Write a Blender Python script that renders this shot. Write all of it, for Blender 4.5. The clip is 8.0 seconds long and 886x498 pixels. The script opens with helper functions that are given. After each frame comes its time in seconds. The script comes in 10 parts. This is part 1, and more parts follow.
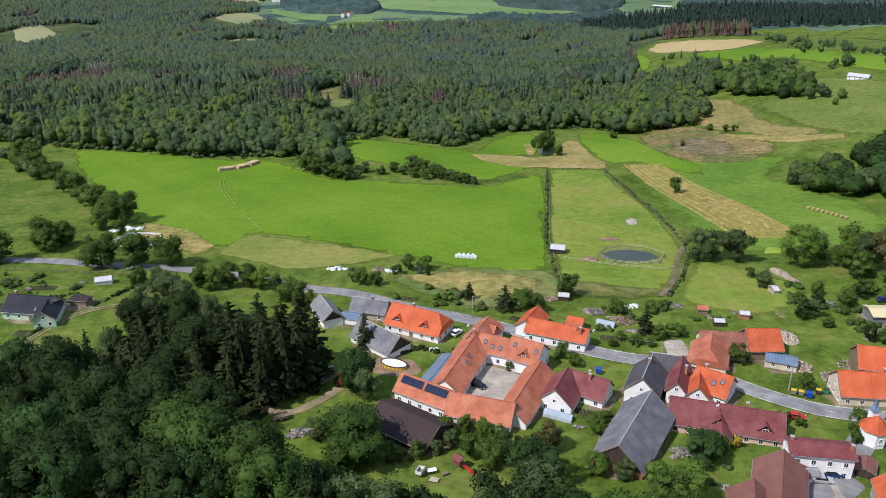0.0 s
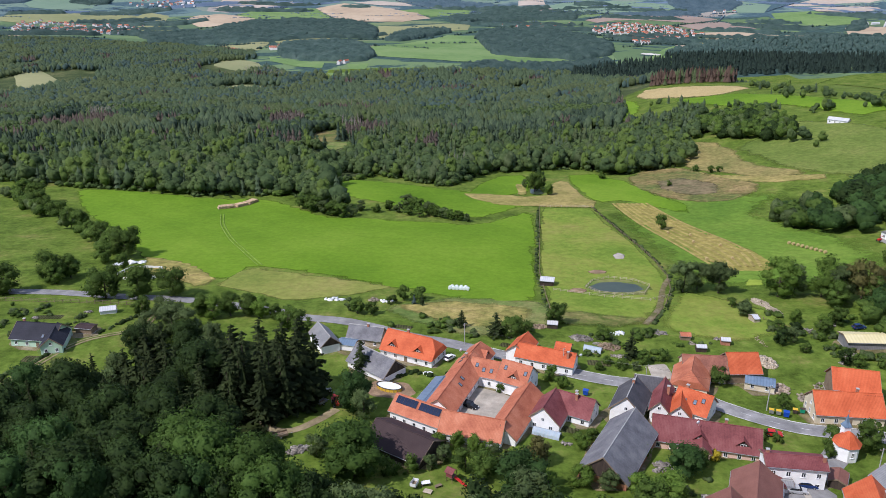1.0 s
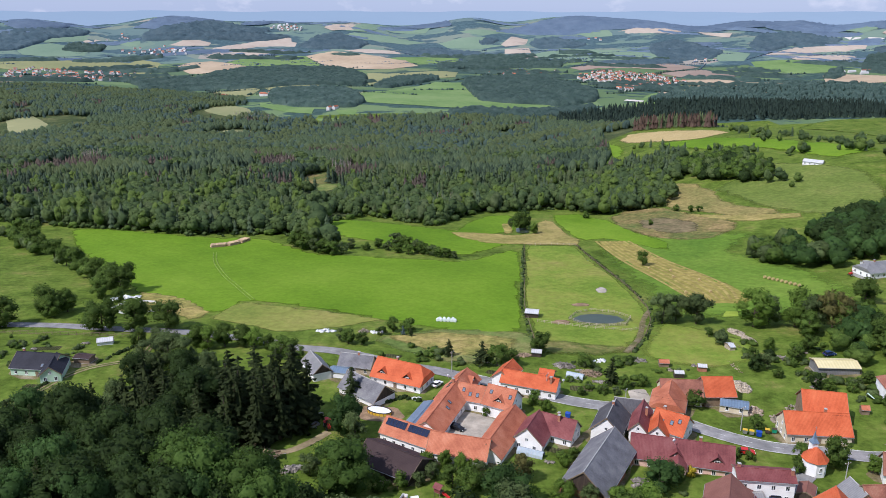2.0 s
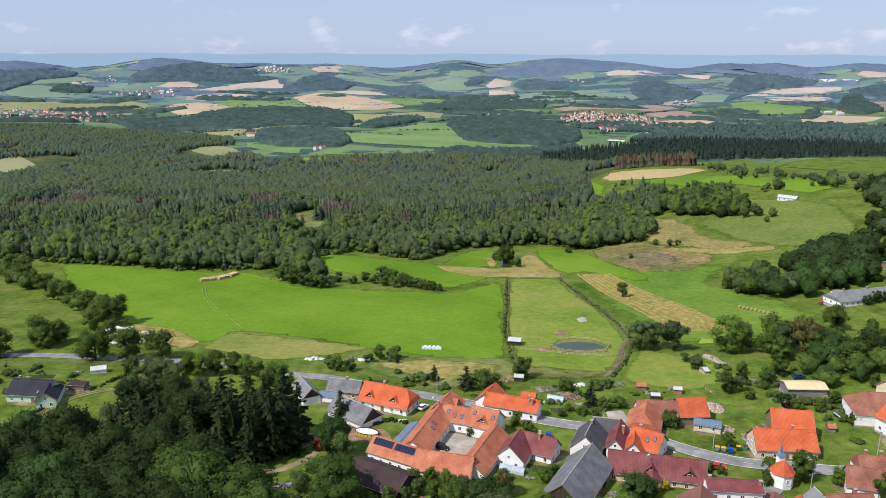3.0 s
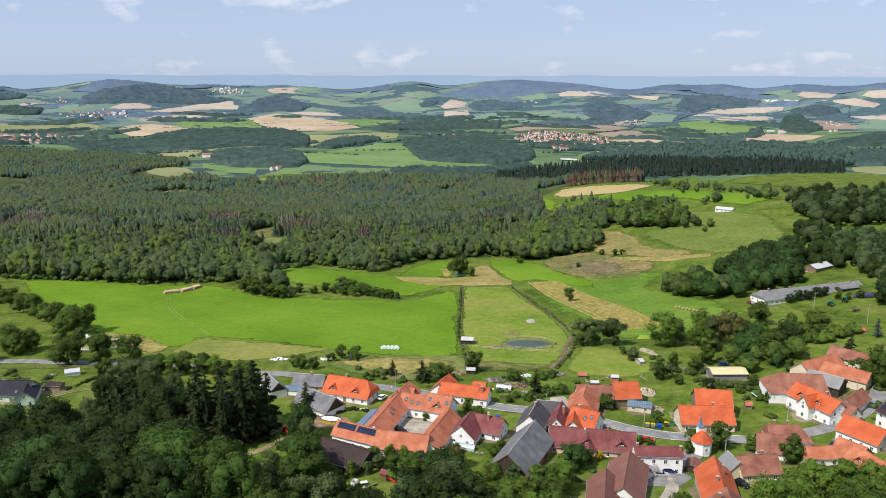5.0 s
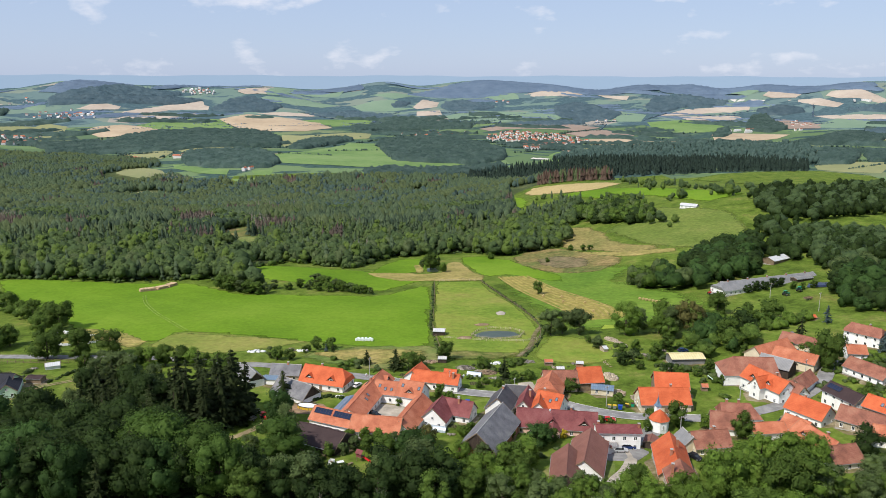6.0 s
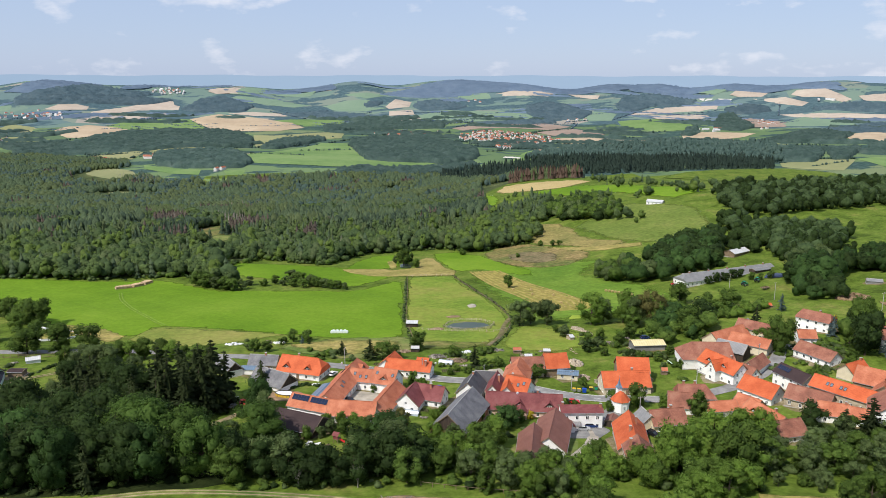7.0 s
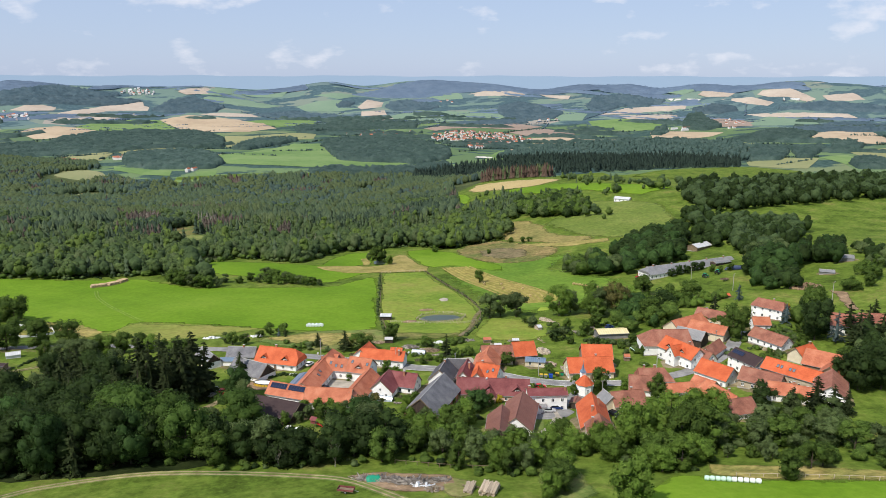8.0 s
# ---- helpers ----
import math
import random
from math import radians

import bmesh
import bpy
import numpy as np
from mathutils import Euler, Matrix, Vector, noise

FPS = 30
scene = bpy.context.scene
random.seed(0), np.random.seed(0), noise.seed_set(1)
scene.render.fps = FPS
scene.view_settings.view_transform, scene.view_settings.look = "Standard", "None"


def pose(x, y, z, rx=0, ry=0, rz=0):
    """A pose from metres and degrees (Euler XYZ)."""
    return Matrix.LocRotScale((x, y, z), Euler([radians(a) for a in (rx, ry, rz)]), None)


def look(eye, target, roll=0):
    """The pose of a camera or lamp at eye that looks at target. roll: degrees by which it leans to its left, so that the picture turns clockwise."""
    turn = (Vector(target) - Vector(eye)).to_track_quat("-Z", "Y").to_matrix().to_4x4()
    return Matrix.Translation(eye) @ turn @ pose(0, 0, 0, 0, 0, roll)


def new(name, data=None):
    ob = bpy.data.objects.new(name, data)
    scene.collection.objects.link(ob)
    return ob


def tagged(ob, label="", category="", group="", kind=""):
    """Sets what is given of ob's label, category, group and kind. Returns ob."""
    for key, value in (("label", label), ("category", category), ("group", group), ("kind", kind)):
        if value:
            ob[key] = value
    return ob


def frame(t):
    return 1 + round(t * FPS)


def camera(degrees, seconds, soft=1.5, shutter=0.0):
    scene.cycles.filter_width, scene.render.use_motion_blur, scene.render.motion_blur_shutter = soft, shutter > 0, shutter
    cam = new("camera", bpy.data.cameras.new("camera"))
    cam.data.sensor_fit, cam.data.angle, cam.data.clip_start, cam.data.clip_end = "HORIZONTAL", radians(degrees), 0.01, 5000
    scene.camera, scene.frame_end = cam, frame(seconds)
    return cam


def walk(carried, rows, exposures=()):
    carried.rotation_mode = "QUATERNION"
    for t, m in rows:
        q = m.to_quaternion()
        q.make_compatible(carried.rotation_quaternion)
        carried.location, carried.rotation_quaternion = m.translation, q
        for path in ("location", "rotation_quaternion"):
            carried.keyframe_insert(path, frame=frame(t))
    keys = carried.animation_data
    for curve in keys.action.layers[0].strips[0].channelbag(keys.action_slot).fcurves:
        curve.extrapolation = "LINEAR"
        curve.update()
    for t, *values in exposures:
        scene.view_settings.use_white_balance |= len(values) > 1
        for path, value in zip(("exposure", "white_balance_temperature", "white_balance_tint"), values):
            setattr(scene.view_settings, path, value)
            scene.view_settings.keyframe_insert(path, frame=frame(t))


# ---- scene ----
from mathutils import geometry

EXPOSURE = 0.3
cam = camera(60.0, 8.0, soft=0.75)
PATH = [
    (0, -0.00, -0.00, 111.60, -23.94, -0.29, 1.89),
    (0.5, 0.21, -5.73, 111.43, -22.27, -0.18, 1.66),
    (1, 0.46, -11.46, 111.20, -20.59, -0.09, 1.38),
    (1.5, 0.69, -17.22, 110.94, -18.89, -0.00, 0.99),
    (2, 0.89, -22.97, 110.69, -17.26, 0.07, 0.46),
    (3.5, 1.53, -40.28, 109.97, -13.32, 0.16, -1.21),
    (4, 1.64, -46.21, 109.80, -12.87, 0.17, -1.93),
    (4.5, 1.61, -52.13, 109.67, -12.80, 0.16, -2.86),
    (6, 1.52, -69.92, 109.44, -12.75, 0.14, -5.89),
    (6.5, 1.35, -75.83, 109.46, -12.77, 0.13, -6.89),
    (7, 1.04, -81.75, 109.46, -12.77, 0.11, -7.90),
    (7.5, 0.52, -87.67, 109.42, -12.74, 0.08, -8.93),
    (8, 0.00, -93.60, 109.41, -12.74, 0.10, -9.93),
]
walk(cam, [(t, pose(x, y, z, 90 + pitch, 0, yaw) @ pose(0, 0, 0, 0, 0, roll)) for t, x, y, z, pitch, roll, yaw in PATH], exposures=[(0, EXPOSURE - 0.15, 5800, 15), (1.5, EXPOSURE - 0.14, 5700, 18), (2.2, EXPOSURE - 0.12, 5800, 16), (3.4, EXPOSURE - 0.07, 6150, 12), (6, EXPOSURE - 0.05, 6250, 10), (8, EXPOSURE - 0.05, 6250, 10)])

# ---- daylight: high summer sun behind and to the left of the drone, thin haze ----
SUN_AZIMUTH, SUN_HEIGHT = radians(234), radians(50)      # clockwise from +y
world = bpy.data.worlds.new("summer_sky")
scene.world = world
world.use_nodes = True
wn, wl = world.node_tree.nodes, world.node_tree.links
wn.clear()
w_out, w_bg, w_sky = wn.new("ShaderNodeOutputWorld"), wn.new("ShaderNodeBackground"), wn.new("ShaderNodeTexSky")
w_sky.sky_type, w_sky.sun_disc = "NISHITA", False
w_sky.sun_elevation, w_sky.sun_rotation = SUN_HEIGHT, SUN_AZIMUTH
w_sky.air_density, w_sky.dust_density, w_sky.ozone_density, w_sky.altitude = 1.0, 0.7, 1.0, 600
w_bg.inputs["Strength"].default_value = 0.085
w_co, w_map = wn.new("ShaderNodeTexCoord"), wn.new("ShaderNodeMapping")
w_map.inputs["Scale"].default_value = (12.0, 12.0, 27.0)
w_cloud, w_ramp, w_mix = wn.new("ShaderNodeTexNoise"), wn.new("ShaderNodeValToRGB"), wn.new("ShaderNodeMix")
w_cloud.inputs["Scale"].default_value, w_cloud.inputs["Detail"].default_value = 1.0, 6.0
w_cloud.inputs["Roughness"].default_value = 0.55
w_ramp.color_ramp.elements[0].position, w_ramp.color_ramp.elements[1].position = 0.57, 0.78
w_mix.data_type = "RGBA"
w_mix.inputs[7].default_value = (9.0, 8.9, 9.3, 1)
w_haze = wn.new("ShaderNodeMix")
w_haze.data_type = "RGBA"
w_haze.inputs[0].default_value, w_haze.inputs[7].default_value = 0.72, (4.95, 5.95, 8.2, 1)
wl.new(w_co.outputs["Generated"], w_map.inputs["Vector"])
wl.new(w_map.outputs[0], w_cloud.inputs["Vector"])
wl.new(w_cloud.outputs["Fac"], w_ramp.inputs[0])
wl.new(w_ramp.outputs[0], w_mix.inputs[0])
wl.new(w_sky.outputs[0], w_haze.inputs[6])
wl.new(w_haze.outputs[2], w_mix.inputs[6])
wl.new(w_mix.outputs[2], w_bg.inputs["Color"])
wl.new(w_bg.outputs[0], w_out.inputs["Surface"])

sun = new("sun", bpy.data.lights.new("sun", "SUN"))
sun.data.energy, sun.data.angle, sun.data.color = 4.2, radians(0.55), (1.0, 0.93, 0.82)
sun_way = Vector((math.sin(SUN_AZIMUTH) * math.cos(SUN_HEIGHT), math.cos(SUN_AZIMUTH) * math.cos(SUN_HEIGHT), math.sin(SUN_HEIGHT)))
sun.matrix_world = look(sun_way * 400, (0, 0, 0))


# ---- materials ----
def material(name, colors, rough=0.8, coarse=0.2, fine=4.0, vary=0.0, bump=0.0, bump_scale=8.0, metal=0.0, spec=0.3, space="Object", stretch=(1, 1, 1), island=0.0):
    """Two or three colours mixed by a coarse and a fine noise, at real size (noise scales are per metre)."""
    mat = bpy.data.materials.new(name)
    mat.use_nodes = True
    nodes, links = mat.node_tree.nodes, mat.node_tree.links
    bsdf = nodes["Principled BSDF"]
    bsdf.inputs["Roughness"].default_value, bsdf.inputs["Metallic"].default_value = rough, metal
    bsdf.inputs["Specular IOR Level"].default_value = spec
    if space == "World":
        source = nodes.new("ShaderNodeNewGeometry").outputs["Position"]
    else:
        source = nodes.new("ShaderNodeTexCoord").outputs["Object"]
    mapping = nodes.new("ShaderNodeMapping")
    mapping.inputs["Scale"].default_value = stretch
    links.new(source, mapping.inputs["Vector"])
    where = mapping.outputs[0]

    def grain(scale, detail=5.0, roughness=0.6):
        n = nodes.new("ShaderNodeTexNoise")
        n.inputs["Scale"].default_value, n.inputs["Detail"].default_value, n.inputs["Roughness"].default_value = scale, detail, roughness
        links.new(where, n.inputs["Vector"])
        return n.outputs["Fac"]

    a, b = grain(coarse), grain(fine, 3.0, 0.7)
    blend = nodes.new("ShaderNodeMath")
    blend.operation = "MULTIPLY_ADD"
    links.new(b, blend.inputs[0])
    blend.inputs[1].default_value = 0.45
    links.new(a, blend.inputs[2])
    ramp = nodes.new("ShaderNodeValToRGB")
    ramp.color_ramp.elements[0].position, ramp.color_ramp.elements[1].position = 0.52, 0.94
    ramp.color_ramp.elements[0].color, ramp.color_ramp.elements[1].color = (*colors[0], 1), (*colors[-1], 1)
    for i, c in enumerate(colors[1:-1]):
        ramp.color_ramp.elements.new(0.52 + 0.42 * (i + 1) / (len(colors) - 1)).color = (*c, 1)
    links.new(blend.outputs[0], ramp.inputs[0])
    color = ramp.outputs[0]
    for amount, output in ((vary, ("ShaderNodeObjectInfo", "Random")), (island, ("ShaderNodeNewGeometry", "Random Per Island"))):
        if amount:
            hsv, rnd = nodes.new("ShaderNodeHueSaturation"), nodes.new("ShaderNodeMapRange")
            links.new(nodes.new(output[0]).outputs[output[1]], rnd.inputs[0])
            rnd.inputs[3].default_value, rnd.inputs[4].default_value = 1 - amount, 1 + amount
            links.new(rnd.outputs[0], hsv.inputs["Value"])
            links.new(color, hsv.inputs["Color"])
            color = hsv.outputs[0]
    links.new(color, bsdf.inputs["Base Color"])
    if bump:
        bm_node = nodes.new("ShaderNodeBump")
        bm_node.inputs["Strength"].default_value, bm_node.inputs["Distance"].default_value = bump, 0.1
        links.new(grain(bump_scale, 4.0), bm_node.inputs["Height"])
        links.new(bm_node.outputs[0], bsdf.inputs["Normal"])
    return mat


def striped(mat, axis, spacing, depth, dark=0.8):
    """Adds rows (tile courses, seams, mown lanes) to a material: a wave along an axis that darkens and dents."""
    nodes, links = mat.node_tree.nodes, mat.node_tree.links
    bsdf = nodes["Principled BSDF"]
    wave = nodes.new("ShaderNodeTexWave")
    wave.bands_direction = axis
    wave.inputs["Scale"].default_value, wave.inputs["Distortion"].default_value = 0.314 / spacing, 0.6
    wave.inputs["Detail"].default_value = 1.0
    src = [n for n in nodes if n.bl_idname == "ShaderNodeMapping"][0]
    links.new(src.outputs[0], wave.inputs["Vector"])
    old = bsdf.inputs["Base Color"].links[0].from_socket
    rng, mul = nodes.new("ShaderNodeMapRange"), nodes.new("ShaderNodeHueSaturation")
    rng.inputs[3].default_value = dark
    links.new(wave.outputs["Fac"], rng.inputs[0])
    links.new(rng.outputs[0], mul.inputs["Value"])
    links.new(old, mul.inputs["Color"])
    links.new(mul.outputs[0], bsdf.inputs["Base Color"])
    if depth:
        dent = nodes.new("ShaderNodeBump")
        dent.inputs["Strength"].default_value, dent.inputs["Distance"].default_value = depth, 0.06
        links.new(wave.outputs["Fac"], dent.inputs["Height"])
        links.new(dent.outputs[0], bsdf.inputs["Normal"])
    return mat


def land(name, colors, coarse=0.02, fine=0.5, bump=0.4, rough=0.9, patchy=0.3):
    """Ground cover: broad patches, tufts of a metre, finer growth, and worn or lusher spots of some metres."""
    mat = material(name, colors, rough, coarse, fine * 1.7, bump=bump, bump_scale=2.0, spec=0.04, space="World")
    if not patchy:
        return mat
    nodes, links = mat.node_tree.nodes, mat.node_tree.links
    bsdf = nodes["Principled BSDF"]
    src = [n for n in nodes if n.bl_idname == "ShaderNodeMapping"][0]
    spots, rng, hsv = nodes.new("ShaderNodeTexNoise"), nodes.new("ShaderNodeMapRange"), nodes.new("ShaderNodeHueSaturation")
    spots.inputs["Scale"].default_value, spots.inputs["Detail"].default_value, spots.inputs["Roughness"].default_value = 0.3, 7.0, 0.62
    links.new(src.outputs[0], spots.inputs["Vector"])
    rng.inputs[1].default_value, rng.inputs[2].default_value = 0.36, 0.64
    rng.inputs[3].default_value, rng.inputs[4].default_value = 1 - patchy, 1 + patchy
    links.new(spots.outputs["Fac"], rng.inputs[0])
    links.new(rng.outputs[0], hsv.inputs["Value"])
    links.new(bsdf.inputs["Base Color"].links[0].from_socket, hsv.inputs["Color"])
    links.new(hsv.outputs[0], bsdf.inputs["Base Color"])
    return mat


_faded = {}


def faded(mat):
    """The same cover thinning out raggedly where its mask 'cover' falls to nothing at the margin."""
    if mat.name not in _faded:
        soft = mat.copy()
        soft.name = mat.name + "_thinning_out"
        nodes, links = soft.node_tree.nodes, soft.node_tree.links
        mask, where, tufts = nodes.new("ShaderNodeAttribute"), nodes.new("ShaderNodeNewGeometry"), nodes.new("ShaderNodeTexNoise")
        mask.attribute_name = "cover"
        tufts.inputs["Scale"].default_value, tufts.inputs["Detail"].default_value, tufts.inputs["Roughness"].default_value = 0.11, 8.0, 0.65
        links.new(where.outputs["Position"], tufts.inputs["Vector"])
        total, rng = nodes.new("ShaderNodeMath"), nodes.new("ShaderNodeMapRange")
        links.new(mask.outputs["Fac"], total.inputs[0])
        links.new(tufts.outputs["Fac"], total.inputs[1])
        rng.inputs[1].default_value, rng.inputs[2].default_value = 0.62, 1.0
        links.new(total.outputs[0], rng.inputs[0])
        bare, mix = nodes.new("ShaderNodeBsdfTransparent"), nodes.new("ShaderNodeMixShader")
        links.new(rng.outputs[0], mix.inputs[0])
        links.new(bare.outputs[0], mix.inputs[1])
        links.new(nodes["Principled BSDF"].outputs[0], mix.inputs[2])
        links.new(mix.outputs[0], nodes["Material Output"].inputs["Surface"])
        _faded[mat.name] = soft
    return _faded[mat.name]


grass = land("village_grass", [(0.05, 0.075, 0.011), (0.086, 0.13, 0.018), (0.12, 0.164, 0.026), (0.172, 0.172, 0.047)], 0.05, 0.45, patchy=0.24)
lush = striped(land("lush_meadow", [(0.088, 0.166, 0.011), (0.128, 0.22, 0.015), (0.168, 0.258, 0.024)], 0.012, 0.3, patchy=0.07), "DIAGONAL", 14.0, 0, 0.96)
pasture = land("grazed_pasture", [(0.112, 0.175, 0.022), (0.155, 0.217, 0.03), (0.2, 0.232, 0.042), (0.24, 0.225, 0.06)], 0.03, 0.5, patchy=0.15)
hay_grass = land("mown_hay_meadow", [(0.086, 0.156, 0.02), (0.124, 0.202, 0.026), (0.16, 0.226, 0.036)], 0.025, 0.4, patchy=0.16)
hill_grass = land("olive_hill_grass", [(0.088, 0.128, 0.024), (0.128, 0.168, 0.034), (0.172, 0.188, 0.05)], 0.02, 0.4, patchy=0.2)
mown = land("mown_meadow", [(0.15, 0.185, 0.036), (0.205, 0.22, 0.05), (0.26, 0.238, 0.07)], 0.03, 0.4, patchy=0.15)
rough_grass = land("rough_dry_grass", [(0.072, 0.115, 0.026), (0.12, 0.165, 0.04), (0.18, 0.19, 0.06), (0.25, 0.22, 0.09)], 0.045, 0.5, patchy=0.22)
worn_green = land("worn_meadow_track", [(0.125, 0.205, 0.026), (0.175, 0.24, 0.045)], 0.1, 0.6, patchy=0.2)
lime_crop = land("lime_green_crop", [(0.2, 0.27, 0.03), (0.27, 0.33, 0.05)], 0.1, 0.6, patchy=0.1)
hay = land("cut_hay_strip", [(0.185, 0.19, 0.038), (0.255, 0.22, 0.056), (0.32, 0.25, 0.075)], 0.05, 0.4, patchy=0.2)
windrow = land("raked_hay_row", [(0.25, 0.205, 0.062), (0.32, 0.255, 0.085)], 0.15, 0.8, patchy=0.25)
dry_straw = land("dry_standing_grass", [(0.12, 0.14, 0.034), (0.21, 0.195, 0.055), (0.3, 0.245, 0.08), (0.39, 0.305, 0.12)], 0.08, 0.7, patchy=0.3)
yard_earth = land("trodden_yard", [(0.09, 0.1, 0.03), (0.17, 0.14, 0.07), (0.26, 0.22, 0.15)], 0.2, 0.8)
bed_earth = striped(land("vegetable_bed", [(0.05, 0.065, 0.02), (0.1, 0.09, 0.045)], 0.3, 1.0), "X", 0.9, 0, 0.5)
scrub = land("dry_scrub", [(0.075, 0.11, 0.026), (0.13, 0.135, 0.042), (0.205, 0.16, 0.062), (0.29, 0.21, 0.095)], 0.035, 0.3, patchy=0.34)
tan_strip = land("tan_mown_grass", [(0.19, 0.18, 0.05), (0.27, 0.225, 0.075), (0.34, 0.27, 0.1)], 0.06, 0.5, patchy=0.2)
tan_meadow = land("tan_hill_meadow", [(0.15, 0.15, 0.045), (0.225, 0.19, 0.066), (0.29, 0.225, 0.085)], 0.04, 0.4, patchy=0.25)
withered = land("withered_scrub", [(0.1, 0.1, 0.042), (0.165, 0.135, 0.07), (0.22, 0.165, 0.09)], 0.09, 0.6, patchy=0.3)
uncut = land("uncut_garden_grass", [(0.055, 0.085, 0.016), (0.088, 0.125, 0.024), (0.15, 0.15, 0.045), (0.22, 0.19, 0.07)], 0.09, 0.6, patchy=0.25)
pen_ground = land("worn_riding_ground", [(0.12, 0.15, 0.025), (0.19, 0.18, 0.045), (0.25, 0.21, 0.07)], 0.15, 0.8)
wheat = land("ripe_wheat", [(0.36, 0.28, 0.12), (0.44, 0.34, 0.16)], 0.02, 0.3, patchy=0.12)
# near-black ground colour with the shade under the spruces painted in
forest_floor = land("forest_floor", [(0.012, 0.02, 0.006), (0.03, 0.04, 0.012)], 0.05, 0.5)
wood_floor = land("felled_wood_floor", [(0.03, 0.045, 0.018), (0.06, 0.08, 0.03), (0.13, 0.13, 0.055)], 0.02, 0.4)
bare_earth = land("bare_earth", [(0.18, 0.12, 0.07), (0.3, 0.21, 0.13)], 0.1, 1.0)
rut = land("tan_dusty_rut", [(0.2, 0.16, 0.09), (0.3, 0.24, 0.14)], 0.2, 1.0)
gravel = land("pale_gravel", [(0.3, 0.27, 0.22), (0.42, 0.37, 0.3)], 0.2, 2.0, patchy=0.18)
asphalt = land("worn_asphalt", [(0.19, 0.185, 0.178), (0.28, 0.27, 0.258)], 0.15, 1.5, patchy=0.12)
water = material("pond_water", [(0.03, 0.045, 0.022), (0.05, 0.068, 0.034)], 0.3, 0.2, 1.5, bump=0.12, bump_scale=1.2, spec=0.25)
# far_ and rim_ fields: haze put into the base colours, strongest on the rim
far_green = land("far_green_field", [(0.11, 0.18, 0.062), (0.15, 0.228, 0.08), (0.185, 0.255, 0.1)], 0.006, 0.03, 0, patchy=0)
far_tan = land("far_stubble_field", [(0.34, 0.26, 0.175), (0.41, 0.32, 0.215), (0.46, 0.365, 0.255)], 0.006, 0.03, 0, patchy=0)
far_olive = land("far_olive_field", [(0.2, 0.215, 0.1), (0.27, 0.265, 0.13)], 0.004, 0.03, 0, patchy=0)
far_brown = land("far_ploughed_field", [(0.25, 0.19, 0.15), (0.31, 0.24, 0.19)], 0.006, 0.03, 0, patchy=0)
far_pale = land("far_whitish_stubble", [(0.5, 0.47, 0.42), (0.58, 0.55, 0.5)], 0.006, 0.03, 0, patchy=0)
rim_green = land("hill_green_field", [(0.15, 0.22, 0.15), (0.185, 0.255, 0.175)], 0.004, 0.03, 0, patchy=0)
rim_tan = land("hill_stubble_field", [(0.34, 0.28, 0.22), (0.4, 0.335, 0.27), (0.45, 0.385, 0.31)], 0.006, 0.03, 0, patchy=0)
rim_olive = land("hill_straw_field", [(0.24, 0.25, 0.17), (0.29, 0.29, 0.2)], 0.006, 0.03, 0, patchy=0)

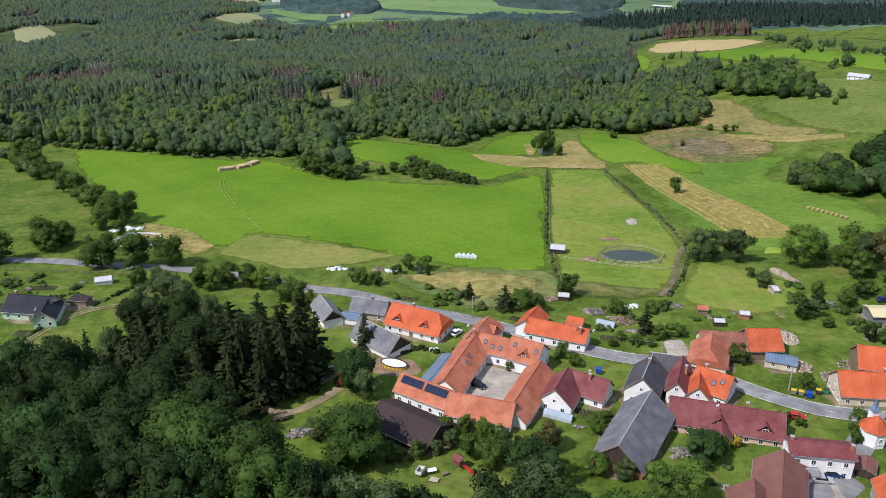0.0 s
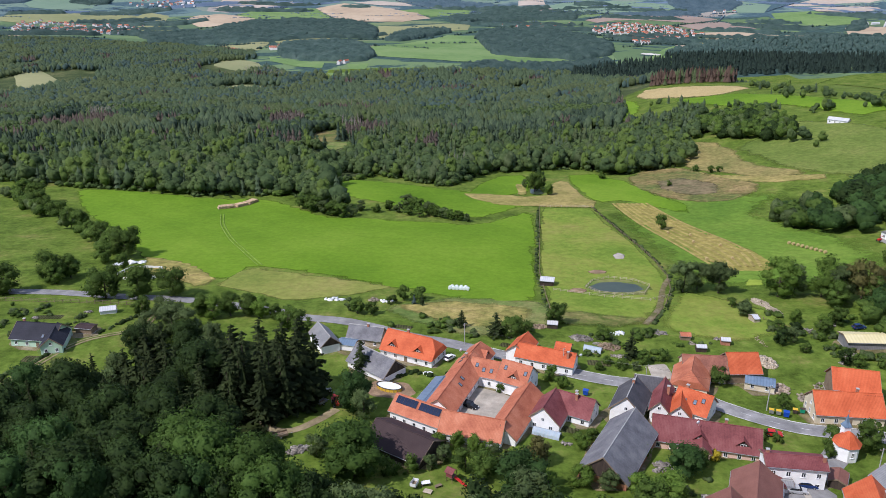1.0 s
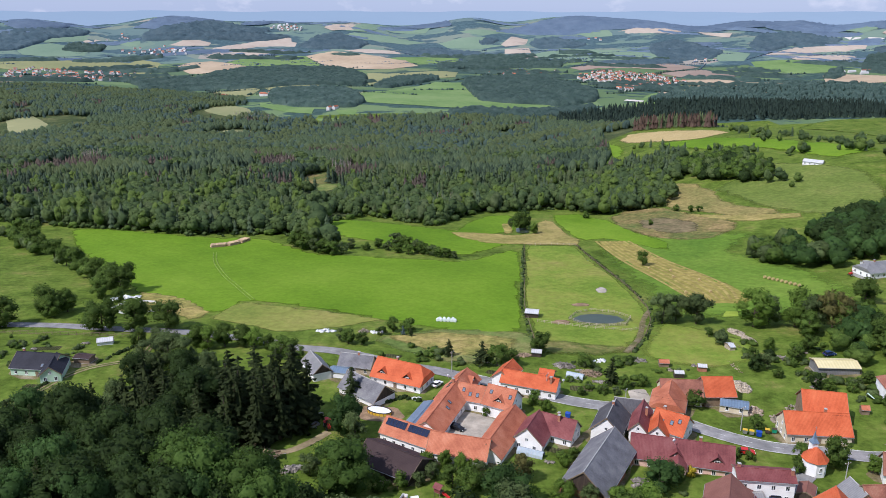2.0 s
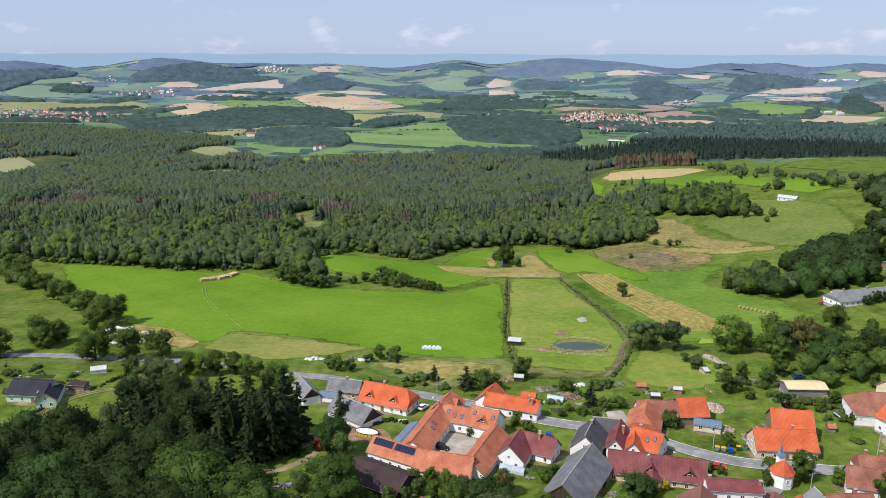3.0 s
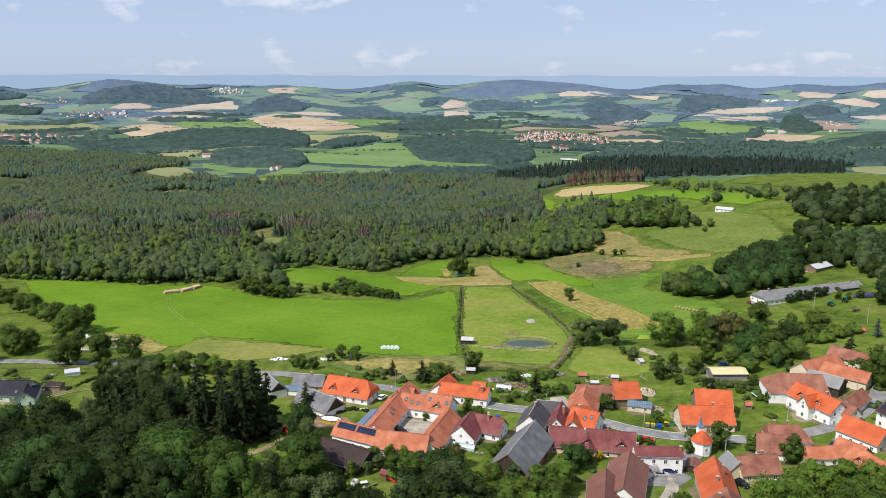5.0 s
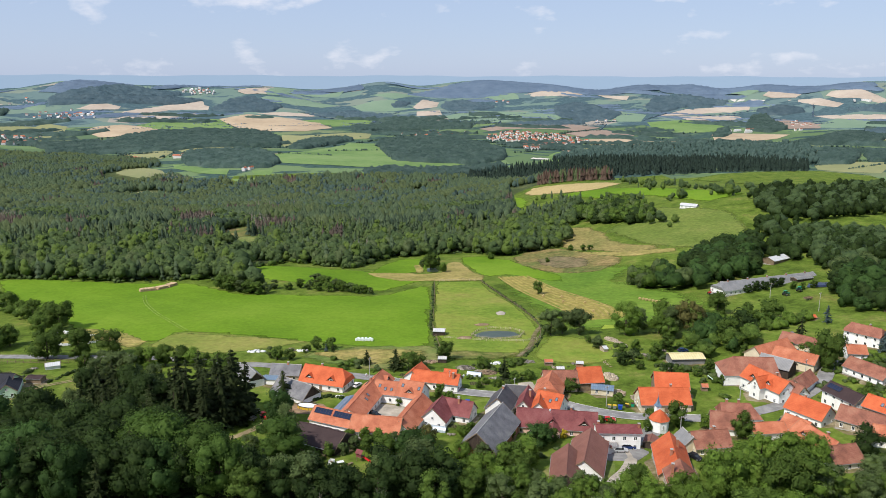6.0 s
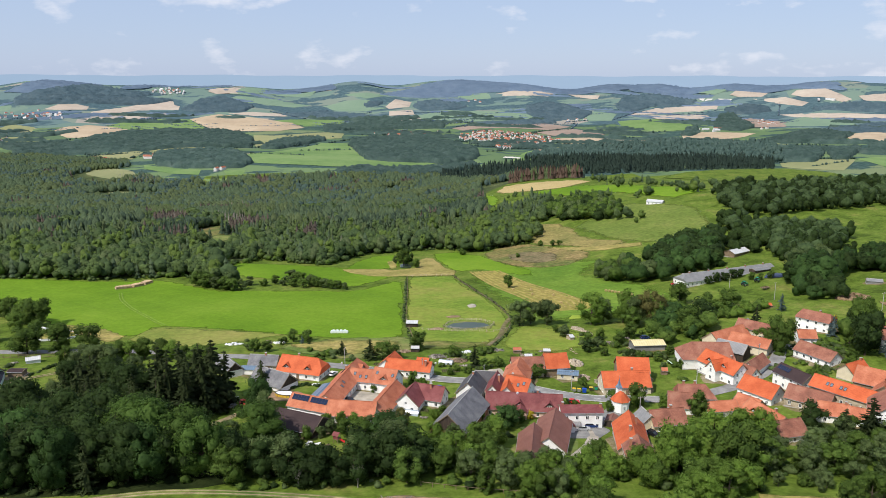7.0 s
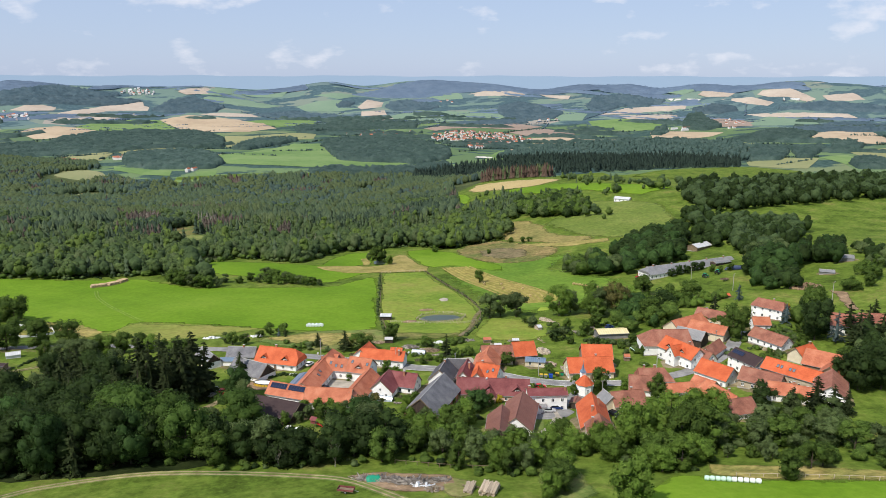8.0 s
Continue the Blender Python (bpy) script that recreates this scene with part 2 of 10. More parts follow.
# distant farmland: a patchwork of fields, pale blue haze mixed into its colours


def patchwork(name, colors, woods, wooded):
    """A patchwork of fields, each in one of several colours, with woods and tree rows running through it."""
    mat = bpy.data.materials.new(name)
    mat.use_nodes = True
    nodes, links = mat.node_tree.nodes, mat.node_tree.links
    where, mapping, cells, ramp = nodes.new("ShaderNodeNewGeometry"), nodes.new("ShaderNodeMapping"), nodes.new("ShaderNodeTexVoronoi"), nodes.new("ShaderNodeValToRGB")
    mapping.inputs["Scale"].default_value = (0.0042, 0.0062, 0.0)
    cells.inputs["Scale"].default_value = 1.0
    ramp.color_ramp.interpolation = "CONSTANT"
    ramp.color_ramp.elements[0].color, ramp.color_ramp.elements[1].color = (*colors[0], 1), (*colors[1], 1)
    ramp.color_ramp.elements[1].position = 0.34
    for p, c in zip((0.5, 0.64, 0.76, 0.8), colors[2:]):
        ramp.color_ramp.elements.new(p).color = (*c, 1)
    links.new(where.outputs["Position"], mapping.inputs[0])
    links.new(mapping.outputs[0], cells.inputs["Vector"])
    links.new(cells.outputs["Color"], ramp.inputs[0])
    patches, edge, trees, tone, mix = nodes.new("ShaderNodeTexNoise"), nodes.new("ShaderNodeMapRange"), nodes.new("ShaderNodeTexNoise"), nodes.new("ShaderNodeValToRGB"), nodes.new("ShaderNodeMix")
    spread_m = nodes.new("ShaderNodeMapping")
    spread_m.inputs["Scale"].default_value = (0.0032, 0.0075, 0.0)
    links.new(where.outputs["Position"], spread_m.inputs[0])
    links.new(spread_m.outputs[0], patches.inputs["Vector"])
    patches.inputs["Scale"].default_value, patches.inputs["Detail"].default_value, patches.inputs["Roughness"].default_value = 1.0, 7.0, 0.62
    edge.inputs[1].default_value, edge.inputs[2].default_value = wooded, wooded + 0.02
    links.new(patches.outputs["Fac"], edge.inputs[0])
    links.new(where.outputs["Position"], trees.inputs["Vector"])
    trees.inputs["Scale"].default_value, trees.inputs["Detail"].default_value = 0.07, 3.0
    tone.color_ramp.elements[0].position, tone.color_ramp.elements[1].position = 0.35, 0.68
    tone.color_ramp.elements[0].color, tone.color_ramp.elements[1].color = (*woods[0], 1), (*woods[1], 1)
    links.new(trees.outputs["Fac"], tone.inputs[0])
    mix.data_type = "RGBA"
    links.new(edge.outputs[0], mix.inputs[0])
    links.new(ramp.outputs[0], mix.inputs[6])
    links.new(tone.outputs[0], mix.inputs[7])
    links.new(mix.outputs[2], nodes["Principled BSDF"].inputs["Base Color"])
    nodes["Principled BSDF"].inputs["Roughness"].default_value = 1.0
    nodes["Principled BSDF"].inputs["Specular IOR Level"].default_value = 0.0
    return mat


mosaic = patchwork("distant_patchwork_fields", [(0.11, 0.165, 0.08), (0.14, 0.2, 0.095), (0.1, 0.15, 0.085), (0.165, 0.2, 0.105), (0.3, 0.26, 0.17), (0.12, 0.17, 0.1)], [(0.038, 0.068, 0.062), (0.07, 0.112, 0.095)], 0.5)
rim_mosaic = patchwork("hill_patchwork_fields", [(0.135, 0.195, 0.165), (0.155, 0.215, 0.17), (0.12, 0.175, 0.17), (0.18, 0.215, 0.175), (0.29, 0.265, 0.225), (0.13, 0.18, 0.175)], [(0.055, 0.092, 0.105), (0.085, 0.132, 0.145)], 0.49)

plaster_white = material("white_plaster", [(0.7, 0.68, 0.64), (0.82, 0.81, 0.78), (0.86, 0.85, 0.83)], 0.85, 0.4, 4.0, bump=0.1)
town_wall = material("far_village_walls", [(0.55, 0.53, 0.5), (0.7, 0.68, 0.64)], 0.9, 0.05, 0.5)
clamp_sheet = material("dark_blue_silage_sheet", [(0.012, 0.018, 0.04), (0.03, 0.04, 0.08)], 0.35, 0.3, 2.0, bump=0.4, bump_scale=1.0)
plaster_cream = material("cream_plaster", [(0.55, 0.47, 0.33), (0.68, 0.6, 0.44)], 0.85, 0.4, 4.0, bump=0.1)
plaster_pink = material("pink_plaster", [(0.6, 0.38, 0.3), (0.7, 0.47, 0.38)], 0.85, 0.4, 4.0, bump=0.1)
plaster_green = material("pale_green_plaster", [(0.42, 0.56, 0.4), (0.5, 0.66, 0.5)], 0.85, 0.4, 4.0, bump=0.1)
rubble = material("stone_rubble_wall", [(0.24, 0.19, 0.13), (0.38, 0.31, 0.22), (0.45, 0.4, 0.3)], 0.9, 0.8, 3.0, bump=0.5, bump_scale=4.0)
brick = material("red_brick", [(0.3, 0.12, 0.07), (0.42, 0.2, 0.12)], 0.9, 0.6, 5.0, bump=0.3)
board = material("dark_weathered_boards", [(0.035, 0.025, 0.02), (0.08, 0.058, 0.042)], 0.85, 0.5, 5.0, bump=0.2, stretch=(4, 4, 0.5))
timber = material("grey_brown_timber", [(0.14, 0.1, 0.065), (0.27, 0.2, 0.13)], 0.85, 0.6, 4.0, bump=0.2)
timber_pale = material("pale_cut_timber", [(0.34, 0.28, 0.2), (0.5, 0.42, 0.31)], 0.85, 0.6, 4.0, bump=0.2, island=0.3)


def tiles(name, colors, vary=0.06):
    return striped(material(name, colors, 0.75, 0.25, 2.5, vary=vary, bump=0.2, bump_scale=5.0), "X", 0.34, 0.35, 0.88)


tile_orange = tiles("bright_orange_tiles", [(0.4, 0.076, 0.022), (0.51, 0.108, 0.036), (0.57, 0.145, 0.053)])
tile_clay = tiles("weathered_clay_tiles", [(0.33, 0.096, 0.048), (0.45, 0.15, 0.075), (0.53, 0.215, 0.122)])
tile_old = tiles("old_brown_red_tiles", [(0.17, 0.065, 0.042), (0.28, 0.11, 0.07), (0.34, 0.17, 0.11)])
tile_maroon = tiles("maroon_sheet_roof", [(0.135, 0.034, 0.034), (0.2, 0.058, 0.056), (0.24, 0.09, 0.082)])
tile_brown = tiles("brown_shingle_roof", [(0.168, 0.07, 0.05), (0.238, 0.105, 0.077)])
tile_dark = tiles("dark_brown_sheet_roof", [(0.035, 0.02, 0.02), (0.055, 0.034, 0.032)])
tile_navy = tiles("blue_black_tile_roof", [(0.014, 0.014, 0.02), (0.028, 0.028, 0.038)])
slate = striped(material("grey_fibre_slates", [(0.115, 0.112, 0.118), (0.176, 0.173, 0.181), (0.243, 0.243, 0.236)], 0.8, 0.3, 3.0, vary=0.1, bump=0.2), "X", 0.4, 0.25, 0.88)
slate_dark = striped(material("dark_grey_slates", [(0.05, 0.048, 0.052), (0.078, 0.075, 0.08), (0.11, 0.108, 0.108)], 0.8, 0.3, 3.0, vary=0.1, bump=0.2), "X", 0.4, 0.25, 0.85)
tin_grey = striped(material("grey_corrugated_sheet", [(0.2, 0.2, 0.2), (0.3, 0.29, 0.28)], 0.55, 0.3, 3.0, vary=0.1, metal=0.2), "X", 0.5, 0.3, 0.85)
tin_blue = striped(material("blue_grey_sheet_roof", [(0.14, 0.2, 0.27), (0.2, 0.27, 0.35)], 0.45, 0.4, 3.0, metal=0.2), "X", 0.8, 0.3, 0.85)
tin_pale = striped(material("pale_metal_sheet", [(0.5, 0.5, 0.5), (0.66, 0.65, 0.63)], 0.45, 0.4, 3.0, metal=0.1), "X", 0.8, 0.3, 0.88)
tin_yellow = striped(material("pale_yellow_sheet", [(0.58, 0.5, 0.25), (0.68, 0.6, 0.34)], 0.55, 0.4, 3.0), "X", 1.0, 0.3, 0.9)
glass = material("dark_window_glass", [(0.015, 0.018, 0.022), (0.03, 0.035, 0.04)], 0.08, 0.5, 2.0, spec=0.6)
road_paint = land("worn_road_paint", [(0.34, 0.34, 0.33), (0.52, 0.52, 0.5)], 0.8, 3.0)
white_paint = material("white_paint", [(0.68, 0.68, 0.66), (0.8, 0.8, 0.79)], 0.5, 0.6, 5.0)
solar_glass = material("blue_black_solar_glass", [(0.008, 0.014, 0.035), (0.014, 0.022, 0.055)], 0.12, 0.6, 4.0, spec=0.6)
metal_grey = material("galvanised_metal", [(0.35, 0.35, 0.35), (0.5, 0.5, 0.5)], 0.4, 0.8, 6.0, metal=0.6)
concrete = material("weathered_concrete", [(0.3, 0.29, 0.27), (0.42, 0.41, 0.38)], 0.9, 0.5, 4.0, bump=0.15)


def foliage(name, colors, vary=0.22, island=0.22, coarse=0.35, fine=2.5):
    """Leaves: matt, and some of the light comes through them."""
    mat = material(name, colors, 0.75, coarse, fine, vary=vary, spec=0.15, island=island)
    nodes, links = mat.node_tree.nodes, mat.node_tree.links
    thin, mix = nodes.new("ShaderNodeBsdfTranslucent"), nodes.new("ShaderNodeMixShader")
    links.new(nodes["Principled BSDF"].inputs["Base Color"].links[0].from_socket, thin.inputs["Color"])
    mix.inputs[0].default_value = 0.46
    links.new(nodes["Principled BSDF"].outputs[0], mix.inputs[1])
    links.new(thin.outputs[0], mix.inputs[2])
    links.new(mix.outputs[0], nodes["Material Output"].inputs["Surface"])
    return mat


leaf_mid = foliage("broad_leaves", [(0.05, 0.088, 0.016), (0.09, 0.145, 0.025), (0.136, 0.198, 0.039)])
# deep green leaves, made darker still to paint in cloud shade
leaf_deep = foliage("deep_green_leaves", [(0.019, 0.035, 0.009), (0.034, 0.06, 0.014), (0.058, 0.092, 0.023)])
leaf_light = foliage("light_leaves", [(0.078, 0.136, 0.019), (0.125, 0.202, 0.029), (0.175, 0.25, 0.047)])
leaf_fresh = foliage("fresh_green_leaves", [(0.043, 0.083, 0.014), (0.072, 0.128, 0.022), (0.104, 0.168, 0.035)])
leaf_blue = foliage("silver_blue_needles", [(0.07, 0.105, 0.1), (0.11, 0.155, 0.15), (0.16, 0.205, 0.2)])
leaf_grey = foliage("grey_green_leaves", [(0.062, 0.092, 0.03), (0.104, 0.145, 0.048), (0.152, 0.196, 0.074)])
leaf_copper = foliage("copper_leaves", [(0.09, 0.088, 0.027), (0.15, 0.138, 0.043)])
leaf_cool = foliage("cool_green_leaves", [(0.028, 0.058, 0.014), (0.048, 0.094, 0.022), (0.075, 0.134, 0.034)])
leaf_dark = foliage("spruce_needles", [(0.027, 0.042, 0.014), (0.046, 0.066, 0.021), (0.074, 0.096, 0.031)])
leaf_yellow = foliage("yellow_blossom", [(0.4, 0.32, 0.02), (0.55, 0.45, 0.05)])
# far and hill canopies: aerial haze is mixed into these leaf colours
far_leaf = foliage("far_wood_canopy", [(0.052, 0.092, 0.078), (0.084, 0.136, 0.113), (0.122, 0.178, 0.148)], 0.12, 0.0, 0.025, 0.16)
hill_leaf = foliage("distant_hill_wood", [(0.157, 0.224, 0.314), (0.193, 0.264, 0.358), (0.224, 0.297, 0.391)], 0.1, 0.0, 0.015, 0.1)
dead_twig = foliage("dead_grey_conifer", [(0.1, 0.08, 0.062), (0.165, 0.135, 0.108)], 0.0, 0.15)
forest_needles = foliage("forest_needles", [(0.066, 0.103, 0.054), (0.103, 0.147, 0.074), (0.145, 0.19, 0.096)], 0.0, 0.12)
forest_leaves = foliage("forest_leaves", [(0.072, 0.111, 0.036), (0.112, 0.163, 0.052), (0.156, 0.212, 0.072)], 0.0, 0.12)
forest_dark = foliage("forest_dark_leaves", [(0.05, 0.082, 0.031), (0.08, 0.124, 0.045), (0.115, 0.165, 0.061)], 0.0, 0.12)
forest_silver = foliage("forest_silver_leaves", [(0.078, 0.109, 0.042), (0.115, 0.154, 0.062), (0.159, 0.198, 0.085)], 0.0, 0.12)
forest_bright = foliage("forest_bright_leaves", [(0.091, 0.142, 0.028), (0.13, 0.192, 0.04), (0.174, 0.234, 0.058)], 0.0, 0.12)
needles_deep = foliage("dark_blue_green_needles", [(0.041, 0.068, 0.042), (0.063, 0.097, 0.058), (0.091, 0.127, 0.074)], 0.0, 0.12)
needles_olive = foliage("olive_needles", [(0.075, 0.103, 0.042), (0.112, 0.149, 0.062), (0.156, 0.19, 0.082)], 0.0, 0.12)
# cloud shadow over the ridge is put into this darker needle colour
shaded_ridge_needles = foliage("dark_ridge_needles", [(0.02, 0.036, 0.028), (0.034, 0.056, 0.042), (0.052, 0.078, 0.056)], 0.0, 0.12)
dying_needles = foliage("dying_brown_needles", [(0.1, 0.068, 0.05), (0.17, 0.115, 0.082)], 0.0, 0.15)
# painted haze of a middle strength, between far_leaf and hill_leaf
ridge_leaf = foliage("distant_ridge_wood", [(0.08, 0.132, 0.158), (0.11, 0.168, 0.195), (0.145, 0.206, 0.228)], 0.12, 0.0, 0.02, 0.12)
# far forest foliage, its base colour shifted blue and pale to paint in haze
valley_needles = foliage("valley_needles", [(0.065, 0.106, 0.086), (0.1, 0.149, 0.116)], 0.0, 0.14)
valley_leaves = foliage("valley_leaves", [(0.078, 0.121, 0.061), (0.109, 0.155, 0.08)], 0.0, 0.14)
# near-black base with blue emission: painted haze glow, no lamp behind it
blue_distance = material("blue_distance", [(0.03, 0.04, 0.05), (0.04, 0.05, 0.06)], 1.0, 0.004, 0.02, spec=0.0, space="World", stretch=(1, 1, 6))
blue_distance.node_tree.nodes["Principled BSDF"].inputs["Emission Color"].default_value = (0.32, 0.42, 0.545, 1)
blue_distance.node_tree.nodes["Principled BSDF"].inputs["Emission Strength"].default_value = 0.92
dead_stem = material("bleached_dead_stem", [(0.24, 0.2, 0.16), (0.36, 0.31, 0.26)], 0.9, 0.3, 3.0, bump=0.2)
bark = material("tree_bark", [(0.05, 0.038, 0.026), (0.1, 0.08, 0.055)], 0.9, 1.0, 6.0, bump=0.4)


# ---- mesh helpers ----
def mesh_of(name, verts, faces, mats, indices=None, smooth=False):
    me = bpy.data.meshes.new(name)
    me.from_pydata([tuple(v) for v in verts], [], [tuple(f) for f in faces])
    for m in mats:
        me.materials.append(m)
    if indices is not None:
        me.polygons.foreach_set("material_index", np.array(indices, dtype=np.int32))
    if smooth:
        me.polygons.foreach_set("use_smooth", np.ones(len(me.polygons), dtype=bool))
    me.update()
    return me


def empty(name, m, label, category, group="", kind=""):
    ob = new(name)
    ob.empty_display_size = 0.5
    ob.matrix_basis = m
    return tagged(ob, label, category, group, kind)


def part(name, bm, mat, parent, label=""):
    """Links a bmesh as one mesh object under a thing or a part."""
    me = bpy.data.meshes.new(name)
    bm.to_mesh(me)
    bm.free()
    me.materials.append(mat)
    ob = new(name, me)
    ob.parent = parent
    return tagged(ob, label)


def share(name, me, parent, m=None, label=""):
    ob = new(name, me)
    ob.parent = parent
    if m is not None:
        ob.matrix_basis = m
    return tagged(ob, label)


def box(bm, x0, x1, y0, y1, z0, z1, bevel=0.0):
    made = bmesh.ops.create_cube(bm, size=1.0, matrix=Matrix.LocRotScale(((x0 + x1) / 2, (y0 + y1) / 2, (z0 + z1) / 2), None, (x1 - x0, y1 - y0, z1 - z0)))
    if bevel:
        edges = list({e for v in made["verts"] for e in v.link_edges})
        bmesh.ops.bevel(bm, geom=edges, offset=bevel, segments=1, affect="EDGES")
    return made["verts"]


def boxes(*rows, bevel=0.0):
    bm = bmesh.new()
    for row in rows:
        box(bm, *row, bevel=bevel)
    return bm


def rod(bm, a, b, r, r2=None, n=8):
    a, b = Vector(a), Vector(b)
    m = Matrix.Translation((a + b) / 2) @ (b - a).to_track_quat("Z", "Y").to_matrix().to_4x4()
    return bmesh.ops.create_cone(bm, cap_ends=True, segments=n, radius1=r, radius2=r if r2 is None else r2, depth=(b - a).length, matrix=m)["verts"]


def rods(rows, r, n=8):
    bm = bmesh.new()
    for a, b in rows:
        rod(bm, a, b, r, None, n)
    return bm


# ---- the lie of the land ----
def smooth(a):
    a = max(0.0, min(1.0, a))
    return a * a * (3 - 2 * a)


PROFILE_Y = (-200, 40, 90, 120, 165, 210, 260, 315, 380, 460, 530, 720, 900, 1250, 1800, 2250, 3000, 3500, 3950, 4350, 4650, 4860)
PROFILE_Z = (22, 17, 8, 4, 0, -1.5, -7, -12, -20, -26, -34, -50, -68, -105, -148, -140, -146, -135, -100, -40, 20, 26)


def profile(t):
    """A smooth curve through heights along the valley, raised past 3500 to fit the camera's view."""
    xs, ys = PROFILE_Y, PROFILE_Z
    if t <= xs[0]:
        return ys[0]
    if t >= xs[-1]:
        return ys[-1]
    i = max(k for k in range(len(xs) - 1) if xs[k] <= t)

    def slope(k):
        if k == 0 or k == len(xs) - 1:
            return 0.0
        a, b = (ys[k] - ys[k - 1]) / (xs[k] - xs[k - 1]), (ys[k + 1] - ys[k]) / (xs[k + 1] - xs[k])
        return 0.0 if a * b <= 0 else 2 * a * b / (a + b)

    w = xs[i + 1] - xs[i]
    u = (t - xs[i]) / w
    return (ys[i] * (1 + 2 * u) * (1 - u) ** 2 + ys[i + 1] * u * u * (3 - 2 * u) + w * slope(i) * u * (1 - u) ** 2 + w * slope(i + 1) * u * u * (u - 1))


HILLS = ((10.2, 4.0, 48), (5.5, 2.5, 20), (33.9, 3.6, 48), (28.5, 2.5, 26), (-18, 4.5, 46), (2.0, 2.0, 34), (-8.5, 3.0, 24), (20.0, 2.2, 28), (24.0, 1.6, 30), (40.0, 4.0, 30), (-28.0, 4.0, 30))


def height(x, y):
    r = math.hypot(x, y)
    d = y if y < 0 else y + (r - y) * smooth((y - 500) / 900.0)
    z = profile(d)
    near = 1 - smooth((d - 1100) / 900.0)
    z += (22 + 22 * smooth((y - 350) / 250.0)) * smooth((x - 90) / 280.0) * near * smooth((y - 60) / 120)
    z += smooth((d - 700) / 900.0) * (10 * math.sin(x / 310.0 + 1.3) * math.cos(y / 420.0) + 6 * math.sin(x / 140.0 + y / 230.0))
    rim = smooth((d - 4150) / 480.0)
    if rim > 0:
        a = math.degrees(math.atan2(x, y))
        for at, wide, tall in HILLS:
            z += rim * tall * math.exp(-(((a - at) / wide) ** 2))
        z += rim * 7 * math.sin(a * 0.9 + 1.0)
    return z


# ---- ground: one sheet out to the hills ----
def spread(lo, fine_lo, fine_hi, hi, step, grow):
    mid = list(np.arange(fine_lo, fine_hi + 0.1, step))
    s, a = step, mid[-1]
    up = []
    while a < hi:
        s *= grow
        a += s
        up.append(min(a, hi))
    s, a = step, mid[0]
    down = []
    while a > lo:
        s *= grow
        a -= s
        down.append(max(a, lo))
    return down[::-1] + mid + up


def build_ground():
    xs, ys = spread(-4300, -250, 360, 4300, 6.0, 1.06), spread(-600, -60, 640, 4850, 6.0, 1.05)
    verts = [(x, y, height(x, y)) for y in ys for x in xs]
    n = len(xs)
    faces, idx = [], []
    for j in range(len(ys) - 1):
        for i in range(n - 1):
            x, y = (xs[i] + xs[i + 1]) / 2, (ys[j] + ys[j + 1]) / 2
            r = math.hypot(x, y)
            if r > 4860:
                continue
            faces.append((j * n + i, j * n + i + 1, (j + 1) * n + i + 1, (j + 1) * n + i))
            # each farther ring takes the palette with more haze in it
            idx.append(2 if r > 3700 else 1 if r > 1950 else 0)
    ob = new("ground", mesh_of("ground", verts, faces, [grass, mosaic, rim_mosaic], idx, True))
    return tagged(ob, "rolling green valley ground with far patchwork fields", "ground", kind="structure")


build_ground()


def inside(poly, x, y):
    hit = False
    for (x0, y0), (x1, y1) in zip(poly, poly[1:] + poly[:1]):
        if (y0 > y) != (y1 > y) and x < (x1 - x0) * (y - y0) / (y1 - y0) + x0:
            hit = not hit
    return hit


def rounded(poly, step, wobble=0.0, soft=1):
    """The outline cut into short pieces, its corners eased, and made a little uneven."""
    for _ in range(soft):
        poly = [q for (a, b) in zip(poly, poly[1:] + poly[:1]) for q in ((a[0] * 0.9 + b[0] * 0.1, a[1] * 0.9 + b[1] * 0.1), (a[0] * 0.1 + b[0] * 0.9, a[1] * 0.1 + b[1] * 0.9))]
    out = []
    for a, b in zip(poly, poly[1:] + poly[:1]):
        k = max(1, int(math.dist(a, b) / step))
        for i in range(k):
            x, y = a[0] + (b[0] - a[0]) * i / k, a[1] + (b[1] - a[1]) * i / k
            if wobble:
                v = noise.noise_vector(Vector((x / (step * 3), y / (step * 3), 0.3)))
                x, y = x + v.x * wobble, y + v.y * wobble
            out.append((x, y))
    return out


def draped(name, outline, mat, label, category, lift=0.12, step=6.0, wobble=0.6, soft=1, fade=0.0, rim=0.3):
    """A stretch of land cover that lies on the ground."""
    edge = rounded(outline, step, wobble, soft)
    pts = [Vector(p) for p in edge]
    x0, x1 = min(p[0] for p in edge), max(p[0] for p in edge)
    y0, y1 = min(p[1] for p in edge), max(p[1] for p in edge)
    x = x0
    while x < x1:
        y = y0
        while y < y1:
            if inside(edge, x, y):
                pts.append(Vector((x + 0.11, y + 0.07)))
            y += step
        x += step
    n = len(edge)
    vs, _, fs, orig, *_ = geometry.delaunay_2d_cdt(pts, [(i, (i + 1) % n) for i in range(n)], [], 1, 1e-4)
    verts = [(v.x, v.y, height(v.x, v.y) + (lift if not o or min(o) >= n else lift * rim)) for v, o in zip(vs, orig)]
    faces = [f for f in fs if inside(edge, sum(vs[i].x for i in f) / 3, sum(vs[i].y for i in f) / 3)]
    me = mesh_of(name, verts, faces, [faded(mat) if fade else mat], None, True)
    if fade:
        far = [min((v - geometry.intersect_point_line(v, p, q)[0]).length if 0 < geometry.intersect_point_line(v, p, q)[1] < 1 else (v - p).length for p, q in zip(pts[:n], pts[1:n] + pts[:1])) for v in (Vector(w) for w in vs)]
        me.attributes.new("cover", "FLOAT", "POINT").data.foreach_set("value", [min(1.0, d / fade) for d in far])
    ob = new(name, me)
    return tagged(ob, label, category, kind="structure")


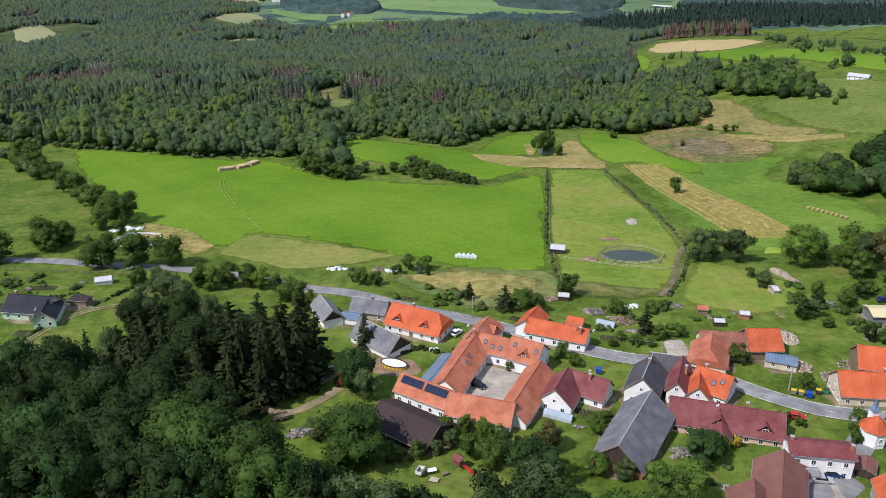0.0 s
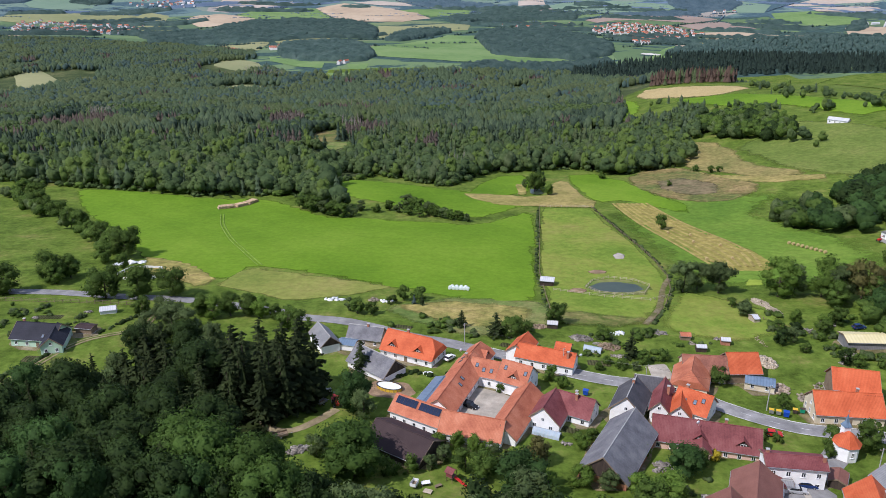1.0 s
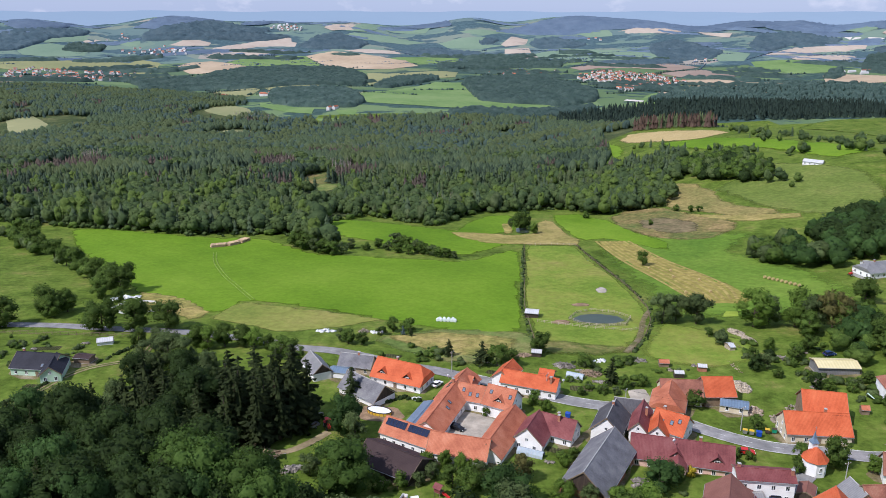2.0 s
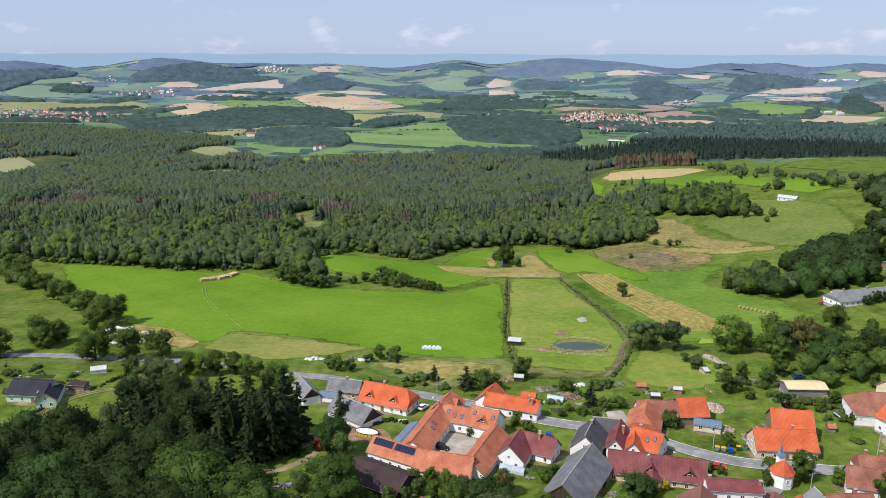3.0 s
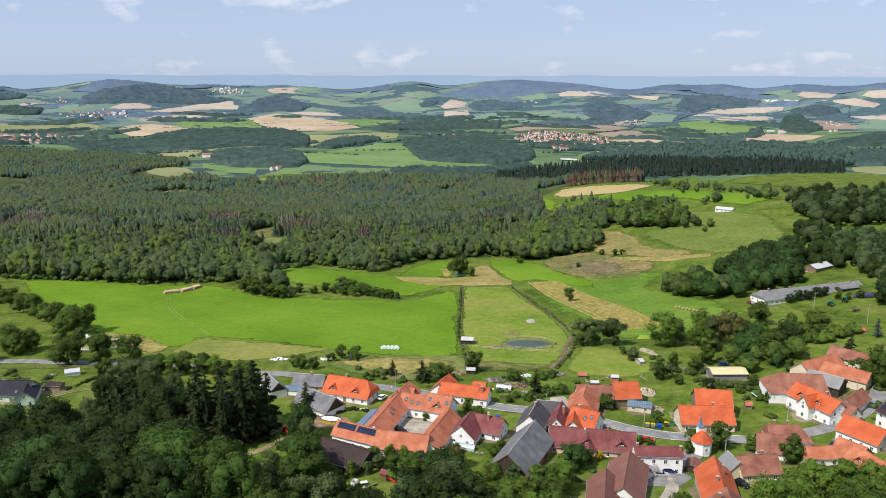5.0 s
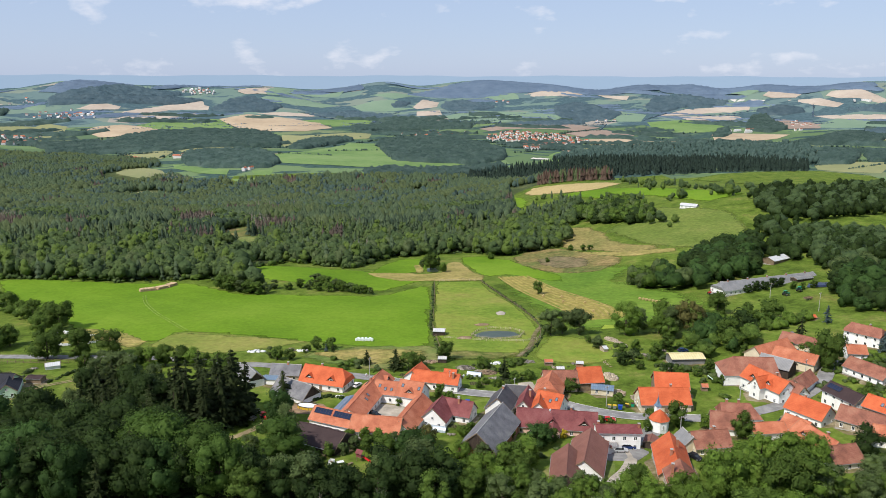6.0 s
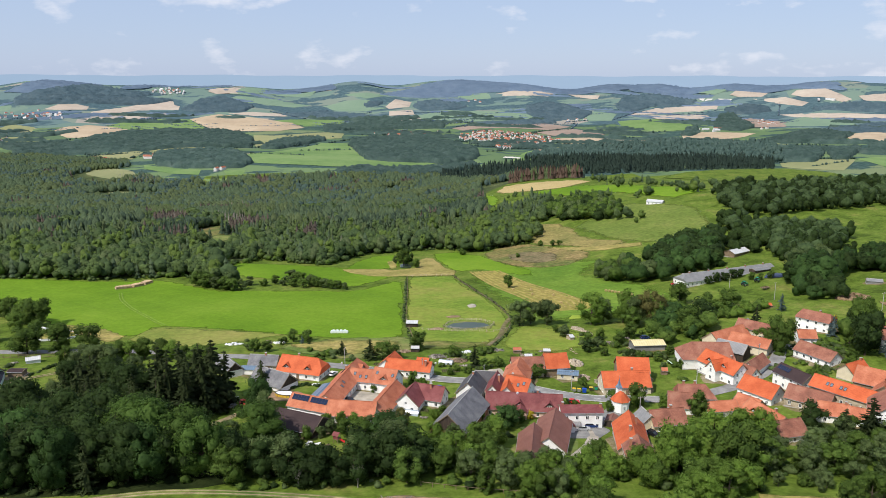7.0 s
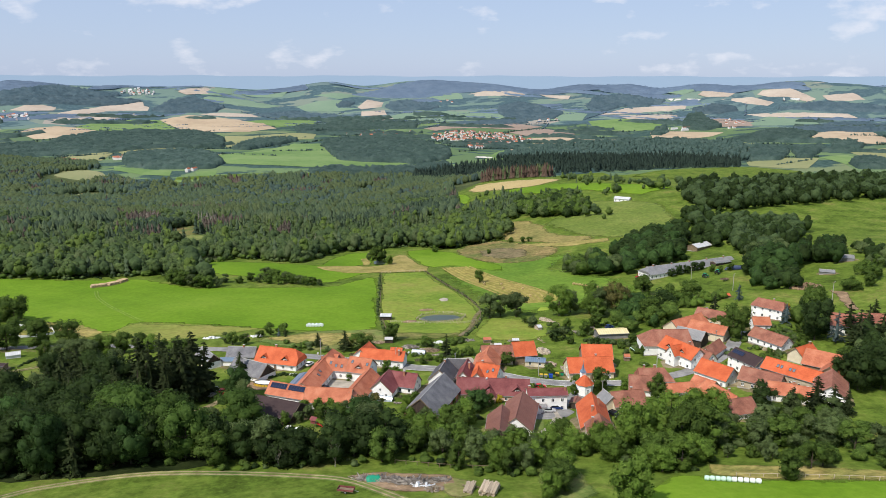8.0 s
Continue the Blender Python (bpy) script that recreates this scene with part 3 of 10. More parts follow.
def ribbon(name, line, width, mat, label, category, lift=0.2, step=3.0, shift=0.0, dash=0):
    """A road or track along a line, draped on the ground."""
    pts = [Vector((*p, 0)) for p in line]
    fine = []
    for i in range(len(pts) - 1):
        p0, p1, p2, p3 = pts[max(i - 1, 0)], pts[i], pts[i + 1], pts[min(i + 2, len(pts) - 1)]
        k = max(2, int((p2 - p1).length / step))
        for j in range(k):
            u = j / k
            fine.append(0.5 * (2 * p1 + (p2 - p0) * u + (2 * p0 - 5 * p1 + 4 * p2 - p3) * u * u + (3 * p1 - p0 - 3 * p2 + p3) * u ** 3))
    fine.append(pts[-1])
    verts, faces = [], []
    for i, p in enumerate(fine):
        way = (fine[min(i + 1, len(fine) - 1)] - fine[max(i - 1, 0)]).normalized()
        side = Vector((-way.y, way.x, 0))
        w = width * (1 + 0.05 * noise.noise(p * 0.2))
        for s in (-0.5, -0.17, 0.17, 0.5):
            q = p + side * (s * w + shift)
            verts.append((q.x, q.y, max(height(q.x, q.y), height(p.x, p.y) - 0.05) + lift - (0.15 if abs(s) == 0.5 else 0)))
    for i in range(len(fine) - 1):
        if dash and (i // dash) % 3:
            continue
        for k in range(3):
            faces.append((i * 4 + k, i * 4 + k + 1, i * 4 + k + 5, i * 4 + k + 4))
    ob = new(name, mesh_of(name, verts, faces, [mat], None, True))
    return tagged(ob, label, category, kind="structure")


# fields and meadows, near to far
draped("meadow", [(-247, 457), (-214, 457), (-151, 433), (-114, 431), (-72, 389), (-51, 387), (9, 373), (44, 410), (32, 282), (29, 245), (11, 239), (-3, 247), (-30, 262), (-43, 270), (-87, 288), (-93, 265), (-134, 292), (-175, 346), (-224, 414)], lush, "large bright green mown meadow above the village", "meadow", 0.16, 8, fade=3)
draped("upper_meadow", [(-86, 510), (-47, 490), (8, 455), (45, 423), (9, 384), (-41, 419), (-78, 444)], lush, "green meadow strip behind the hedge", "meadow", 0.2, 8, fade=3)
draped("mown_strip", [(-97, 262), (-88, 287), (-43, 270), (-24, 262), (-40, 249), (-62, 241), (-78, 251)], mown, "pale freshly mown field corner", "field", 0.22, 6, fade=2.5)
draped("rough_strip", [(-30, 236), (-3, 250), (31, 245), (34, 225), (27, 214), (10, 207), (-5, 211), (-18, 222)], rough_grass, "rough yellowish grass beside the road", "grass", 0.18, 5, 1.2, fade=6)
draped("paddock", [(46, 414), (76, 414), (82, 336), (84, 277), (80, 260), (63, 219), (44, 217), (31, 231), (33, 282)], pasture, "grazed pale green horse paddock", "paddock", 0.18, 6, fade=3)
draped("dry_verge", [(-24, 238), (-4, 246), (14, 242), (28, 238), (26, 222), (12, 214), (-4, 216), (-16, 226)], dry_straw, "patchy yellow uncut grass above the road", "grass", 0.24, 4, 2.2, fade=7)
draped("pond_bank", [(46, 262), (54, 274), (68, 274), (76, 262), (70, 251), (54, 251)], rough_grass, "trampled dry grass round the pond", "grass", 0.24, 3, fade=3)
draped("pond", [(50, 262), (55, 268), (62, 269), (69, 266), (71, 260), (66, 256), (57, 256), (51, 259)], water, "small dark round farm pond", "pond", 0.3, 3, 0.4, 2, rim=1.0)
draped("hay_meadow", [(86, 436), (84, 372), (85, 284), (100, 258), (150, 262), (185, 290), (180, 340), (164, 385), (196, 425), (172, 434), (130, 440), (116, 446)], hay_grass, "sunny green meadow round the hay strip", "meadow", 0.14, 7, 3, fade=26)
draped("hay_strip", [(88, 427), (112, 424), (118, 388), (126, 346), (133, 305), (135, 290), (127, 279), (108, 284), (101, 318), (92, 390)], hay, "tan strip of cut hay in rows", "field", 0.2, 6, fade=3)
for k in range(8):
    u = 0.06 + 0.126 * k
    ribbon("windrow", [(106 + 21 * u, 291 - 3 * u), (101 + 29 * u, 318), (92.5 + 25 * u, 388), (89 + 22 * u, 424)], 1.5, windrow, "raked row of tan hay", "hay row", 0.42, 4)
draped("pen_verge", [(-140, 302), (-128, 299), (-113, 291), (-96, 270), (-100, 256), (-118, 272), (-132, 284)], dry_straw, "dry uncut grass beside the riding pen", "grass", 0.2, 4, 1.0, fade=4)
draped("bare_patch", [(54, 279), (52, 283), (57, 286), (62, 284), (60, 280)], bare_earth, "trampled red-brown earth in the paddock", "earth", 0.3, 2, 0.5, 2, fade=1.5)
draped("bare_patch", [(40, 256), (44, 262), (50, 260), (48, 254)], bare_earth, "trampled brown earth before the paddock shelter", "earth", 0.3, 2, 0.5, 2, fade=1.5)
draped("lime_patch", [(111, 265), (118, 265), (120, 272), (115, 273)], lime_crop, "small lime green crop in the garden", "crop", 0.3, 2, 0.3)
draped("sunny_meadow", [(76, 528), (97, 534), (113, 500), (121, 446), (133, 416), (126, 390), (98, 432), (82, 424), (77, 438), (73, 491)], lush, "bright green meadow below the wood", "meadow", 0.24, 6, 2, fade=6)
draped("wood_meadow", [(3, 446), (11, 482), (27, 522), (47, 529), (50, 490), (43, 454), (27, 443)], lush, "sunny green meadow corner at the wood", "meadow", 0.24, 5, 1.5, fade=5)
draped("dry_strip", [(0, 452), (6, 436), (21, 419), (46, 415), (76, 412), (83, 427), (77, 440), (74, 492), (69, 503), (60, 484), (54, 447), (39, 442), (28, 447)], tan_strip, "tan mown strip between meadow and paddock", "grass", 0.34, 4, 1.2, fade=3)
draped("dry_bank", [(35, 477), (41, 492), (44, 470), (42, 446), (36, 444)], dry_straw, "dry tan bank beside a small pond", "grass", 0.36, 3, 0.8, fade=3)
draped("tree_pond", [(44, 450), (45, 464), (51, 466), (52, 450), (48, 446)], water, "small dark pond under the willow", "pond", 0.45, 3, 0.5, 2, rim=1.0)
draped("sand_patch", [(67, 307), (71, 313), (74, 308), (72, 301), (68, 301)], gravel, "pale bare sand in the paddock", "earth", 0.32, 2, 0.5, 2, fade=1.5)
ribbon("sand_track", [(84, 274), (79, 263), (75, 250), (70, 235), (62, 220)], 2.2, yard_earth, "sandy trodden path beside the paddock fence", "track", 0.3, 2)
draped("scrubland", [(114, 512), (134, 536), (158, 530), (172, 490), (186, 444), (180, 430), (157, 412), (135, 417), (119, 438), (110, 468)], scrub, "brown dry scrub meadow", "meadow", 0.26, 6, 5, fade=9)
draped("withered_patch", [(129, 488), (148, 494), (164, 464), (160, 437), (138, 433), (124, 456)], withered, "grey-brown withered scrub", "meadow", 0.34, 5, 4, fade=9)
draped("tan_track", [(158, 518), (172, 484), (189, 468), (224, 450), (221, 438), (184, 449), (165, 478)], tan_strip, "tan trodden strip across the hill", "grass", 0.36, 5, 1.2, fade=4)
draped("upper_scrub", [(179, 635), (206, 590), (200, 509), (218, 455), (205, 451), (182, 469), (160, 517), (164, 549)], tan_meadow, "tan dry meadow beside the copse", "meadow", 0.3, 7, 4, fade=8)
draped("hill_pasture", [(266, 613), (295, 577), (305, 520), (290, 462), (268, 430), (231, 432), (208, 471), (203, 559)], hill_grass, "olive green hill pasture below the white barn", "pasture", 0.3, 8, 6, fade=14)
draped("green_field", [(202, 1194), (232, 1015), (216, 902), (165, 737), (169, 846)], lush, "bright green field at the wood's edge", "field", 0.7, 16, 2, fade=10)
draped("wheat_field", [(236, 1000), (239, 1060), (273, 1140), (313, 1060), (350, 960), (340, 900), (299, 868), (274, 887)], wheat, "ripe tan wheat field on the hill", "field", 0.8, 16, 2, fade=8)
draped("hill_field", [(242, 921), (311, 854), (329, 760), (360, 600), (304, 579), (293, 701), (257, 771)], lush, "green hill field between hedges", "field", 0.7, 14, 2, fade=10)
# the darker village grass colour stands in for cloud shade on this field
draped("shaded_field", [(412, 640), (538, 703), (760, 900), (1000, 1200), (1327, 1785), (1240, 1937), (851, 1780), (600, 1500), (500, 1000)], grass, "green field before the spruce wood, darkened for cloud shade", "field", 0.8, 16, 2, fade=16)
draped("lower_meadow", [(86, 68), (94, 65), (104, 59), (132, 51), (170, 38), (150, 0), (60, 0), (60, 45)], lush, "green mown meadow below the orchard", "meadow", 0.2, 5, fade=3)
draped("straw_strip", [(99, 74), (105, 71), (122, 65), (137, 57), (165, 47), (160, 40), (132, 51), (114, 55), (104, 59), (94, 65)], dry_straw, "strip of dry yellow uncut grass", "grass", 0.28, 4, 0.6, fade=2)
draped("dry_orchard_grass", [(55, 83), (61, 84), (66, 76), (66, 60), (58, 54), (50, 56), (52, 68)], rough_grass, "dry yellowish grass between the garden trees", "grass", 0.24, 3, 1.2, fade=4)
draped("yard_verge", [(24, 82), (30, 84), (38, 78), (36, 66), (30, 64)], rough_grass, "rough dry grass round the timber yard", "grass", 0.2, 3, 1.0, fade=3)
draped("stackyard", [(5, 89), (14, 90), (32, 84), (36, 77), (28, 70), (17, 74), (8, 84)], bare_earth, "bare brown earth of the timber yard", "yard", 0.22, 3, 0.8, fade=2)
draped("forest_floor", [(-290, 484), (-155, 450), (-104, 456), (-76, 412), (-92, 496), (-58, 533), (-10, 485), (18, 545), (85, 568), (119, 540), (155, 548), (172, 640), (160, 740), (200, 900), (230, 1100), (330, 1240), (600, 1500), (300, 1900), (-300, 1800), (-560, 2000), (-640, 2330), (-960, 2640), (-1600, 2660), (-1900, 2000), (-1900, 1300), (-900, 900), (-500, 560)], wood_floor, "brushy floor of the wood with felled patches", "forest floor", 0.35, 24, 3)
draped("felled_patch", [(-130, 645), (-108, 640), (-96, 668), (-102, 696), (-124, 694)], rough_grass, "tan grassy clearing in the wood", "clearing", 0.6, 6, 2, fade=8)
draped("felled_patch", [(-659, 2059), (-667, 2177), (-629, 2187), (-553, 2108), (-505, 1962), (-547, 1940), (-600, 1973)], far_olive, "tan felled slope in the forest", "clearing", 1.6, 24, 6)
draped("felled_patch", [(-517, 1668), (-507, 1720), (-452, 1729), (-431, 1682), (-460, 1617)], far_olive, "tan felled strip in the forest", "clearing", 1.6, 16, 4)
draped("felled_patch", [(-1082, 1853), (-1067, 1917), (-941, 1754), (-804, 1571), (-830, 1510), (-894, 1540), (-985, 1680)], far_olive, "grassy felled slope in the forest", "clearing", 1.6, 24, 6)
draped("felled_patch", [(-504, 973), (-501, 1018), (-467, 971), (-440, 880), (-467, 860), (-490, 900)], scrub, "pale felled gap in the forest", "clearing", 0.9, 10, 3)
draped("felled_patch", [(-151, 773), (-150, 835), (-115, 773), (-111, 700), (-130, 690), (-146, 720)], scrub, "pale grassy gap in the forest", "clearing", 0.9, 10, 3)
# dark sheet that paints the trees' shade onto the ground below them
draped("grove_floor", [(-40, 165), (-36, 178), (-50, 200), (-85, 208), (-97, 180), (-110, 140), (-85, 104), (-30, 103), (-34, 120), (-50, 140), (-47, 156)], forest_floor, "ground under the spruces, coloured near-black for their shade", "forest floor", 0.15, 5, 1.5)

# roads, lanes and yards
ribbon("road", [(-330, 256), (-171, 251), (-150, 250), (-127, 246), (-99, 242), (-66, 231), (-53, 224), (-37, 220), (-15, 208), (-4, 204), (8, 198), (22, 191), (34, 184), (44, 180), (53, 178), (62, 174), (72, 165), (80, 159), (88, 155), (100, 152.5), (113, 149.5), (126, 152), (139, 156), (152, 163), (163, 172), (170, 180), (178, 187)], 5.4, asphalt, "worn grey asphalt village road", "road", 0.3)
ROAD = [(8, 198), (22, 191), (34, 184), (44, 180), (53, 178), (62, 174), (72, 165), (80, 159), (88, 155), (100, 152.5), (113, 149.5), (126, 152)]
for shift in (-2.75, 2.75):
    ribbon("edge_line", ROAD, 0.1, road_paint, "worn white road edge line", "road marking", 0.36, 2, shift)
ribbon("centre_line", ROAD, 0.1, road_paint, "dashed white road centre line", "road marking", 0.36, 1.2, 0.0, 2)
for shift in (-0.8, 0.8):
    ribbon("field_track", [(-132, 392), (-126, 372), (-118, 352), (-108, 330), (-98, 312), (-90, 298), (-84, 288)], 0.7, worn_green, "faint worn track across the meadow", "track", 0.42, 3, shift)
ribbon("house_lane", [(75.5, 128), (74.5, 121), (70.5, 114), (65.5, 108), (61, 101)], 3.4, gravel, "pale concrete lane down from the white house", "lane", 0.34, 2)
ribbon("side_lane", [(96, 153), (92, 146), (86, 139), (80, 134), (74, 128)], 6.0, asphalt, "asphalt lane to the white house yard", "lane", 0.36, 2)
TRACK = [(-95, 84), (-78, 94), (-69, 98.5), (-47, 102), (-25, 98), (-4, 91), (7, 85), (15, 74), (22, 62), (34, 45)]
ribbon("farm_track", TRACK, 3.2, rough_grass, "dry grass farm track", "track", 0.22, 2)
for shift in (-0.75, 0.75):
    ribbon("wheel_rut", TRACK, 0.55, rut, "tan dusty wheel rut of the farm track", "track", 0.3, 2, shift)
GARDEN_TRACK = [(-105, 233), (-104, 223), (-103.4, 216), (-104.8, 212), (-108, 209.4), (-112.7, 207), (-118, 203), (-122, 196), (-124.5, 187), (-128, 176.7), (-133, 166)]
ribbon("garden_track", GARDEN_TRACK, 2.6, uncut, "narrow grassy track past the green house", "track", 0.2, 2)
for shift in (-0.72, 0.72):
    ribbon("track_rut", GARDEN_TRACK, 0.75, rut, "tan gravelly rut of the garden track", "track", 0.28, 2, shift)
ribbon("yard_track", [(-32, 163), (-36, 157), (-41, 152), (-46, 152), (-52, 158)], 2.6, rut, "tan earth track into the spruce wood", "track", 0.25, 2)
draped("farm_courtyard", [(-2, 158), (0, 168), (5, 176), (14, 172), (16, 164), (10, 152)], gravel, "gravelled farm courtyard", "courtyard", 0.3, 2, 0.1)
draped("concrete_pad", [(56, 190), (61.5, 191), (62, 182), (55.5, 181)], gravel, "pale concrete pad beside the road", "yard", 0.34, 2, 0.2)
draped("rough_corner", [(30, 233), (39, 236), (52, 231), (68, 228), (63, 219), (52, 216), (43, 217), (35, 217), (29, 221)], uncut, "dull uncut grass with dry patches below the paddock", "grass", 0.3, 3, 1.2, fade=7)
draped("dug_earth", [(61, 213), (64.5, 212), (65, 216), (62.5, 217)], bare_earth, "dug brown earth in the garden", "earth", 0.34, 1.5, 0.3, fade=1)
draped("village_meadow", [(66, 220), (80, 252), (84, 262), (100, 250), (112, 232), (108, 214), (90, 206), (70, 210)], pasture, "bright green garden meadow behind the houses", "meadow", 0.16, 5, fade=7)
draped("silage_clamp", [(231, 297), (245, 291.5), (250, 297), (238, 306)], clamp_sheet, "silage clamp under dark blue sheeting beside the cattle barn", "silage clamp", 1.0, 2, 0.3, 2)
draped("dirt_patch", [(242, 222), (246, 214), (240, 203), (233, 188), (229, 192), (236, 208)], bare_earth, "bare brown vehicle track", "track", 0.25, 3, 0.6, fade=2)
draped("house_yard", [(66, 133), (80, 131), (82, 126), (76, 120), (66, 122)], asphalt, "asphalt parking yard before the white house", "yard", 0.32, 2, 0.2)


# ---- trees ----
def ico(sub):
    bm = bmesh.new()
    bmesh.ops.create_icosphere(bm, subdivisions=sub, radius=1.0)
    v, f = np.array([p.co[:] for p in bm.verts]), np.array([[q.index for q in p.verts] for p in bm.faces])
    bm.free()
    return v, f


ICO1, ICO2 = ico(1), ico(2)


def unit(a):
    return a / np.maximum(np.linalg.norm(a, axis=-1, keepdims=True), 1e-6)


def facing(verts, tris, normals):
    """Turns each triangle so that it faces the way its leaves do."""
    flat = np.cross(verts[tris[:, 1]] - verts[tris[:, 0]], verts[tris[:, 2]] - verts[tris[:, 0]])
    away = (flat * normals[tris].sum(1)).sum(1) < 0
    tris[away] = tris[away][:, ::-1]
    return tris


def fast_mesh(name, verts, tris, mats, idx=None, normals=None):
    """normals: foliage takes the soft shading of the clump that it grows on."""
    me = bpy.data.meshes.new(name)
    verts, tris = np.asarray(verts, dtype=np.float32), np.asarray(tris, dtype=np.int32)
    me.vertices.add(len(verts))
    me.vertices.foreach_set("co", verts.ravel())
    me.loops.add(tris.size)
    me.loops.foreach_set("vertex_index", tris.ravel())
    me.polygons.add(len(tris))
    me.polygons.foreach_set("loop_start", np.arange(0, tris.size, 3, dtype=np.int32))
    for m in mats:
        me.materials.append(m)
    if idx is not None:
        me.polygons.foreach_set("material_index", np.asarray(idx, dtype=np.int32))
    if normals is not None:
        me.polygons.foreach_set("use_smooth", np.ones(len(tris), dtype=bool))
        me.attributes.new("custom_normal", "FLOAT_VECTOR", "POINT").data.foreach_set("vector", np.asarray(normals, dtype=np.float32).ravel())
    me.update(calc_edges=True)
    return me


def leafy(rng, h, r, base, lobes, leaves, leaf):
    """A crown of many clumps: leaf sprays on their surfaces round a darker core."""
    mid, half = (h + base) / 2, (h - base) / 2
    centres, radii = [], []
    for i in range(lobes):
        a, e = rng.uniform(0, 2 * math.pi), rng.uniform(-0.95, 0.97)
        k = (1 - abs(e) ** 2.4) ** 0.5 * rng.uniform(0.3, 0.86)
        size = rng.uniform(0.17, 0.4)
        centres.append((math.cos(a) * k * r, math.sin(a) * k * r, mid + e * half * 0.76))
        radii.append(r * size)
    centres, radii = np.array(centres), np.array(radii)
    heart = np.array([0, 0, mid - half * 0.35])
    verts, tris, norms, n = [], [], [], 0
    for c, q in zip(centres, radii):
        v = ICO1[0] * (q * 0.78) * rng.uniform(0.8, 1.1, (len(ICO1[0]), 1)) + c
        verts.append(v)
        tris.append(ICO1[1] + n)
        norms.append(unit(ICO1[0] + 0.7 * unit(v - heart)))
        n += len(v)
    which = rng.choice(lobes, leaves * 2, p=radii ** 2 / (radii ** 2).sum())
    d = rng.normal(size=(leaves * 2, 3))
    d[:, 2] += 0.25
    d = unit(d)
    pos = centres[which] + d * radii[which][:, None] * rng.uniform(0.74, 1.26, (leaves * 2, 1))
    depth = np.linalg.norm(pos[:, None] - centres[None], axis=2) / radii[None]
    keep = np.where(depth.min(1) > 0.68)[0][:leaves]
    pos, round_d = pos[keep], d[keep]
    d = unit(round_d + rng.normal(size=(len(keep), 3)) * 0.42)
    side = unit(np.cross(d, rng.normal(size=d.shape)))
    up = np.cross(d, side)
    s = leaf * rng.uniform(0.5, 1.35, (len(keep), 1))
    spray = np.stack([pos - side * s * 0.55 - up * s * 0.3, pos + side * s * 0.55 - up * s * 0.25, pos + up * s * 0.7 + d * s * 0.15], 1)
    verts.append(spray.reshape(-1, 3))
    tris.append(n + np.arange(3 * len(keep)).reshape(-1, 3))
    norms.append(np.repeat(unit(round_d + 0.7 * unit(pos - heart) + 0.35 * d), 3, 0))
    verts, tris, norms = np.concatenate(verts), np.concatenate(tris), np.concatenate(norms)
    return verts, facing(verts, tris, norms), norms


def spruce_crown(rng, h, r, fronds):
    """Long uneven branches in loose whorls, each hung with drooping sprays, shorter towards the tip."""
    m = 9
    nb = fronds // m
    u = np.sort(rng.uniform(0, 1, nb) ** 1.1)
    a = rng.uniform(0, 6.283, nb)
    reach = (r * np.minimum(1.0, 0.72 + u) * (1 - u) ** 0.72 + 0.18) * rng.uniform(0.6, 1.32, nb)
    sag = reach * rng.uniform(0.1, 0.55, nb)
    base = h * (0.1 + 0.9 * u) + rng.normal(size=nb) * 0.15
    q = np.tile((np.arange(m) + 0.6) / m, nb) + rng.uniform(-0.06, 0.06, nb * m)
    a, reach, sag, base = (np.repeat(k, m) for k in (a, reach, sag, base))
    a = a + rng.normal(size=nb * m) * 0.1
    l = reach * q
    z = base - sag * (q ** 1.2) + sag * 0.35 * np.maximum(0, q - 0.75)
    c, s = np.cos(a), np.sin(a)
    long, w = reach * rng.uniform(0.08, 0.16, nb * m) + 0.07, reach * rng.uniform(0.07, 0.15, nb * m) * (1.25 - 0.6 * q) + 0.05
    hang = reach * rng.uniform(0.08, 0.3, nb * m) + 0.06
    back = np.stack([c * (l - long), s * (l - long), z + 0.03], 1)
    left = np.stack([c * l - s * w, s * l + c * w, z - hang], 1)
    right = np.stack([c * l + s * w, s * l - c * w, z - hang], 1)
    tip = np.stack([c * (l + long * 1.3), s * (l + long * 1.3), z - hang * 0.35], 1)
    verts = np.stack([back, left, tip, right], 1).reshape(-1, 3)
    k = 4 * np.arange(nb * m)[:, None]
    tris = np.concatenate([k + np.array([[0, 1, 2]]), k + np.array([[0, 2, 3]])])
    norms = np.repeat(unit(np.stack([c, s, np.full(nb * m, 0.6)], 1) + rng.normal(size=(nb * m, 3)) * 0.3), 4, 0)
    n, seg = len(verts), 7
    core = np.array([(math.cos(6.283 * j / seg) * r * 0.34, math.sin(6.283 * j / seg) * r * 0.34, h * 0.1) for j in range(seg)] + [(0, 0, h * 1.02)])
    tris = np.concatenate([tris, [(n + j, n + (j + 1) % seg, n + seg) for j in range(seg)]])
    verts, norms = np.concatenate([verts, core]), np.concatenate([norms, unit(core * np.array([1, 1, 0]) + np.array([0, 0, 0.6]))])
    return verts, facing(verts, tris, norms), norms


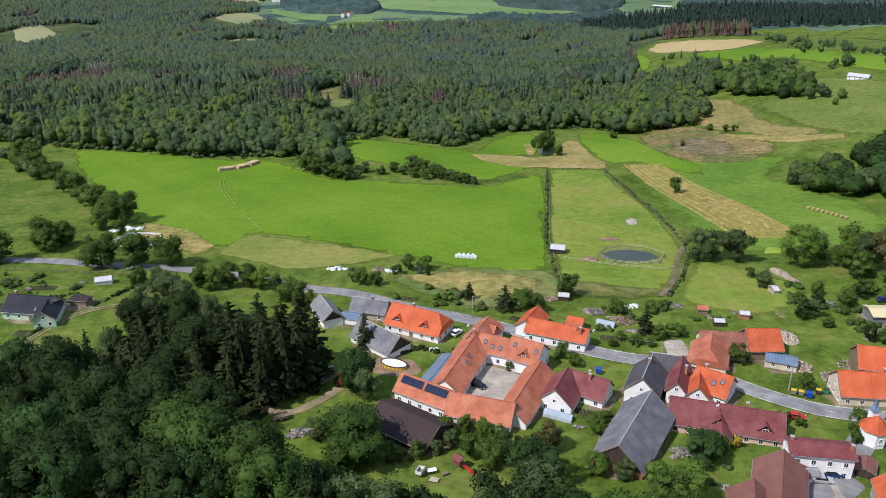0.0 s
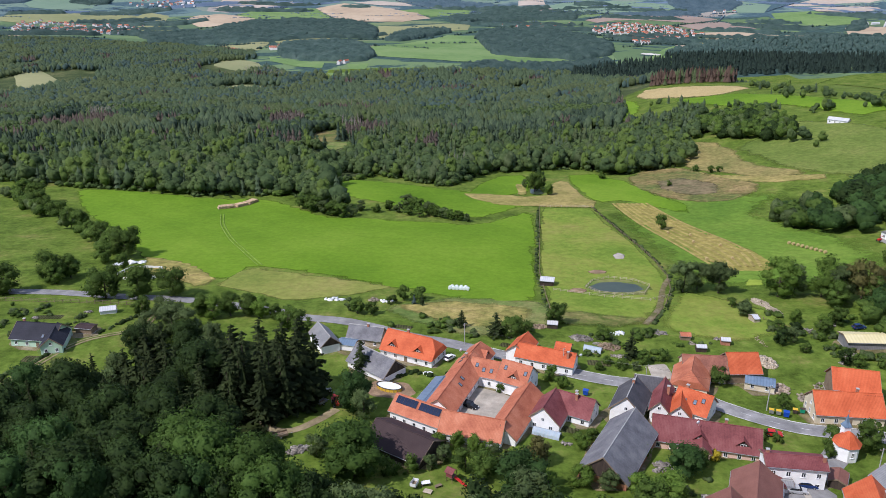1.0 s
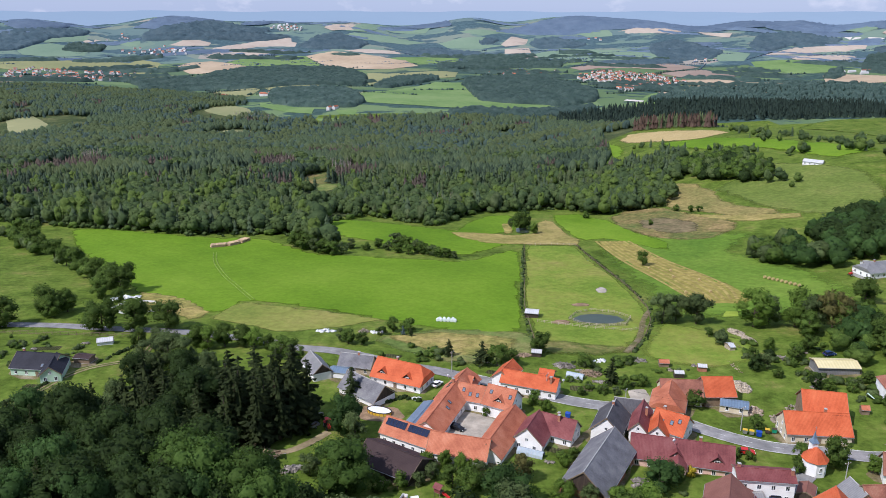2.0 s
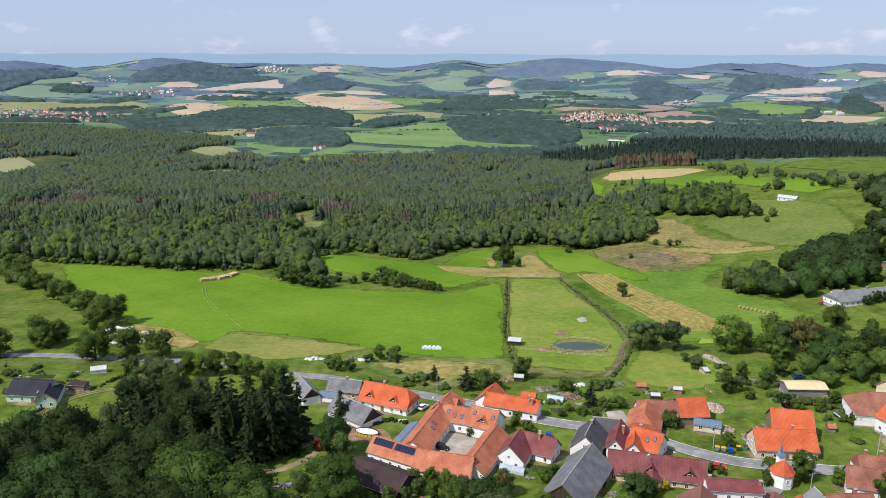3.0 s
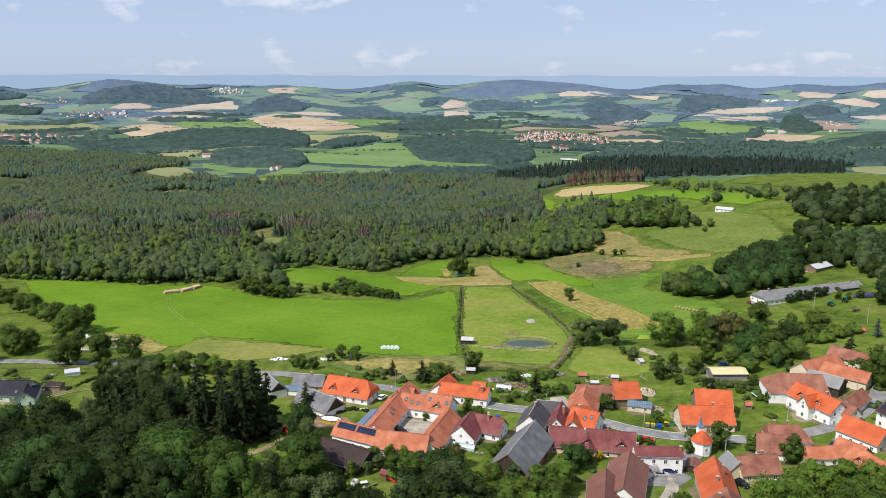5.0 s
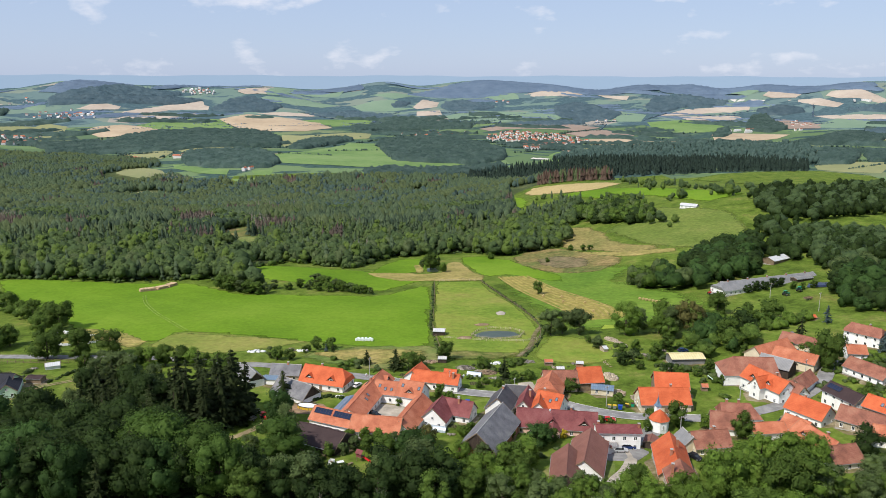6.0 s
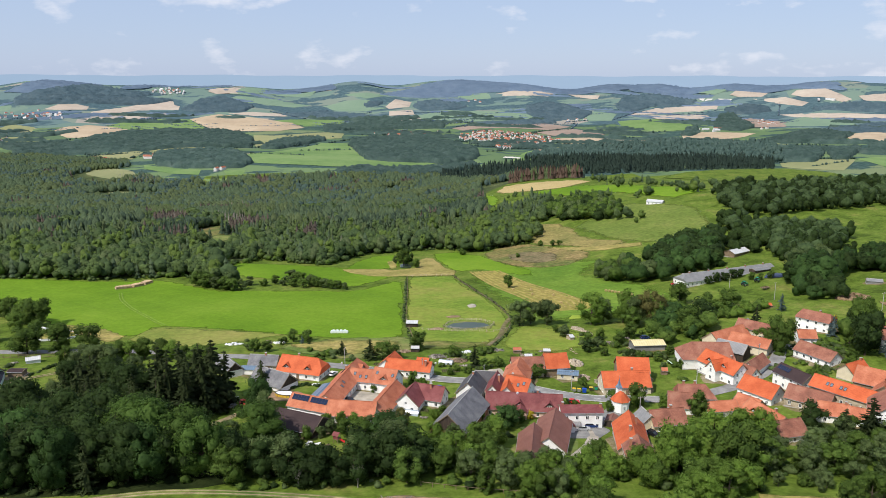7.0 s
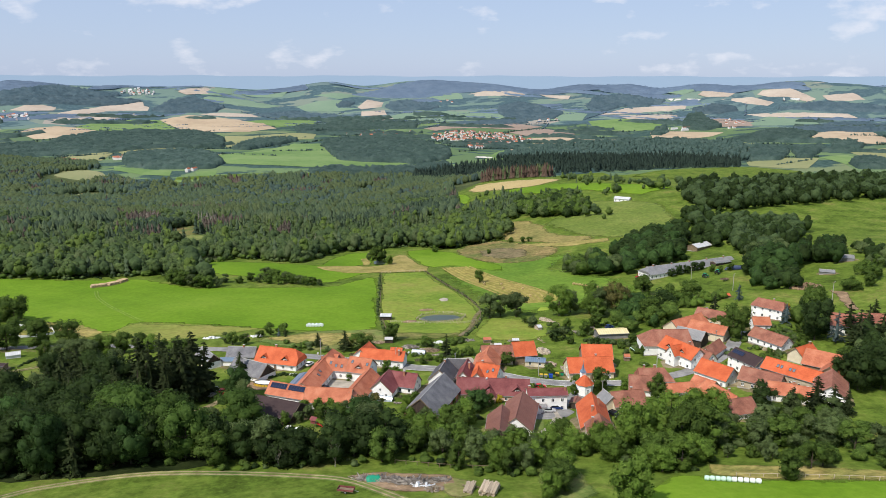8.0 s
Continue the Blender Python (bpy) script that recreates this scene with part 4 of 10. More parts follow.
def trunk_mesh(rng, h, r, limbs, spread_r):
    bm = bmesh.new()
    lean = Vector((rng.uniform(-0.3, 0.3), rng.uniform(-0.3, 0.3), 0))
    rod(bm, (0, 0, -0.6), Vector((0, 0, h * 0.4)) + lean, r, r * 0.7, 7)
    rod(bm, Vector((0, 0, h * 0.4)) + lean, Vector((0, 0, h * 0.82)) + lean * 1.5, r * 0.7, r * 0.2, 6)
    for i in range(limbs):
        a = 6.283 * i / limbs + rng.uniform(-0.3, 0.3)
        z = h * rng.uniform(0.25, 0.5)
        rod(bm, Vector((0, 0, z)) + lean * 0.8, (math.cos(a) * spread_r * 0.65, math.sin(a) * spread_r * 0.65, z + h * rng.uniform(0.15, 0.3)), r * 0.42, r * 0.1, 5)
    me = bpy.data.meshes.new("trunk")
    bm.to_mesh(me)
    bm.free()
    me.materials.append(bark)
    return me


TREES = {}


def tree_kind(name, mat, count, maker, trunk):
    TREES[name] = []
    for i in range(count):
        rng = np.random.default_rng(hash_of(name) + i)
        v, f, soft = maker(rng)
        TREES[name].append((trunk(rng), fast_mesh("crown", v, f, [mat], None, soft), mat))


def hash_of(text):
    return sum((i + 1) * ord(c) for i, c in enumerate(text))


# each of these is about 10 m high and is scaled where it is planted
tree_kind("broad", leaf_mid, 6, lambda g: leafy(g, 10, 4.5, 0.3, 24, 1950, 0.42), lambda g: trunk_mesh(g, 8, 0.26, 5, 4))
tree_kind("deep", leaf_deep, 5, lambda g: leafy(g, 10, 4.3, 0.2, 24, 1850, 0.42), lambda g: trunk_mesh(g, 8, 0.24, 5, 4))
tree_kind("tall", leaf_deep, 3, lambda g: leafy(g, 10, 4.2, 0.2, 52, 2700, 0.32), lambda g: trunk_mesh(g, 8, 0.2, 6, 4))
tree_kind("tallcool", leaf_cool, 3, lambda g: leafy(g, 10, 4.4, 0.2, 52, 2800, 0.32), lambda g: trunk_mesh(g, 8, 0.2, 6, 4))
tree_kind("tallfresh", leaf_fresh, 3, lambda g: leafy(g, 10, 4.5, 0.2, 56, 3600, 0.3), lambda g: trunk_mesh(g, 8, 0.2, 6, 4))
tree_kind("bluespruce", leaf_blue, 2, lambda g: spruce_crown(g, 10, g.uniform(1.9, 2.4), 700), lambda g: trunk_mesh(g, 10, 0.17, 0, 1))
tree_kind("light", leaf_light, 5, lambda g: leafy(g, 10, 4.6, 0.3, 26, 2000, 0.41), lambda g: trunk_mesh(g, 8, 0.26, 5, 4))
tree_kind("grey", leaf_grey, 5, lambda g: leafy(g, 10, 3.9, 0.2, 22, 1900, 0.39), lambda g: trunk_mesh(g, 8, 0.2, 5, 3.4))
tree_kind("copper", leaf_copper, 1, lambda g: leafy(g, 10, 4.2, 0.8, 20, 1900, 0.42), lambda g: trunk_mesh(g, 8, 0.22, 5, 3.6))
tree_kind("spruce", leaf_dark, 6, lambda g: spruce_crown(g, 10, g.uniform(1.7, 2.4), 1000), lambda g: trunk_mesh(g, 10, 0.17, 0, 1))
tree_kind("bush", leaf_mid, 4, lambda g: leafy(g, 10, 6.5, -1.5, 16, 900, 0.85), lambda g: trunk_mesh(g, 6, 0.3, 6, 4))
tree_kind("paleb", leaf_grey, 2, lambda g: leafy(g, 10, 6.5, -1.5, 16, 900, 0.85), lambda g: trunk_mesh(g, 6, 0.3, 6, 4))
tree_kind("blossom", leaf_yellow, 1, lambda g: leafy(g, 10, 6.0, -1.0, 16, 900, 0.85), lambda g: trunk_mesh(g, 6, 0.3, 6, 4))
TREE_WORDS = {
    "tallfresh": ("tree", "tall fresh green broadleaf tree beside the track", "tree"), "bluespruce": ("spruce", "silver-blue spruce in a village garden", "spruce"),
    "tall": ("tree", "tall deep green broadleaf tree in the grove", "tree"), "tallcool": ("tree", "tall fresh green broadleaf tree with dense crown", "tree"),
    "broad": ("tree", "full-leaved dark green broadleaf tree", "tree"), "deep": ("tree", "deep green broadleaf tree, leaves darkened for cloud shade", "tree"), "light": ("tree", "light green leafy broadleaf tree", "tree"),
    "grey": ("tree", "grey-green leafy tree with loose crown", "tree"), "copper": ("tree", "reddish brown copper-leaved tree", "tree"),
    "spruce": ("spruce", "tall dark green spruce with drooping branches", "spruce"), "bush": ("bush", "dense dark green garden bush", "bush"),
    "paleb": ("bush", "pale grey-green rounded bush", "bush"), "blossom": ("bush", "bright yellow flowering bush beside the house", "bush"),
}
tree_rng = random.Random(11)
planted = []


def plant(kind, x, y, h, wide=1.0, group="village trees"):
    name, label, category = TREE_WORDS[kind]
    trunk, crown = TREES[kind][tree_rng.randrange(len(TREES[kind]))][:2]
    s = h / 10
    m = pose(x, y, height(x, y), 0, 0, tree_rng.uniform(0, 360)) @ Matrix.Diagonal((s * wide, s * wide * tree_rng.uniform(0.9, 1.1), s, 1))
    root = empty(name, m, label, category, group)
    share("trunk", trunk, root)
    share("crown", crown, root)
    planted.append((x, y))
    return root


def scatter(poly, gap, seed, jitter=0.42, keep=1.0):
    rng = random.Random(seed)
    x0, x1 = min(p[0] for p in poly), max(p[0] for p in poly)
    y0, y1 = min(p[1] for p in poly), max(p[1] for p in poly)
    out, y = [], y0
    while y < y1:
        x = x0 + rng.uniform(0, gap)
        while x < x1:
            px, py = x + rng.uniform(-jitter, jitter) * gap, y + rng.uniform(-jitter, jitter) * gap
            if rng.random() < keep and inside(poly, px, py):
                out.append((px, py))
            x += gap
        y += gap * 0.9
    return out


# ---- far woods: one sheet of many simple trees each ----
def cone_tree(rng, tiers=3, seg=7):
    """A simple spruce of unit height: ragged skirts one above another."""
    verts, tris, n = [], [], 0
    for k in range(tiers):
        z0, z1 = 0.08 + 0.8 * k / tiers, 0.12 + 0.88 * (k + 1.45) / (tiers + 0.45)
        q = 0.19 * (1 - k / tiers * 0.7)
        lean = rng.normal(size=2) * 0.012
        verts.append((lean[0], lean[1], min(z1, 1.0)))
        for j in range(2 * seg):
            a = math.pi * j / seg + k
            w = q * (1 if j % 2 else 0.6) * rng.uniform(0.75, 1.2)
            verts.append((math.cos(a) * w, math.sin(a) * w, z0 + (0.0 if j % 2 else 0.05) + rng.uniform(-0.03, 0.03)))
        tris += [(n, n + 1 + j, n + 1 + (j + 1) % (2 * seg)) for j in range(2 * seg)]
        n += 2 * seg + 1
    verts, tris = np.array(verts), np.array(tris)
    norms = unit(unit(verts * np.array([1, 1, 0])) + np.array([0, 0, 0.75]))
    return verts, facing(verts, tris, norms), norms


def lump_tree(rng, leaves, lobes=5, fine=1.0):
    """A simple broadleaf tree of unit height: a few lumpy lobes and loose sprays."""
    verts, tris, norms, n = [], [], [], 0
    tall = rng.uniform(0.85, 1.1)
    heart = np.array([0, 0, 0.4])
    centres, radii = [], []
    for k in range(lobes):
        a, q = rng.uniform(0, 6.283), 0.0 if k == 0 else rng.uniform(0.08, 0.24)
        c = np.array([math.cos(a) * q, math.sin(a) * q, (0.9 - 2.2 * q + rng.uniform(-0.2, 0.06)) * tall if k else 0.45])
        r = rng.uniform(0.08, 0.16) * (0.75 + 0.25 * fine) if k else 0.24
        v = ICO1[0] * rng.uniform(0.75, 1.2, (len(ICO1[0]), 1)) * np.array([r, r, r * rng.uniform(1.0, 1.5)]) + c
        verts.append(v)
        tris.append(ICO1[1] + n)
        norms.append(unit(ICO1[0] + 0.8 * unit(v - heart)))
        centres.append(c), radii.append(r)
        n += len(v)
    if leaves:
        which = rng.integers(0, lobes, leaves)
        d = rng.normal(size=(leaves, 3))
        d[:, 2] += 0.3
        d = unit(d)
        p = np.array(centres)[which] + d * np.array(radii)[which][:, None] * np.array([1, 1, 1.25]) * rng.uniform(0.9, 1.3, (leaves, 1))
        s = unit(np.cross(d, rng.normal(size=d.shape))) * rng.uniform(0.03, 0.07, (leaves, 1)) * fine
        u = np.cross(d, s)
        verts.append(np.stack([p - s, p + s, p + u * 1.6], 1).reshape(-1, 3))
        tris.append(n + np.arange(3 * leaves).reshape(-1, 3))
        norms.append(np.repeat(unit(d + 0.8 * unit(p - heart)), 3, 0))
    verts, tris, norms = np.concatenate(verts), np.concatenate(tris), np.concatenate(norms)
    return verts, facing(verts, tris, norms), norms


def small_lump(rng):
    v = ICO1[0] * rng.uniform(0.75, 1.15, (len(ICO1[0]), 1)) * np.array([0.4, 0.4, 0.5]) + np.array([0, 0, 0.5])
    return v, ICO1[1], ICO1[0]


def blunt_tree(rng):
    """A far spruce or pine of unit height, narrow with a blunt top."""
    v = ICO1[0] * rng.uniform(0.75, 1.2, (len(ICO1[0]), 1)) * np.array([0.24, 0.24, 0.5]) + np.array([0, 0, 0.5])
    return v, ICO1[1], unit(ICO1[0] + np.array([0, 0, 0.4]))


def wood(name, spots, templates, mats, label, high, seed, wide=1.0, mixed=None):
    """Many trees joined into one piece of woodland. spots: x, y. mixed(x, y, rng): which template."""
    rng = np.random.default_rng(seed)
    groups = {}
    for x, y in spots:
        k = mixed(x, y, rng) if mixed else int(rng.integers(len(templates)))
        groups.setdefault(k, []).append((x, y))
    verts, tris, norms, idx, n = [], [], [], [], 0
    for k, at in groups.items():
        v, f, nv, m = templates[k]
        at = np.array(at)
        z = np.array([height(x, y) for x, y in at])
        a, h = rng.uniform(0, 6.283, len(at)), rng.uniform(high[0], high[1], len(at))
        h *= np.array([1.0 + 0.28 * noise.noise(Vector((x / 26, y / 34, 5.5))) for x, y in at])
        w = h * wide * rng.uniform(0.75, 1.35, len(at))
        c, s = np.cos(a)[:, None], np.sin(a)[:, None]
        px = (v[None, :, 0] * c - v[None, :, 1] * s) * w[:, None] + at[:, :1]
        py = (v[None, :, 0] * s + v[None, :, 1] * c) * w[:, None] + at[:, 1:]
        pz = v[None, :, 2] * h[:, None] + z[:, None] - 0.5
        verts.append(np.stack([px, py, pz], -1).reshape(-1, 3))
        norms.append(np.stack([nv[None, :, 0] * c - nv[None, :, 1] * s, nv[None, :, 0] * s + nv[None, :, 1] * c, np.repeat(nv[None, :, 2], len(at), 0)], -1).reshape(-1, 3))
        tris.append((f[None] + (np.arange(len(at)) * len(v))[:, None, None] + n).reshape(-1, 3))
        idx.append(np.full(len(at) * len(f), m))
        n += len(at) * len(v)
    ob = new(name, fast_mesh(name, np.concatenate(verts), np.concatenate(tris), mats, np.concatenate(idx), np.concatenate(norms)))
    return tagged(ob, label, "woodland", kind="stuff")


wr = np.random.default_rng(5)
WOOD_MATS = [forest_needles, forest_leaves, forest_silver, dead_twig, far_leaf, hill_leaf, leaf_mid, leaf_deep, valley_needles, valley_leaves, forest_dark, forest_silver, forest_bright, needles_deep, needles_olive, ridge_leaf, shaded_ridge_needles, dying_needles]
CLOSE = [(*cone_tree(wr, 4, 7), 0), (*cone_tree(wr, 4, 6), 0), (*lump_tree(wr, 90, 8, 0.75), 1), (*lump_tree(wr, 90, 8, 0.75), 10), (*lump_tree(wr, 90, 8, 0.75), 11), (*cone_tree(wr, 4, 5), 3), (*lump_tree(wr, 90, 8, 0.75), 12), (*lump_tree(wr, 90, 8, 0.75), 10), (*lump_tree(wr, 90, 8, 0.75), 1), (*cone_tree(wr, 4, 6), 13), (*cone_tree(wr, 4, 7), 14)]
MIDDLE = [(*cone_tree(wr, 3, 5), 0), (*blunt_tree(wr), 0), (*lump_tree(wr, 24, 4), 10), (*lump_tree(wr, 24, 4), 1), (*lump_tree(wr, 24, 4), 9), (*cone_tree(wr, 3, 4), 3), (*cone_tree(wr, 3, 6), 13), (*blunt_tree(wr), 13), (*blunt_tree(wr), 14)]
DISTANT = [(*cone_tree(wr, 1, 4), 8), (*blunt_tree(wr), 8), (*small_lump(wr), 9), (*small_lump(wr), 4), (*cone_tree(wr, 1, 4), 3), (*blunt_tree(wr), 0), (*blunt_tree(wr), 14)]
# FAR and HILL trees use the leaf colours that have haze mixed in
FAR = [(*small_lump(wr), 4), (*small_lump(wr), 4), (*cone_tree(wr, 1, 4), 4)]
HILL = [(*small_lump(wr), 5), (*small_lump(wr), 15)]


FELLED = ((-112, 668, 13, 26), (-590, 2010, 85, 170), (-930, 1665, 130, 170), (-475, 1640, 55, 100), (-470, 915, 38, 105), (-132, 735, 18, 62))
DEAD = ((-152, 653, 13, 20), (-420, 815, 42, 60), (-92, 728, 20, 26), (-195, 845, 20, 60), (-30, 640, 10, 16), (-150, 1130, 60, 160))


def within(spots, x, y):
    return any(((x - a) / p) ** 2 + ((y - b) / q) ** 2 < 1 + 0.5 * noise.noise(Vector((x / 9, y / 9, 2))) for a, b, p, q in spots)


def edge_mix(x, y, rng):
    """Broadleaf margin, spruce behind, a few dead stands."""
    if within(DEAD, x, y):
        return 5
    back = (y - 590 - 0.12 * x) / 170 + 0.6 * noise.noise(Vector((x / 60, y / 60, 0)))
    if rng.random() < back:
        return tone(x, y, rng, (0, 1), (9,), (10,)) if noise.noise(Vector((x / 35, y / 45, 7))) < 0.42 else 5
    return int(rng.choice((2, 3, 3, 2, 6, 7, 8, 8, 0, 2, 7, 4)))


def deep_mix(x, y, rng):
    if within(DEAD, x, y) or noise.noise(Vector((x / 45, y / 60, 7))) > 0.46:
        return 5
    if noise.noise(Vector((x / 80, y / 110, 4))) + rng.uniform(-0.2, 0.2) > 0.08:
        return int(rng.choice((2, 3, 4, 3)))
    return tone(x, y, rng, (0, 1), (6, 7), (8,))


def far_mix(x, y, rng):
    if noise.noise(Vector((x / 70, y / 90, 7))) > 0.5:
        return 4
    if noise.noise(Vector((x / 120, y / 160, 4))) + rng.uniform(-0.2, 0.2) > 0.34:
        return 6
    return tone(x, y, rng, (0, 1), (5,), (6,))


def tone(x, y, rng, usual, dark, pale):
    """Stands of one age differ in tone."""
    v = noise.noise(Vector((x / 95, y / 140, 9))) + rng.uniform(-0.25, 0.25)
    return int(rng.choice(dark if v < -0.12 else pale if v > 0.2 else usual))


def clear(spots):
    """Leaves out the felled patches and rides."""
    return [(x, y) for x, y in spots if not within(FELLED, x, y) and noise.noise(Vector((x / 75, y / 120, 3.3))) < 0.42 + 0.1 * noise.noise(Vector((x / 12, y / 12, 1)))]


WOOD_EDGE = [(-420, 530), (-280, 474), (-155, 438), (-102, 443), (-66, 394), (-84, 486), (-58, 522), (-10, 473), (20, 534), (85, 556), (119, 527), (160, 537), (180, 640), (176, 720), (-560, 720)]
wood("wood_edge", clear(scatter(WOOD_EDGE, 6.6, 1, keep=0.97)), CLOSE, WOOD_MATS, "mixed wood of broadleaf margin and dark spruces", (9, 19), 1, 1.05, edge_mix)
margin_rng = random.Random(19)
margin = []
for (x0, y0), (x1, y1) in zip(WOOD_EDGE[:12], WOOD_EDGE[1:13]):
    for i in range(int(math.dist((x0, y0), (x1, y1)) / 2.2)):
        u = margin_rng.random()
        margin.append((x0 + (x1 - x0) * u + margin_rng.gauss(0, 1.6), y0 + (y1 - y0) * u + margin_rng.gauss(0.5, 1.8)))
wood("wood_margin", margin, [(*lump_tree(wr, 60, 4), k) for k in (1, 6, 7, 1)], WOOD_MATS, "bushes and young growth along the wood's margin", (2.0, 6.5), 20, 1.5)
WOOD_MID = [(-560, 720), (176, 720), (160, 760), (195, 900), (215, 1080), (-800, 1080)]
wood("wood_middle", clear(scatter(WOOD_MID, 6.2, 2)), MIDDLE, WOOD_MATS, "dense dark spruce forest", (12, 18), 2, 1.15, deep_mix)
WOOD_FAR = [(-1500, 1000), (-800, 1080), (215, 1080), (260, 1240), (420, 1300), (560, 1480), (240, 1900), (-160, 1880), (-420, 1870), (-540, 2060), (-620, 2330), (-960, 2640), (-1600, 2660), (-1900, 2000), (-1900, 1300)]
wood("wood_far", clear(scatter(WOOD_FAR, 11, 3)), DISTANT, WOOD_MATS, "far dark spruce forest covering the valley", (14, 19), 3, 1.25, far_mix)


def bare_trunks(poly, gap, seed, label, high=(9, 15)):
    """Pale dead stems left standing, with a few broken branches."""
    rng = np.random.default_rng(seed)
    bm = bmesh.new()
    for x, y in scatter(poly, gap, seed):
        h, z = rng.uniform(*high), height(x, y)
        top = Vector((x + rng.normal() * 0.3, y + rng.normal() * 0.3, z + h))
        rod(bm, (x, y, z - 0.4), top, 0.26, 0.1, 5)
        for _ in range(3):
            a, q = rng.uniform(0, 6.283), rng.uniform(0.4, 0.9)
            foot = Vector((x, y, z)).lerp(top, q)
            rod(bm, foot, foot + Vector((math.cos(a) * 1.6, math.sin(a) * 1.6, -0.3)), 0.09, 0.03, 3)
    me = bpy.data.meshes.new("dead_trunks")
    bm.to_mesh(me)
    bm.free()
    me.materials.append(dead_stem)
    return tagged(new("dead_trunks", me), label, "woodland", kind="stuff")


bare_trunks([(-500, 1010), (-440, 985), (-425, 930), (-450, 915), (-478, 960)], 6.5, 301, "pale dead spruce stems behind the felled gap", (13, 19))
bare_trunks([(-160, 850), (-105, 800), (-92, 740), (-112, 740), (-125, 780)], 6.0, 302, "pale dead spruce stems beside the grassy gap", (12, 18))
bare_trunks([(-560, 1960), (-480, 1930), (-400, 1860), (-430, 1820), (-520, 1880)], 10.0, 303, "pale bare stems below the felled slope", (16, 22))
bare_trunks([(-215, 880), (-175, 870), (-172, 800), (-200, 800)], 8.0, 304, "grey dead stems among the spruces", (13, 18))
bare_trunks([(-200, 1250), (-100, 1220), (-90, 1080), (-170, 1060)], 15.0, 305, "grey dead stems scattered in the forest", (14, 20))
bare_trunks([(-12, 540), (8, 552), (4, 536), (-8, 526)], 5.0, 306, "grey dead stems at the wood's edge", (12, 16))


# ---- buildings ----
def prism(bm, section, x0, x1):
    """A closed section in y, z pushed from x0 to x1."""
    a = [bm.verts.new((x0, y, z)) for y, z in section]
    b = [bm.verts.new((x1, y, z)) for y, z in section]
    n = len(section)
    for i in range(n):
        bm.faces.new((a[i], a[(i + 1) % n], b[(i + 1) % n], b[i]))
    bm.faces.new(a[::-1])
    bm.faces.new(b)
    bmesh.ops.recalc_face_normals(bm, faces=bm.faces)


def gable_roof(L, W, he, hr, thick=0.24):
    bm = bmesh.new()
    h, drop = W / 2, thick
    prism(bm, [(-h, he - drop), (-h, he), (0, hr), (h, he), (h, he - drop), (0, hr - drop * 1.15)], -L / 2, L / 2)
    return bm


def hip_roof(L, W, he, hr, cut_a, cut_b, lift=0.0):
    """Hipped ends: cut_a and cut_b are how far the ridge stops short; lift > 0 leaves a half gable below."""
    bm = bmesh.new()
    h = W / 2
    k = 1 - lift
    pts = []
    for s, cut in ((-1, cut_a), (1, cut_b)):
        x, up = s * L / 2, he + (hr - he) * lift
        pts.append([bm.verts.new(p) for p in ((x, -h, he), (x, -h * k, up), (x - s * cut, 0, hr), (x, h * k, up), (x, h, he))])
    (a0, a1, ar, a2, a3), (b0, b1, br, b2, b3) = pts
    bm.faces.new((a0, b0, b1, br, ar, a1) if lift else (a0, b0, br, ar))
    bm.faces.new((b3, a3, a2, ar, br, b2) if lift else (b3, a3, ar, br))
    if lift:
        bm.faces.new((a1, ar, a2)), bm.faces.new((b2, br, b1))
        bm.faces.new((a0, a1, a2, a3)), bm.faces.new((b3, b2, b1, b0))
    else:
        bm.faces.new((a0, ar, a3)), bm.faces.new((b3, br, b0))
        bmesh.ops.delete(bm, geom=[v for v in (a1, a2, b1, b2)], context="VERTS")
    bm.faces.new((a0, a3, b3, b0))
    bmesh.ops.recalc_face_normals(bm, faces=bm.faces)
    return bm


frame_mesh_cache = {}


def add_window(parent, m, w=0.95, h=1.25, name="window", frame_mat=None):
    """A casement: sill and frame proud of the wall, dark pane set back. m: centre, x along the wall, -y outwards."""
    key = (w, h, (frame_mat or white_paint).name)
    if key not in frame_mesh_cache:
        t = 0.09
        bm = bmesh.new()
        xs, zs = (-w / 2, -w / 2 + t, -0.035, 0.035, w / 2 - t, w / 2), (-h / 2, -h / 2 + t, h / 2 - t, h / 2)
        grid = [[bm.verts.new((x, -0.07, z)) for x in xs] for z in zs]
        cells = [bm.faces.new((grid[r][c], grid[r][c + 1], grid[r + 1][c + 1], grid[r + 1][c])) for r in range(3) for c in range(5) if r != 1 or c not in (1, 3)]
        made = bmesh.ops.extrude_face_region(bm, geom=cells)
        bmesh.ops.translate(bm, verts=[v for v in made["geom"] if isinstance(v, bmesh.types.BMVert)], vec=(0, 0.12, 0))
        bmesh.ops.recalc_face_normals(bm, faces=bm.faces)
        me = bpy.data.meshes.new("window_frame")
        bm.to_mesh(me)
        bm.free()
        me.materials.append(frame_mat or white_paint)
        bm = boxes((-w / 2 + t, w / 2 - t, -0.025, 0.03, -h / 2 + t, h / 2 - t))
        pa = bpy.data.meshes.new("pane")
        bm.to_mesh(pa)
        bm.free()
        pa.materials.append(glass)
        bm = boxes((-w / 2 - 0.08, w / 2 + 0.08, -0.14, 0.05, -h / 2 - 0.07, -h / 2))
        sill = bpy.data.meshes.new("sill")
        bm.to_mesh(sill)
        bm.free()
        sill.materials.append(frame_mat or white_paint)
        frame_mesh_cache[key] = (me, pa, sill)
    me, pa, sill = frame_mesh_cache[key]
    win = share(name, me, parent, m)
    share("pane", pa, win)
    if parent.name.split(".")[0] != "dormer":
        share("sill", sill, win)
    return win


